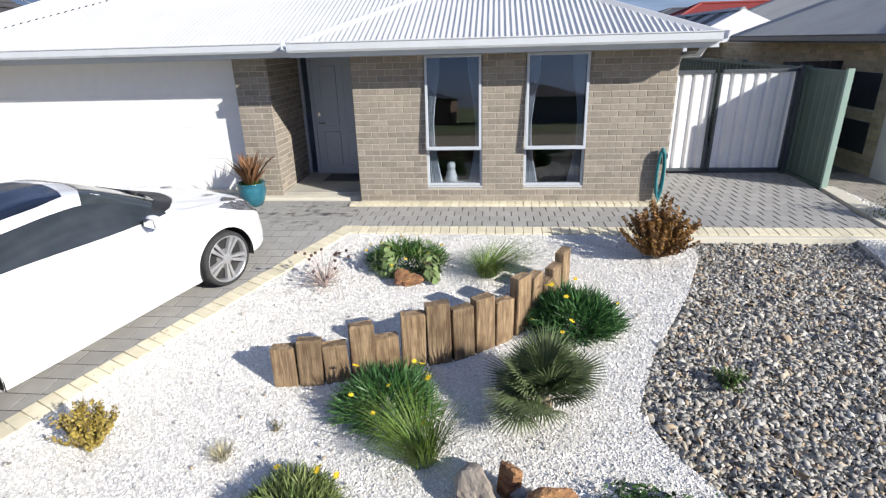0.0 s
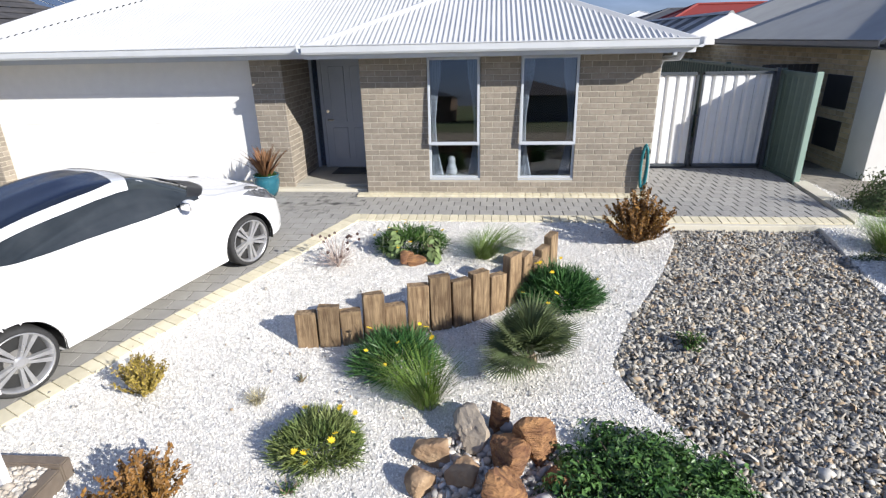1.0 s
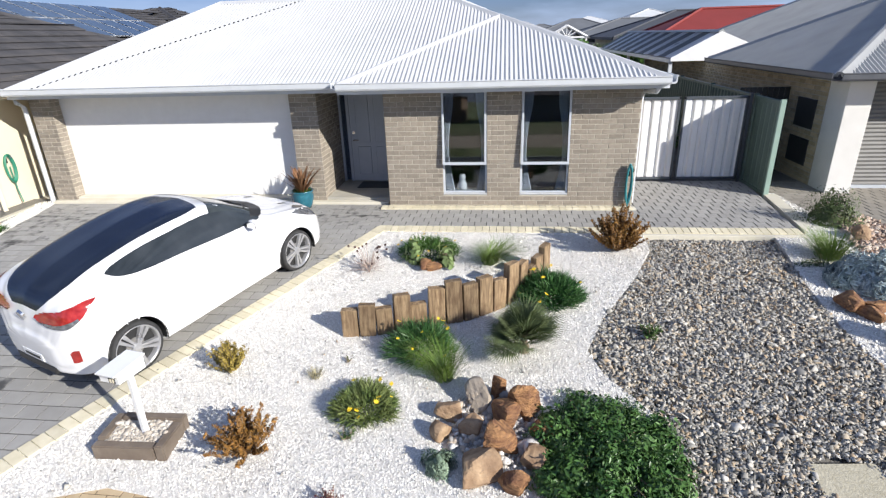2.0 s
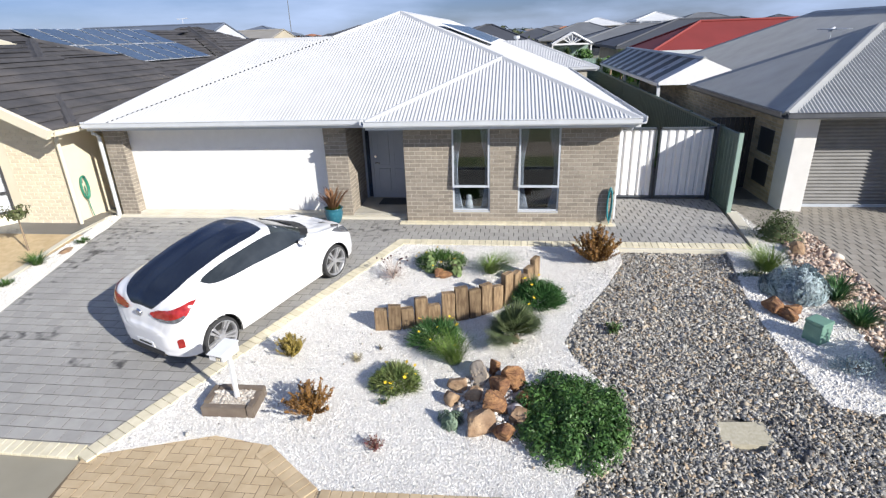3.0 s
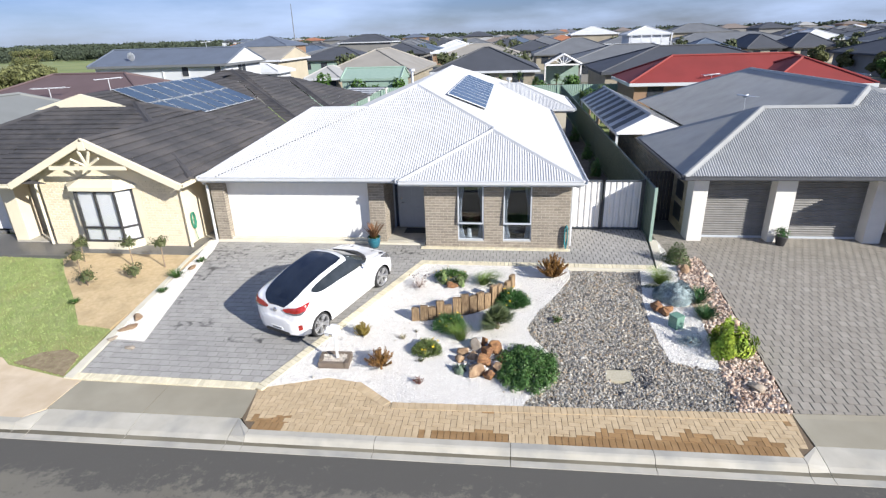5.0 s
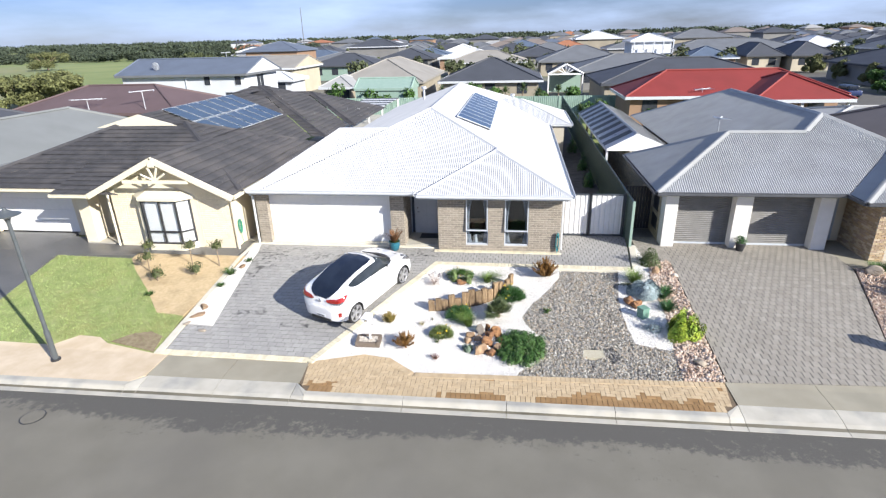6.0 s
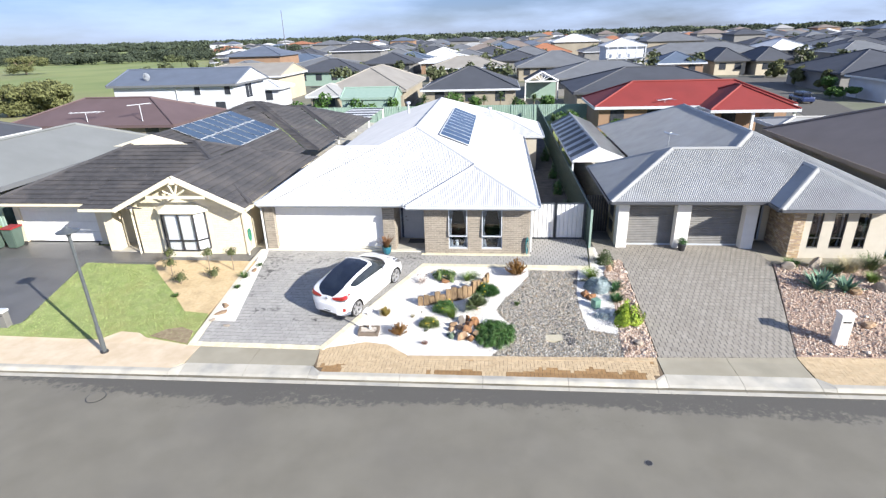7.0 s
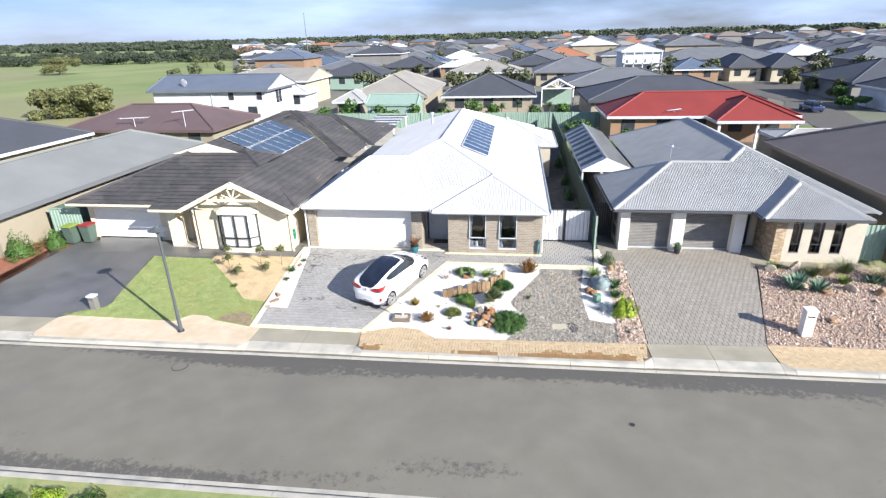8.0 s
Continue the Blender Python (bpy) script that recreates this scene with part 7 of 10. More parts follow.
CUSHION = leaf_mat("cushion_leaf", (0.13, 0.19, 0.13), (0.22, 0.29, 0.2))
CROWN_OLIVE = leaf_mat("young_crown_leaf", (0.055, 0.075, 0.028), (0.12, 0.13, 0.05))
GLOSSY = leaf_mat("glossy_leaf", (0.03, 0.085, 0.02), (0.095, 0.18, 0.05), rough=0.38)
PALE_LEAF = leaf_mat("pale_broad_leaf", (0.13, 0.19, 0.07), (0.23, 0.29, 0.12))
LIME = leaf_mat("lime_leaf", (0.13, 0.24, 0.025), (0.36, 0.43, 0.05))
SILVER = leaf_mat("silver_leaf", (0.26, 0.34, 0.35), (0.4, 0.47, 0.48))
RED_LEAF = leaf_mat("dark_red_leaf", (0.14, 0.03, 0.03), (0.2, 0.06, 0.05))
DRY = leaf_mat("dry_stem", (0.34, 0.26, 0.22), (0.5, 0.41, 0.36))
STRAW = leaf_mat("straw_blade", (0.35, 0.31, 0.18), (0.45, 0.4, 0.25))
BLUE_LEAF = leaf_mat("agave_leaf", (0.09, 0.17, 0.11), (0.14, 0.24, 0.16))
YELLOW = surf("yellow_petal", (0.75, 0.5, 0.01), (0.8, 0.6, 0.03), rough=0.6, bump=0)
SEED_HEAD = surf("dark_seed_head", (0.06, 0.035, 0.03), (0.1, 0.06, 0.05), rough=0.9, bump=0.2)
BARK = surf("bark", (0.2, 0.15, 0.1), (0.3, 0.23, 0.16), scale=12, rough=0.95, bump=0.6, bscale=40)


def blade_mesh(n, spread, length, width, splay, arch, seed, levels=4, flat=0.0, jitter=0.35, up=0.0):
    """n blades that rise from a patch and arch outward."""
    r = np.random.RandomState(seed)
    az = r.uniform(0, 2 * np.pi, n)
    rad = spread * np.sqrt(r.uniform(0, 1, n))
    base = np.stack([rad * np.cos(az), rad * np.sin(az), np.full(n, 0.0) + up], 1)
    out = az + r.normal(0, jitter, n)
    tilt = splay * (0.25 + 0.75 * rad / max(spread, 1e-6)) * r.uniform(0.6, 1.3, n)
    ln = length * r.uniform(0.65, 1.15, n)
    w = width * r.uniform(0.7, 1.2, n)
    o = np.stack([np.cos(out), np.sin(out), np.zeros(n)], 1)
    s = np.stack([-np.sin(out), np.cos(out), np.zeros(n)], 1)
    V, F = [], []
    pos = base.copy()
    ang = tilt.copy()
    per = 2 * levels - 1
    pts = np.zeros((n, per, 3))
    for k in range(levels):
        f = k / (levels - 1)
        ww = w * (1 - f) ** 0.7 * (0.6 + 0.8 * f if f < 0.5 else 1.0)
        if k < levels - 1:
            pts[:, 2 * k] = pos - s * ww[:, None] / 2
            pts[:, 2 * k + 1] = pos + s * ww[:, None] / 2
        else:
            pts[:, 2 * k] = pos
        d = o * np.sin(ang)[:, None] + np.array([0, 0, 1.0]) * np.cos(ang)[:, None]
        pos = pos + d * (ln / (levels - 1))[:, None]
        ang = ang + arch / (levels - 1)
    tri = []
    for k in range(levels - 2):
        a = 2 * k
        tri += [(a, a + 1, a + 3), (a, a + 3, a + 2)]
    a = 2 * (levels - 2)
    tri += [(a, a + 1, a + 2)]
    F = (np.arange(n)[:, None, None] * per + np.array(tri)[None]).reshape(-1, 3)
    return pts.reshape(-1, 3), F


def leaf_mesh(centres, outward, size, seed, ratio=0.5, droop=0.0):
    """A folded leaf of four corners at each centre, facing roughly outward."""
    r = np.random.RandomState(seed)
    n = len(centres)
    nr_ = outward + r.normal(0, 0.6, (n, 3))
    nr_ /= np.linalg.norm(nr_, axis=1)[:, None]
    t = np.cross(nr_, r.normal(0, 1, (n, 3)))
    t /= np.linalg.norm(t, axis=1)[:, None] + 1e-9
    b = np.cross(nr_, t)
    s = (size * r.uniform(0.6, 1.3, n))[:, None]
    fold = nr_ * s * 0.15
    P = np.stack([centres - t * s, centres + b * s * ratio + fold, centres + t * s, centres - b * s * ratio + fold], 1)
    F = (np.arange(n)[:, None, None] * 4 + np.array([(0, 1, 2), (0, 2, 3)])[None]).reshape(-1, 3)
    return P.reshape(-1, 3), F


def dome(n, rx, ry, h, seed, fill=0.35, lump=0.18, low=0.0):
    """Leaf places in an uneven dome: mostly near its skin."""
    r = np.random.RandomState(seed)
    d = r.normal(0, 1, (n, 3))
    d[:, 2] = np.abs(d[:, 2]) + low
    d /= np.linalg.norm(d, axis=1)[:, None]
    ph = r.uniform(0, 6.28, 6)
    wob = 1 + lump * (np.sin(3 * np.arctan2(d[:, 1], d[:, 0]) + ph[0]) + np.sin(5 * np.arctan2(d[:, 1], d[:, 0]) + ph[1]) * 0.6 + np.sin(9 * d[:, 2] + ph[2]) * 0.5)
    rad = (1 - fill * r.uniform(0, 1, n) ** 1.5) * wob
    P = d * rad[:, None] * np.array([rx, ry, h])
    return P, d


def stand(name, label, category, x, y, group="plants of the front garden", z=None):
    return thing(name, label, category, group, at=(x, y, ground_z(y) if z is None else z))


flower_me = None


def flowers(parent, spots, size=0.027):
    global flower_me
    if flower_me is None:
        bm = bmesh.new()
        c = bm.verts.new((0, 0, 0.15))
        ring = [bm.verts.new((math.cos(a) * (1 if k % 2 else 0.55), math.sin(a) * (1 if k % 2 else 0.55), 0.3 if k % 2 else 0.1)) for k, a in enumerate(2 * math.pi * i / 16 for i in range(16))]
        for i in range(16):
            bm.faces.new((c, ring[i], ring[(i + 1) % 16]))
        flower_me = bpy.data.meshes.new("flower")
        bm.to_mesh(flower_me)
        bm.free()
        flower_me.materials.append(YELLOW)
    rng = random.Random(len(spots) * 7)
    for p in spots:
        ob = new("flower", flower_me)
        ob.parent = parent
        s = size * rng.uniform(0.7, 1.2)
        ob.matrix_local = Matrix.Translation(p) @ Euler((rng.uniform(-0.6, 0.6), rng.uniform(-0.6, 0.6), rng.uniform(0, 6))).to_matrix().to_4x4() @ Matrix.Diagonal((s, s, s, 1))


def gazania(x, y, rx, ry, h, seed, mat_=DEEP_GREEN, blooms=10, n=900):
    g = stand("gazania", "low mound of dark strappy leaves with yellow daisies", "flowering plant", x, y)
    P, d = dome(n, rx * 0.85, ry * 0.85, h * 0.72, seed, fill=0.5, lump=0.08)
    V, F = blade_mesh(n, 0.001, h * 0.42, 0.014, 0.3, 0.6, seed, levels=3)
    V = V.reshape(n, -1, 3)
    r = np.random.RandomState(seed + 1)
    # blades point outward from the mound
    for i in range(n):
        o = d[i] + r.normal(0, 0.35, 3)
        o[2] = abs(o[2]) + 0.15
        q = Vector(o).to_track_quat("Z", "Y").to_matrix()
        V[i] = V[i] @ np.array(q).T + P[i]
    raw("foliage", V.reshape(-1, 3), F, mat_, g)
    spots = []
    for k in range(blooms):
        a, e = r.uniform(0, 6.28), r.uniform(0.2, 1.2)
        spots.append((rx * 1.02 * math.cos(a) * math.cos(e), ry * 1.02 * math.sin(a) * math.cos(e), h * 1.02 * math.sin(e) + 0.03))
    flowers(g, spots)
    return g


def grass_tuft(x, y, spread, length, n, seed, material, label, splay=0.5, arch=0.9, lean=(0, 0), width=0.006, name="grass_tuft"):
    g = stand(name, label, "ornamental grass", x, y)
    V, F = blade_mesh(n, spread, length, width, splay, arch, seed, levels=5)
    V[:, 0] += lean[0] * (V[:, 2] / length) ** 2 * length
    V[:, 1] += lean[1] * (V[:, 2] / length) ** 2 * length
    raw("foliage", V, F, material, g)
    V, F = blade_mesh(max(12, n // 9), spread * 0.9, length * 0.4, width, splay, arch, seed + 500, levels=3)
    raw("dry_tuft", V, F, STRAW, g)
    return g


def fan_palm(x, y, seed):
    g = stand("fan_palm", "young fan palm with stiff grey-green leaf fans", "palm", x, y)
    rng = random.Random(seed)
    for k in range(60):
        V, F = [], []
        az, el = rng.uniform(0, 2 * math.pi), math.radians(rng.choice([8, 18, 28, 36, 44, 50, 56, 63, 72, 82]) + rng.uniform(-6, 6))
        d = Vector((math.cos(az) * math.cos(el), math.sin(az) * math.cos(el), math.sin(el)))
        stem = rng.uniform(0.05, 0.27)
        c = Vector((0, 0, 0.12)) + d * stem
        side = d.cross(Vector((0, 0, 1))).normalized()
        upv = side.cross(d)
        L = rng.uniform(0.28, 0.42)
        for j in range(23):
            a = math.radians(-72 + 144 * j / 22)
            e = (d * math.cos(a) + side * math.sin(a) + upv * 0.12 * abs(math.sin(a))).normalized()
            w = e.cross(upv).normalized() * 0.0076
            ln = L * (1 - 0.25 * abs(math.sin(a)))
            n0 = len(V)
            m = c + e * ln * 0.5 + upv * 0.01
            V += [tuple(c), tuple(m - w), tuple(m + w), tuple(c + e * ln - Vector((0, 0, 0.03)))]
            F += [(n0, n0 + 1, n0 + 2), (n0 + 1, n0 + 3, n0 + 2)]
        n0 = len(V)
        b = Vector((0, 0, 0.05))
        w = side * 0.006
        V += [tuple(b - w), tuple(b + w), tuple(c)]
        F.append((n0, n0 + 1, n0 + 2))
        raw("leaf_fan", V, F, PALM_GREEN, g)
    part("trunk", tube(bmesh.new(), [(0, 0, -0.02), (0, 0, 0.08), (0, 0, 0.16)], [0.05, 0.06, 0.03], 8), BARK, g)
    return g


def shrub(x, y, rx, ry, h, n, size, material, label, seed, fill=0.5, lump=0.2, ratio=0.5, stems=9, group="plants of the front garden", name="shrub", z=None, base=0.0):
    g = stand(name, label, "shrub", x, y, group, z)
    P, d = dome(n, rx, ry, h, seed, fill, lump, low=base)
    V, F = leaf_mesh(P, d, size, seed, ratio)
    V[:, 2] = np.maximum(V[:, 2], 0.004)
    raw("foliage", V, F, material, g)
    rng = random.Random(seed)
    bm = bmesh.new()
    for k in range(stems):
        a, e = rng.uniform(0, 6.28), rng.uniform(0.5, 1.3)
        tip = (rx * 0.75 * math.cos(a) * math.cos(e), ry * 0.75 * math.sin(a) * math.cos(e), h * 0.8 * math.sin(e))
        tube(bm, [(0, 0, 0), (tip[0] * 0.4, tip[1] * 0.4, tip[2] * 0.55), tip], [0.012, 0.008, 0.003], 5)
    part("branch_frame", bm, BARK, g)
    return g


def spreading_shrub(x, y, rx, ry, label, seed):
    """A wide low shrub: many overlapping tufts of glossy leaves with a ragged rim."""
    g = stand("shrub", label, "shrub", x, y)
    rng = random.Random(seed)
    V, F, base = [], [], 0
    bm = bmesh.new()
    for k in range(64):
        a, t = k * 2.4 + rng.uniform(-0.2, 0.2), ((k + 0.5) / 64) ** 0.5 * rng.uniform(0.94, 1.06)
        c = (rx * t * math.cos(a), ry * t * math.sin(a))
        h = (0.15 + 0.17 * (1 - t * t)) * rng.uniform(0.8, 1.2)
        P, d = dome(330, rng.uniform(0.13, 0.18), rng.uniform(0.13, 0.18), h, seed + k, fill=0.7, lump=0.15)
        d = d + np.array([0, 0, 0.4])
        v, f = leaf_mesh(P + np.array([c[0], c[1], 0.0]), d / np.linalg.norm(d, axis=1)[:, None], rng.uniform(0.02, 0.032), seed + k, 0.38)
        v[:, 2] = np.maximum(v[:, 2], 0.004)
        V.append(v)
        F.append(f + base)
        base += len(v)
        if k % 4 == 0:
            tube(bm, [(0, 0, 0), (c[0] * 0.5, c[1] * 0.5, 0.09), (c[0], c[1], h * 0.7)], [0.012, 0.009, 0.004], 5)
    raw("foliage", np.concatenate(V), np.concatenate(F), GLOSSY, g)
    part("branch_frame", bm, BARK, g)
    return g


def twig_shrub(x, y, r, h, seed, material, label, stems=34, leaves=46, size=0.022, name="shrub"):
    """An upright shrub: many rods set closely with small leaves."""
    g = stand(name, label, "shrub", x, y)
    rng = random.Random(seed)
    bm = bmesh.new()
    C, O = [], []
    for k in range(stems):
        a, t = rng.uniform(0, 6.28), rng.uniform(0.05, 0.95)
        tip = Vector((r * t * math.cos(a), r * t * math.sin(a), h * rng.uniform(0.55, 1.0) * (1.1 - 0.45 * t)))
        mid = Vector((tip.x * 0.55, tip.y * 0.55, tip.z * 0.45))
        tube(bm, [(0, 0, 0), mid, tip], [0.007, 0.005, 0.002], 4)
        for j in range(leaves):
            f = 0.2 + 0.8 * j / leaves
            p = mid * (f / 0.5) if f < 0.5 else mid + (tip - mid) * ((f - 0.5) / 0.5)
            o = Vector((rng.gauss(0, 1), rng.gauss(0, 1), rng.gauss(0.4, 0.8))).normalized()
            C.append(p + o * 0.018)
            O.append(o)
    V, F = leaf_mesh(np.array(C), np.array(O), size, seed, 0.45)
    raw("foliage", V, F, material, g)
    part("stem_frame", bm, BARK, g)
    return g


gazania(-3.42, -2.15, 0.52, 0.38, 0.3, 1, GREEN, blooms=14, n=1900)
gazania(-1.7, -3.36, 0.43, 0.4, 0.41, 2, blooms=10, n=3600)
gazania(-3.2, -4.5, 0.41, 0.38, 0.37, 3, blooms=9, n=2300)
gazania(-3.62, -5.45, 0.36, 0.33, 0.26, 4, SAGE, blooms=12, n=3000)
grass_tuft(-2.5, -2.4, 0.1, 0.55, 600, 5, GRASS_GREEN, "green weeping grass beside the posts", splay=0.7, arch=1.3, lean=(1.3, -0.35))
grass_tuft(-2.9, -4.95, 0.1, 0.48, 520, 6, GRASS_GREEN, "bright green weeping grass in white stones", splay=0.55, arch=1.0, lean=(-0.35, 0.2))
fan_palm(-2.06, -4.46, 7)
for x, y, k in ((-3.58, -2.42, 40), (-3.12, -2.5, 41)):
    shrub(x, y, 0.15, 0.12, 0.34, 110, 0.06, PALE_LEAF, "pale green broad-leaved plant beside the mound", k, fill=0.8, ratio=0.55, stems=6)
twig_shrub(-0.6, -1.95, 0.5, 0.72, 8, BRONZE, "bronze-leaved upright shrub by the path", stems=90, leaves=80, size=0.026)
twig_shrub(-4.56, -6.06, 0.4, 0.46, 9, BRONZE, "rusty bronze shrub near the verge", stems=56, leaves=60)
twig_shrub(-5.24, -4.98, 0.24, 0.4, 10, GOLD, "small golden shrub beside the driveway edge", stems=70, leaves=80, size=0.015)
spreading_shrub(-1.4, -5.92, 0.62, 0.78, "wide glossy green shrub beside the boulders", 11)
shrub(-2.82, -6.1, 0.15, 0.14, 0.16, 2600, 0.014, CUSHION, "small grey-green cushion plant", 12, stems=4)
twig_shrub(-3.63, -6.55, 0.17, 0.19, 13, RED_LEAF, "tiny dark red shrub in white stones", stems=20, leaves=20, size=0.012)
twig_shrub(-3.72, -5.84, 0.12, 0.1, 14, GREEN, "tiny green seedling in white stones", stems=12, leaves=12, size=0.012)
grass_tuft(-4.26, -5.02, 0.05, 0.14, 120, 15, STRAW, "small dry grass tuft in white stones")
twig_shrub(-3.98, -4.75, 0.07, 0.1, 24, OLIVE, "thin grey seedling in white stones", stems=8, leaves=8, size=0.009)
twig_shrub(-0.64, -4.12, 0.2, 0.17, 16, GREEN, "small green plant among grey stones", stems=22, leaves=22, size=0.016)
# dry flower heads
g = stand("seed_head_plant", "dried plant with dark round seed heads", "dried plant", -4.22, -2.72)
rng = random.Random(17)
bm = bmesh.new()
heads = []
for k in range(15):
    a, t, h = rng.uniform(0, 6.28), rng.uniform(0.12, 0.3), rng.uniform(0.22, 0.42)
    tip = (t * math.cos(a), t * math.sin(a) * 0.8, h)
    tube(bm, [(0, 0, 0), (tip[0] * 0.25, tip[1] * 0.25, h * 0.35), (tip[0] * 0.6, tip[1] * 0.6, h * 0.85), (tip[0] * 0.85, tip[1] * 0.85, h), tip], [0.006, 0.005, 0.004, 0.003, 0.003], 4)
    heads.append(tip)
# a low tangle of fine dry twigs under the heads
for k in range(90):
    a, t, h = rng.uniform(0, 6.28), rng.uniform(0.06, 0.28), rng.uniform(0.05, 0.22)
    p = Vector((t * math.cos(a), t * math.sin(a) * 0.8, h))
    q = p + Vector((rng.gauss(0, 0.05), rng.gauss(0, 0.05), rng.gauss(0.01, 0.03)))
    tube(bm, [p * 0.35 + Vector((0, 0, 0.03)), p, q], [0.003, 0.0025, 0.0015], 3)
part("stem_frame", bm, DRY, g)
for h in heads:
    bm = bmesh.new()
    bmesh.ops.create_icosphere(bm, subdivisions=1, radius=0.02)
    part("seed_head", bm, SEED_HEAD, g).location = h
# right-hand strip
shrub(2.95, -0.75, 0.42, 0.4, 0.48, 3000, 0.022, OLIVE, "rounded olive-green shrub beside the fence end", 20)
grass_tuft(2.28, -2.1, 0.16, 0.5, 800, 21, GRASS_GREEN, "green grass clump in white stones", splay=0.6, arch=0.8, lean=(-0.2, 0.1))
shrub(2.42, -2.85, 0.52, 0.44, 0.4, 5200, 0.05, SILVER, "silver-blue mounded shrub between white stones", 22, ratio=0.22, lump=0.1)
for i, (x, y) in enumerate(((2.88, -3.75), (2.98, -3.62), (2.92, -3.05), (3.12, -2.75))):
    grass_tuft(x, y, 0.08, 0.32, 160, 30 + i, DEEP_GREEN, "dark spiky rosette plant in brown stones", splay=0.9, arch=0.5, width=0.02, name="rosette_plant")
shrub(3.02, -4.98, 0.47, 0.44, 0.58, 3400, 0.045, LIME, "lime-green leafy bush at the driveway edge", 23, lump=0.25)
shrub(2.26, -4.76, 0.34, 0.2, 0.2, 1300, 0.014, SILVER, "low grey shrub beside the green box", 25, stems=4)
shrub(2.0, -2.3, 0.3, 0.12, 0.06, 500, 0.014, OLIVE, "flat trailing plant at the paving edge", 26, stems=4)
# pot with red cordyline by the garage
pot = thing("plant_pot", "round teal glazed pot with a bronze cordyline", "plant pot", at=(-6.12, -0.1, 0.0))
pot.scale = (0.87, 0.87, 0.9)
prof = [(0.0, 0.0), (0.15, 0.0), (0.2, 0.1), (0.235, 0.22), (0.24, 0.3), (0.225, 0.36), (0.245, 0.38), (0.25, 0.4), (0.225, 0.4), (0.21, 0.34), (0.0, 0.34)]
bm = bmesh.new()
n = 32
rr = [[bm.verts.new((r * math.cos(a), r * math.sin(a), z)) for r, z in prof[1:-1]] for a in (2 * math.pi * k / n for k in range(n))]
for k in range(n):
    for i in range(len(prof) - 3):
        bm.faces.new((rr[k][i], rr[k][i + 1], rr[(k + 1) % n][i + 1], rr[(k + 1) % n][i]))
bm.faces.new([r[0] for r in rr][::-1])
part("pot", bm, TEAL_GLAZE, pot, smooth=True)
part("soil", tube(bmesh.new(), [(0, 0, 0.3), (0, 0, 0.345)], 0.212, 24), SOIL, pot)
V, F = blade_mesh(90, 0.07, 0.62, 0.075, 0.6, 0.6, 41, levels=5, up=0.34)
raw("leaves", V, F, leaf_mat("cordyline_leaf", (0.15, 0.07, 0.035), (0.26, 0.14, 0.07)), pot)
V, F = blade_mesh(260, 0.16, 0.13, 0.02, 0.8, 0.6, 42, levels=3, up=0.34)
raw("underplanting", V, F, GREEN, pot)
# the neighbour's pot by the roller door
p2 = thing("plant_pot", "small dark pot with a green shrub by the garage pier", "plant pot", at=(6.45, 0.7, 0.0))
part("pot", tube(bmesh.new(), [(0, 0, 0), (0, 0, 0.28), (0, 0, 0.3)], [0.12, 0.18, 0.16], 20), DARK_FRAME, p2)
P, d = dome(500, 0.2, 0.2, 0.25, 43)
V, F = leaf_mesh(P + np.array([0, 0, 0.32]), d, 0.025, 43)
raw("foliage", V, F, DEEP_GREEN, p2)


def standard_tree(x, y, h, seed):
    t = stand("young_tree", "young standard tree with a small round crown", "tree", x, y, "young trees in the mulch bed")
    part("trunk", tube(bmesh.new(), [(0, 0, 0), (0.01, 0.0, h * 0.5), (0.0, 0.01, h * 0.85)], [0.022, 0.017, 0.012], 7), BARK, t)
    r = np.random.RandomState(seed)
    P, d = dome(520, 0.25, 0.25, 0.24, seed, fill=0.8, lump=0.35)
    P[:, 2] -= 0.1
    V, F = leaf_mesh(P + np.array([0, 0, h * 0.85]), d, 0.036, seed)
    raw("crown", V, F, CROWN_OLIVE, t)
    bm = bmesh.new()
    for k in range(6):
        a = k * 1.05
        tube(bm, [(0, 0, h * 0.75), (0.16 * math.cos(a), 0.16 * math.sin(a), h * 0.95)], [0.008, 0.003], 4)
    part("branch_frame", bm, BARK, t)


for i, (x, y, h) in enumerate(((-14.6, -2.5, 0.75), (-13.3, -1.9, 0.95), (-12.25, -1.9, 1.0), (-12.75, -2.6, 0.35), (-13.9, -3.1, 0.4), (-15.1, -1.7, 0.8))):
    standard_tree(x, y, h, 50 + i)
for i, (x, y) in enumerate(((-11.5, -2.5), (-11.45, -3.3), (-11.3, -1.5), (-13.6, -4.0))):
    grass_tuft(x, y, 0.08, 0.34 if i < 1 else 0.16, 190, 60 + i, GREEN, "small green strappy plant beside the driveway", splay=0.9, arch=0.7, width=0.014)
# low bushes on the verge across the street
for i, (x, y, r_, mt, lab) in enumerate(((-12.6, -15.5, 0.4, LIME, "yellow-green low bush on the grass verge"), (-13.5, -15.75, 0.45, GREEN, "green low bush on the grass verge"), (-11.4, -15.55, 0.5, GREEN, "green low bush on the grass verge"))):
    shrub(x, y, r_, r_ * 0.7, 0.3, 1300, 0.03, mt, lab, 140 + i, group="bushes of the verge", z=-0.5)
# the shaded yard behind the gate
for i, (x, y, r_, h) in enumerate(((2.2, 5.6, 0.3, 0.7), (0.5, 8.2, 0.35, 0.6), (2.15, 9.4, 0.35, 0.9), (2.2, 13.0, 0.3, 0.8), (0.6, 14.5, 0.4, 0.7), (2.1, 18.0, 0.4, 1.0))):
    shrub(x, y, r_, r_, h, 700, 0.05, DEEP_GREEN, "dark leafy shrub in the shaded side yard", 120 + i, group="shrubs of the side yard", z=-0.03)
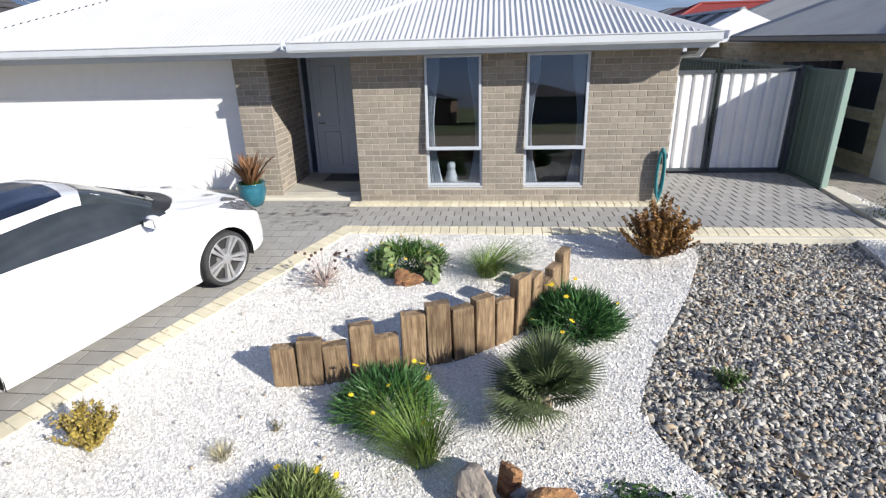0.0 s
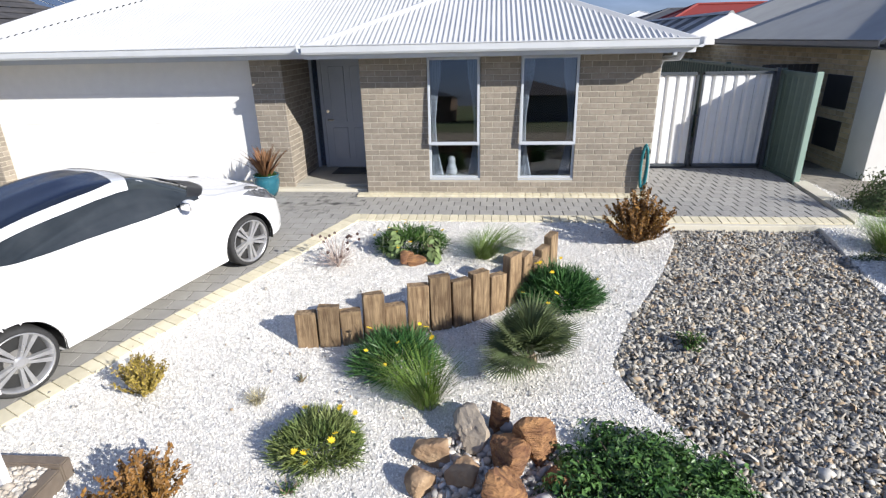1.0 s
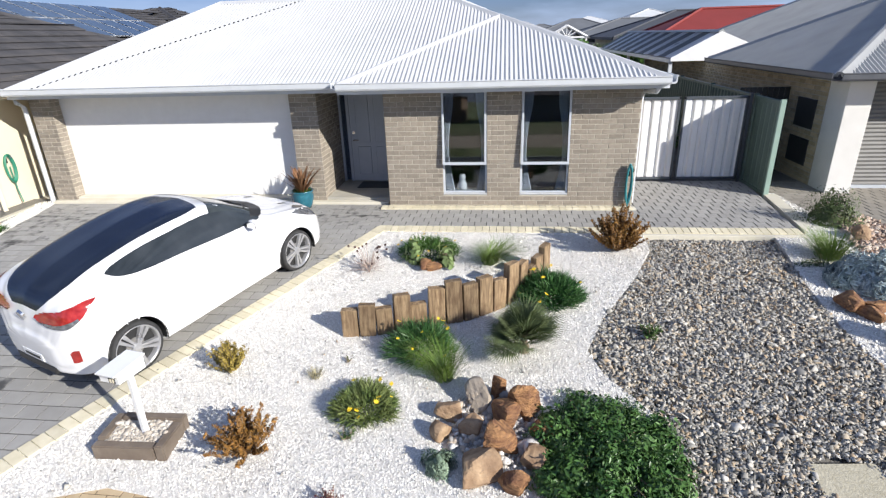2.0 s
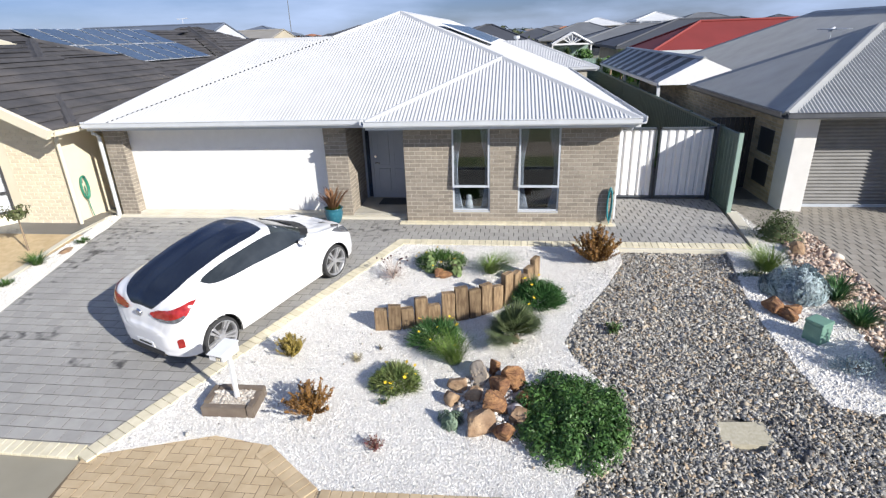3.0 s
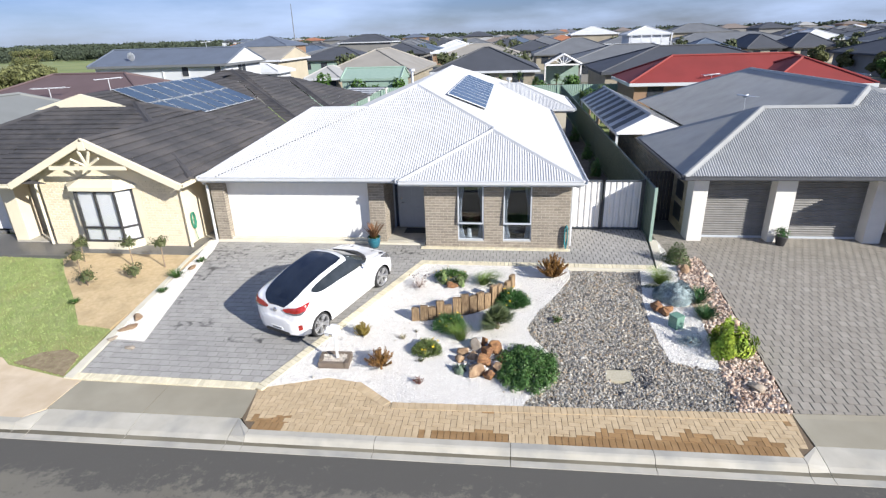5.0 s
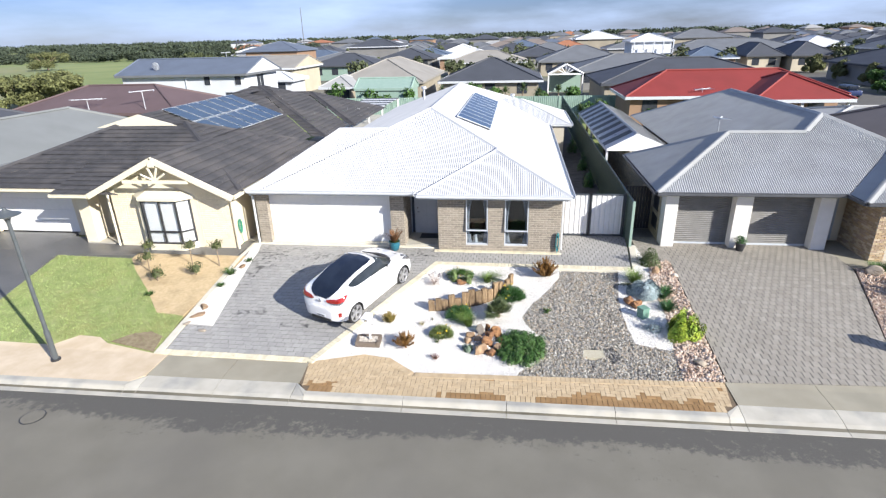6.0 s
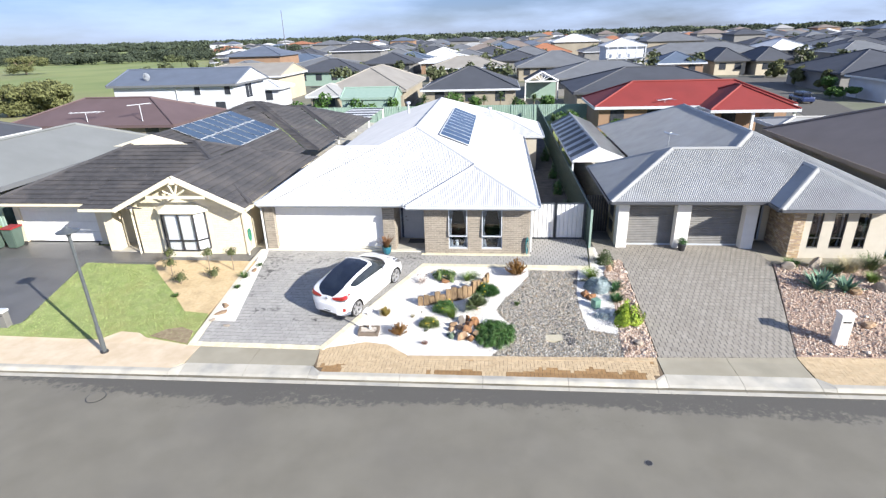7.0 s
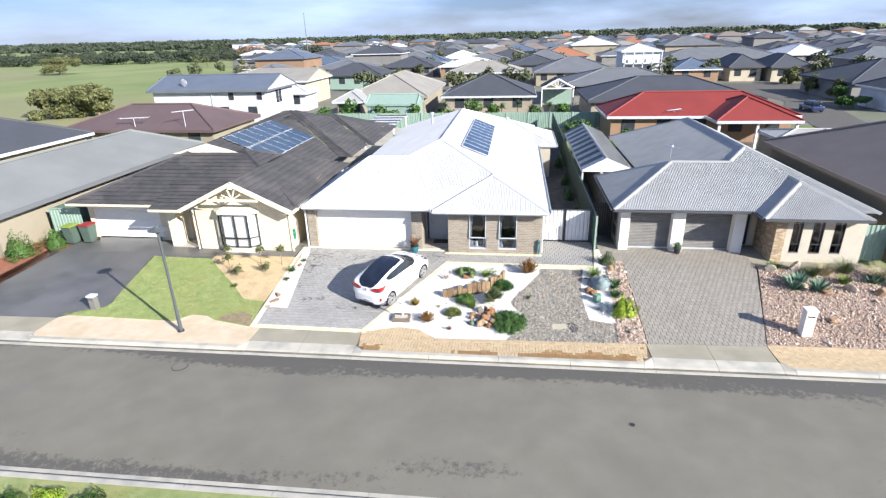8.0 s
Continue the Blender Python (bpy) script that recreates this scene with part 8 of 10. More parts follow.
# the stone garden to the east
for i, (x, y, s) in enumerate(((10.2, -2.6, 0.75), (11.1, -2.7, 0.66), (10.6, -2.2, 0.6), (13.6, -1.9, 0.45))):
    a = stand("agave", "large blue-green agave rosette", "agave", x, y, "agaves of the stone garden")
    V, F = blade_mesh(46, 0.08, s, 0.17, 1.0, 0.3, 70 + i, levels=4)
    raw("leaves", V, F, BLUE_LEAF, a)
for i, (x, y, rx, h, mt) in enumerate(((12.0, -1.2, 0.5, 0.5, STRAW), (12.9, -1.0, 0.5, 0.55, OLIVE), (11.4, -1.4, 0.35, 0.35, OLIVE), (14.0, -1.6, 0.5, 0.6, STRAW), (10.1, -0.9, 0.35, 0.3, GREEN), (15.2, -2.4, 0.6, 0.6, GREEN), (12.4, -2.0, 0.3, 0.3, GRASS_GREEN))):
    grass_tuft(x, y, rx * 0.5, h * 1.3, 500, 80 + i, mt, "tall tufted grass in the stone garden", splay=0.5, arch=0.9, width=0.012)
# bushes beside the black driveway
for i, (x, y, rx, h) in enumerate(((-26.2, -1.9, 0.8, 1.1), (-25.3, -0.7, 0.6, 0.9), (-27.2, -3.3, 0.7, 0.8))):
    shrub(x, y, rx, rx, h, 1800, 0.05, GREEN, "rounded green hedge shrub by the black driveway", 90 + i, group="shrubs by the driveway")
slab("red_bed", [(-25.15, -6.9), (-24.6, -0.4), (-27.8, 0.3), (-28.5, -6.9)], surf("red_mulch", (0.24, 0.09, 0.05), (0.32, 0.14, 0.08), scale=9, rough=1.0, bump=0.6), "bed of reddish mulch with shrubs", "garden bed", dz=0.0)


# ---- lawn blades ----
def lawn(poly, n, seed, material, name, label):
    r = np.random.RandomState(seed)
    xs, ys = np.array([p[0] for p in poly]), np.array([p[1] for p in poly])
    px, py = r.uniform(xs.min(), xs.max(), n), r.uniform(ys.min(), ys.max(), n)
    ok = inside(poly, px, py)
    px, py = px[ok], py[ok]
    V, F = blade_mesh(len(px), 0.001, 0.05, 0.012, 0.6, 0.5, seed, levels=3)
    V = V.reshape(len(px), -1, 3)
    V[:, :, 0] += px[:, None]
    V[:, :, 1] += py[:, None]
    V[:, :, 2] += np.array([ground_z(y) for y in py])[:, None]
    return tagged(raw(name, V.reshape(-1, 3), F, material), label, "grass", kind="stuff")


lawn([(-19.95, -6.75), (-18.2, -6.75), (-14.8, -6.8), (-14.3, -6.3), (-13.6, -6.35), (-13.2, -6.6), (-11.45, -6.95), (-11.75, -5.1), (-12.7, -5.0), (-13.9, -3.7), (-15.2, -2.45), (-16.0, -1.55), (-19.2, -1.45), (-18.35, -6.0)], 60000, 5, leaf_mat("lawn_blade", (0.22, 0.31, 0.09), (0.38, 0.44, 0.17)), "lawn", "short mown green lawn grass")
lawn([(-24, -15.3), (-24, -19), (-4, -19), (-4, -14.95)], 30000, 6, GRASS_GREEN, "grass_verge", "rough grass across the street")
for i, x in enumerate((-13.2, -12.3, -8.8)):
    shrub(x, -16.3, 0.5, 0.4, 0.4, 900, 0.05, GOLD if i else GREEN, "low shrub on the far verge", 120 + i, group="shrubs across the street", z=-0.5)
slab("bare_patch", [(-13.1, -6.55), (-12.2, -6.75), (-11.55, -6.9), (-11.72, -6.2), (-12.2, -6.0), (-12.7, -6.15)], surf("bare_earth", (0.2, 0.15, 0.09), (0.3, 0.24, 0.15), scale=7, rough=1.0, bump=0.6, bscale=60), "worn bare earth at the corner of the lawn", "soil", dz=0.03)

# ---- the suburb behind ----
def plain(c, k=0.85, rough=0.7):
    return surf("far_surface", c, tuple(v * k for v in c), scale=0.5, rough=rough, bump=0.1, bscale=8)


R_CHAR = plain((0.065, 0.07, 0.082))
R_GREY = plain((0.15, 0.158, 0.168))
R_LIGHT = plain((0.36, 0.36, 0.35))
R_TAN = plain((0.3, 0.28, 0.245))
R_RED = plain((0.23, 0.032, 0.026))
R_MAROON = plain((0.125, 0.085, 0.085))
R_BROWN = plain((0.215, 0.178, 0.152))
R_BLUE = plain((0.1, 0.135, 0.19))
R_TERRA = plain((0.38, 0.16, 0.08))
R_WHITE = plain((0.62, 0.63, 0.63))
R_SLATE = plain((0.12, 0.145, 0.19))
W_CREAM = plain((0.33, 0.29, 0.22))
W_PALE = plain((0.5, 0.44, 0.33))
W_BRICK = plain((0.3, 0.19, 0.12))
W_WHITE = plain((0.6, 0.62, 0.65))
W_GREY = plain((0.22, 0.215, 0.205))

far_house(7.1, 24.0, 28.3, 36.2, 2.4, 1.75, R_RED, W_BRICK, "orange brick house with red tiled hip roof")
far_house(15.9, 22.9, 25.4, 33.4, 2.38, 1.62, R_RED, W_BRICK, "red roofed wing with open carport", windows=False, carport=5.0)
white_two = far_house(-47.4, -31.5, 40.0, 49.6, 4.1, 1.55, R_SLATE, W_WHITE, "white two-storey house with slate-blue gabled roof", gable="LR", edge=R_GREY)
far_house(-50.0, -33.2, 58.0, 70.0, 3.7, 1.5, R_TAN, W_PALE, "cream two-storey house behind the white one", gable="R")
far_house(-44.5, -28.6, 22.0, 31.5, 2.3, 1.8, R_MAROON, W_CREAM, "house with dull maroon hip roof", edge=R_MAROON)
far_house(-33.6, -26.5, -2.6, 16.6, 2.2, 1.6, plain((0.2, 0.21, 0.205)), W_CREAM, "house with smooth grey steel roof", edge=R_GREY)
far_house(-58.0, -39.9, 9.0, 21.0, 2.3, 2.6, R_CHAR, W_CREAM, "house with charcoal roof and solar panels")
far_house(16.3, 29.8, 1.5, 16.9, 2.3, 2.9, R_BROWN, W_CREAM, "house with dark brown hip roof", edge=R_BROWN)
far_house(-11.0, 1.2, 46.5, 58.0, 2.4, 2.3, R_CHAR, W_CREAM, "house with charcoal hip roof and alfresco")
far_house(-24.0, -12.8, 47.0, 66.0, 2.4, 2.4, R_TAN, W_CREAM, "house with pale tan tiled roof", edge=R_TAN)
far_house(-38.2, -31.0, 52.0, 57.5, 2.5, 0.9, R_WHITE, W_WHITE, "low white annex behind the two-storey house")
far_house(-41.5, -28.0, 84.5, 96.0, 2.6, 2.0, R_CHAR, FENCE_PALE, "pale green walled house with charcoal roof", edge=R_CHAR)
far_house(-24.6, -20.4, 43.5, 50.0, 2.2, 1.1, R_LIGHT, W_CREAM, "pale patio wing with white gable", gable="LR")
far_house(6.8, 26.0, 40.5, 54.0, 2.4, 2.1, R_CHAR, W_CREAM, "wide house with dark slate hip roof", edge=R_CHAR)
far_house(5.4, 24.0, 59.5, 73.0, 2.4, 1.9, R_GREY, W_GREY, "long house with mid-grey hip roof", edge=R_GREY)
balcony_house = far_house(21.5, 30.5, 106.0, 115.0, 5.2, 1.5, R_WHITE, W_WHITE, "white two-storey house with balcony")
far_house(34.0, 64.0, 122.0, 138.0, 2.6, 2.2, R_GREY, W_CREAM, "long house with grey roof behind the corner", edge=R_GREY)
far_house(39.0, 45.6, 90.0, 102.0, 2.6, 2.1, R_CHAR, W_PALE, "cream house with charcoal roof on the corner", edge=R_CHAR)
far_house(45.9, 53.6, 88.5, 100.0, 2.6, 2.1, R_CHAR, W_PALE, "pale cream house with charcoal roof", edge=R_CHAR)
far_house(43.2, 58.0, 57.0, 72.0, 2.5, 2.6, R_CHAR, W_GREY, "house with dark tiled hip roof beside the side street", edge=R_CHAR)
far_house(42.6, 57.0, 46.5, 55.0, 2.5, 1.9, R_CHAR, W_WHITE, "white walled house with dark roof near the hedge")
far_house(28.3, 37.4, 88.5, 98.0, 2.4, 1.9, R_BLUE, W_BRICK, "house with slate-blue roof")
far_house(18.2, 24.0, 18.8, 22.6, 2.1, 0.35, R_LIGHT, W_CREAM, "low pale lean-to behind the brown roof", windows=False, over=0.1)


def gable_patio(x0, x1, y0, y1, eave, rise):
    """An outdoor room with a white timber gable, fan struts and a green steel wall."""
    h = thing("patio_cover", "pale green patio under a white timber gable", "patio cover")
    mx = (x0 + x1) / 2
    for a, b in ((x0, mx), (x1, mx)):
        bm = bmesh.new()
        bm.faces.new([bm.verts.new(p) for p in ((a, y0, eave), (b, y0, eave + rise), (b, y1, eave + rise), (a, y1, eave))])
        bmesh.ops.solidify(bm, geom=bm.faces[:], thickness=0.08)
        part("roof_slope", bm, R_GREY, h)
        part("barge_board", tube(bmesh.new(), [(a, y0 - 0.05, eave), (b, y0 - 0.05, eave + rise)], 0.14, 4), WHITE_PAINT, h)
        part("post", a_box(min(a, a + 0.15 * (1 if a < mx else -1)), y0, -0.1, max(a, a + 0.15 * (1 if a < mx else -1)), y0 + 0.15, eave), WHITE_PAINT, h)
    part("gable_beam", a_box(x0, y0 - 0.08, eave - 0.1, x1, y0 + 0.02, eave + 0.08), WHITE_PAINT, h)
    for k in range(-2, 3):
        part("gable_strut", tube(bmesh.new(), [(mx, y0 - 0.04, eave), (mx + k * (x1 - x0) * 0.13, y0 - 0.04, eave + rise * (0.92 - 0.2 * abs(k)))], 0.05, 4), WHITE_PAINT, h)
    part("back_wall", a_box(x0 + 0.1, y0 + 2.5, -0.1, x1 - 0.1, y0 + 2.6, eave), FENCE_PALE, h)


gable_patio(2.2, 6.7, 55.5, 61.0, 2.4, 1.2)
far_house(-19.0, -12.8, 39.0, 43.5, 2.4, 0.9, FENCE_PALE, FENCE_PALE, "pale green steel garden shed", windows=False, over=0.1, gable="LR", edge=FENCE_PALE)
pg = thing("pergola", "white pergola with a striped sheet roof behind the house", "pergola")
for k in range(8):
    part("roof_sheet", a_box(-15.6, 25.0 + 0.8 * k, 2.2, -12.5, 25.78 + 0.8 * k, 2.24), R_CHAR if k % 2 else R_WHITE, pg)
for x, y in ((-15.5, 25.1), (-12.65, 25.1), (-15.5, 31.2), (-12.65, 31.2)):
    part("post", a_box(x, y, -0.1, x + 0.12, y + 0.12, 2.2), WHITE_PAINT, pg)
for y in (25.0, 31.3):
    part("beam", a_box(-15.6, y, 2.02, -12.5, y + 0.1, 2.196), WHITE_PAINT, pg)

TAKEN = [(-62, 30, -10, 74), (-44, -26, 80, 98), (28, 62, 36, 104), (20, 66, 104, 139)]
FAR = []
rng = random.Random(21)
roofs = [R_CHAR, R_CHAR, R_CHAR, R_CHAR, R_GREY, R_GREY, R_GREY, R_SLATE, R_LIGHT, R_TAN, R_BROWN, R_GREY, R_CHAR, R_CHAR, R_TERRA, R_BLUE, R_WHITE, R_SLATE]
roof_names = {R_CHAR: "charcoal", R_GREY: "mid-grey", R_SLATE: "slate-blue", R_LIGHT: "light grey", R_TAN: "tan", R_BROWN: "brown", R_TERRA: "terracotta", R_BLUE: "blue", R_WHITE: "white", R_RED: "red"}
y = 66.0
row = 0
while y < 520:
    left_edge = -40 - 0.52 * (y - 45)
    right_edge = 60 + 1.0 * y
    x = left_edge + rng.uniform(0, 8)
    while x < right_edge:
        w, d = rng.uniform(11, 17), rng.uniform(11, 16)
        rf = rng.choice(roofs)
        wl_ = rng.choice([W_CREAM, W_CREAM, W_GREY, W_GREY, W_BRICK, W_GREY, W_WHITE])
        two = rng.random() < 0.07
        yy = y + rng.uniform(-3, 3)
        if not any(a - 2 < x + w and x < b + 2 and c - 2 < yy + d and yy < e + 2 for a, b, c, e in TAKEN) and rng.random() < 0.93:
            if yy > 235:
                FAR.append((x, x + w, yy, yy + d, 5.0 if two else 2.5, rng.uniform(1.7, 2.5), rf, wl_))
            else:
                far_house(x, x + w, yy, yy + d, 5.0 if two else 2.5, rng.uniform(1.7, 2.5), rf, wl_, "%s house with a %s hip roof in the far suburb" % ("two-storey" if two else "single-storey", roof_names[rf]), windows=y < 150, base=0.0, edge=rf if int(x * 7) % 4 else None)
        x += w + rng.uniform(1.2, 3.0)
    y += rng.choice([17.0, 19.0, 22.0]) * (1 + y / 900)
    row += 1


def far_rows(items, name="far_suburb", label="rows of distant houses with grey and brown roofs"):
    """The farthest rows of houses, too many and too small to pick apart: one mesh of walls and roofs."""
    mats, bm = [], bmesh.new()
    for x0, x1, y0, y1, e, r, rf, wm in items:
        for m in (rf, wm):
            if m not in mats:
                mats.append(m)
        k = len(bm.faces)
        box(bm, x0 + 0.5, y0 + 0.5, -1.0, x1 - 0.5, y1 - 0.5, e)
        bm.faces.ensure_lookup_table()
        for f in bm.faces[k:]:
            f.material_index = mats.index(wm)
        half = min(x1 - x0, y1 - y0) / 2
        lo = [bm.verts.new(p) for p in ((x0, y0, e), (x1, y0, e), (x1, y1, e), (x0, y1, e))]
        if x1 - x0 >= y1 - y0:
            a, b = bm.verts.new((x0 + half, (y0 + y1) / 2, e + r)), bm.verts.new((x1 - half + 0.01, (y0 + y1) / 2, e + r))
            quads = ((lo[0], lo[1], b, a), (lo[2], lo[3], a, b), (lo[1], lo[2], b), (lo[3], lo[0], a))
        else:
            a, b = bm.verts.new(((x0 + x1) / 2, y0 + half, e + r)), bm.verts.new(((x0 + x1) / 2, y1 - half + 0.01, e + r))
            quads = ((lo[1], lo[2], b, a), (lo[3], lo[0], a, b), (lo[0], lo[1], a), (lo[2], lo[3], b))
        for q in quads:
            bm.faces.new(q).material_index = mats.index(rf)
    ob = part(name, bm, mats[0], None)
    for m in mats[1:]:
        ob.data.materials.append(m)
    return tagged(ob, label, "houses", kind="stuff")


far_rows(FAR)
# unseen houses added behind the camera to darken what the windows reflect
far_rows([(-90 + 17 * k, -75.5 + 17 * k, -76, -63, 2.5, 2.0, (R_CHAR, R_GREY, R_BROWN)[k % 3], (W_CREAM, W_BRICK, W_GREY)[k % 3]) for k in range(11)], "opposite_houses", "plain unseen houses added behind the viewer for window reflections")

bm = bmesh.new()
bm.faces.new([bm.verts.new((px, py, -0.09)) for px, py in ((-36, 38), (100, 38), (640, 560), (-306, 560))])
tagged(part("suburb_ground", bm, surf("yard_ground", (0.13, 0.125, 0.105), (0.2, 0.19, 0.155), scale=0.25, rough=1.0, bump=0.3, bscale=4, stain=(0.12, 0.15, 0.06), stain_scale=0.09, stain_amount=0.6), None), "paved and bare yards between the far houses", "ground", kind="structure")
# concrete tones lowered to carry the shade between house and fence
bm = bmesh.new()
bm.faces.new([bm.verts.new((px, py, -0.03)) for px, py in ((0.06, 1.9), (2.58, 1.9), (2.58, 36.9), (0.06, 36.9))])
tagged(part("side_yard", bm, surf("shade_dark_concrete", (0.05, 0.05, 0.048), (0.11, 0.105, 0.1), scale=1.8, rough=0.95, bump=0.3, bscale=60), None), "bare concrete side yard behind the gate, darkened for its shade", "yard", kind="structure")
# side street with a parked car
bm = bmesh.new()
bm.faces.new([bm.verts.new((px, py, -0.06)) for px, py in ((28.6, 20.0), (35.0, 20.0), (36.5, 41.0), (39.0, 50.0), (41.0, 62.0), (47.0, 77.0), (62.0, 73.0), (62.0, 80.0), (47.0, 85.0), (36.0, 87.0), (34.5, 80.0), (36.2, 59.0), (33.5, 53.0), (30.0, 38.0))])
tagged(part("side_street", bm, ASPHALT, None), "grey asphalt side street behind the houses", "road", kind="structure")
fc = thing("car", "dark blue hatchback parked in the side street", "car", at=(34.8, 48.8, -0.05))
fc.scale = (0.85, 0.85, 0.9)
BLUE_PAINT = surf("dark_blue_paint", (0.02, 0.035, 0.1), (0.025, 0.04, 0.12), rough=0.25, bump=0, coat=0.6)
part("body", a_box(-0.85, -2.0, 0.25, 0.85, 2.0, 0.85, 0.18), BLUE_PAINT, fc)
bm = a_box(-0.72, -1.4, 0.8, 0.72, 1.1, 1.42, 0.22)
part("cabin", bm, CAR_GLASS, fc)
for sx in (-0.8, 0.8):
    for sy in (-1.25, 1.3):
        part("wheel", tube(bmesh.new(), [(sx - 0.1, sy, 0.3), (sx + 0.1, sy, 0.3)], 0.3, 16), TYRE, fc)


# ---- trees ----
def far_trees(name, label, spots, seed, material, per=260, size=0.45, low=0.45):
    """Woods seen from afar: every tree has a trunk and a ragged crown of leaf clumps."""
    r = np.random.RandomState(seed)
    V, F, base = [], [], 0
    for x, y, h, w in spots:
        lobes = max(3, int(w))
        for k in range(lobes):
            c = np.array([x + r.normal(0, w * 0.22), y + r.normal(0, w * 0.22), h * r.uniform(low, 0.85)])
            n = per // lobes
            d = r.normal(0, 1, (n, 3))
            d /= np.linalg.norm(d, axis=1)[:, None]
            P = c + d * np.array([w * 0.3, w * 0.3, h * 0.24]) * r.uniform(0.6, 1.1, (n, 1))
            v, f = leaf_mesh(P, d, size, r.randint(1 << 30), 0.6)
            V.append(v)
            F.append(f + base)
            base += len(v)
        t = 0.03 * h
        v = np.array([(x - t, y, -1), (x + t, y, -1), (x + t * 0.4, y, h * 0.6), (x - t * 0.4, y, h * 0.6), (x, y - t, -1), (x, y + t, -1), (x, y + t * 0.4, h * 0.6), (x, y - t * 0.4, h * 0.6)])
        V.append(v)
        F.append(np.array([(0, 1, 2), (0, 2, 3), (4, 5, 6), (4, 6, 7)]) + base)
        base += 8
    return tagged(raw(name, np.concatenate(V), np.concatenate(F), material), label, "trees", kind="stuff")


# leaf tones cooled a little, putting distance haze into the colour
WOOD_GREEN = leaf_mat("hazed_wood_leaf", (0.034, 0.048, 0.033), (0.064, 0.08, 0.05), rough=0.85)
BUSH_GREEN = leaf_mat("field_bush_leaf", (0.06, 0.075, 0.035), (0.105, 0.12, 0.058), rough=0.8)
PADDOCK_GREEN = leaf_mat("paddock_bush_leaf", (0.085, 0.098, 0.04), (0.17, 0.175, 0.07), rough=0.8)
rt = np.random.RandomState(8)
belt = []
for k in range(420):
    u = rt.uniform(0, 1)
    x, yb = -420 + 330 * u, 195 + 60 * u + rt.uniform(-12, 60)
    belt.append((x, yb, rt.uniform(2.4, 4.8) + 1.0 * math.sin(x * 0.045) ** 2, rt.uniform(4, 9)))
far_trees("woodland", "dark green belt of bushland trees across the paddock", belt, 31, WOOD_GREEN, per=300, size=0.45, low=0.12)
town = []
for k in range(380):
    yb = rt.uniform(75, 520)
    town.append((rt.uniform(-40 - 0.52 * yb, 60 + yb), yb, rt.uniform(2.6, 4.6), rt.uniform(2.5, 4.5)))
far_trees("suburb_trees", "scattered street trees among the far houses", town, 32, BUSH_GREEN, per=190, size=0.36)
ridge = []
for k in range(700):
    x = rt.uniform(-750, 1000)
    ridge.append((x, rt.uniform(540, 720), rt.uniform(3.5, 5.5), rt.uniform(10, 20)))
for k in range(500):
    ridge.append((rt.uniform(-1500, 1900), rt.uniform(900, 1300), rt.uniform(6.5, 9.5), rt.uniform(20, 40)))
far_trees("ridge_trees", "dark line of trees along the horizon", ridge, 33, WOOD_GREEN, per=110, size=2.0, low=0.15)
for i, (x, y, h, w) in enumerate(((-67.3, 46.5, 4.2, 5), (-64.5, 48.5, 5.0, 5.5), (-61.8, 48.5, 4.0, 4.6), (-66, 52, 4.4, 5), (44, 68, 3.2, 3.0), (44, 59.5, 3.0, 2.8), (47.6, 84, 3.0, 2.8), (-157, 150, 6.0, 9))):
    t = thing("tree", "broad olive-green tree in the open", "tree", "trees behind the houses", at=(x, y, -0.1))
    part("trunk", tube(bmesh.new(), [(0, 0, 0), (0.1, 0, h * 0.3), (0.3, 0.1, h * 0.6)], [0.3, 0.22, 0.1], 8), BARK, t)
    bm = bmesh.new()
    for k in range(7):
        a = k * 0.9
        tube(bm, [(0.1, 0, h * 0.25), (w * 0.2 * math.cos(a), w * 0.2 * math.sin(a), h * 0.5), (w * 0.35 * math.cos(a), w * 0.35 * math.sin(a), h * 0.7)], [0.12, 0.07, 0.02], 5)
    part("limb_frame", bm, BARK, t)
    V, F, base = [], [], 0
    r = np.random.RandomState(i + 5)
    for k in range(16):
        c = np.array([r.normal(0, w * 0.26), r.normal(0, w * 0.26), h * r.uniform(0.15, 0.85)])
        d = r.normal(0, 1, (330, 3))
        d /= np.linalg.norm(d, axis=1)[:, None]
        v, f = leaf_mesh(c + d * np.array([w * 0.2, w * 0.2, h * 0.16]) * r.uniform(0.5, 1.1, (330, 1)), d, 0.22, 100 + k, 0.5)
        V.append(v)
        F.append(f + base)
        base += len(v)
    raw("crown", np.concatenate(V), np.concatenate(F), PADDOCK_GREEN, t)
back = [(-16.5, 39.5, 2.6, 2.5), (-13, 39.5, 2.4, 2.2), (-9.5, 39.0, 2.2, 2.4), (-6, 40, 2.8, 2.6), (-3.5, 39.2, 2.4, 2.2), (0.5, 40.0, 2.4, 2.2), (3.5, 39.2, 2.3, 2.2), (-21, 39.5, 2.8, 2.6), (-24, 38.8, 2.2, 2.4), (5, 24.5, 2.3, 2.0), (4.5, 27, 2.2, 2.2), (8.5, 23.5, 2.0, 1.8), (6.2, 22.5, 1.8, 1.6), (12, 23.5, 2.0, 1.8), (39.5, 51.5, 1.3, 1.8), (40.8, 51.0, 1.5, 2.0), (42.0, 50.6, 1.3, 1.8), (40.2, 52.6, 1.2, 1.6), (41.6, 56.0, 2.2, 2.2)]
far_trees("yard_shrubs", "green shrubs and small palms over the back fences", back, 34, GREEN, per=420, size=0.16)
mast = thing("radio_mast", "thin grey mast standing far behind the roofs", "mast", at=(-88.0, 204.0, 0.0))
part("pole", tube(bmesh.new(), [(0, 0, 0), (0, 0, 19)], [0.25, 0.12], 6), R_GREY, mast)


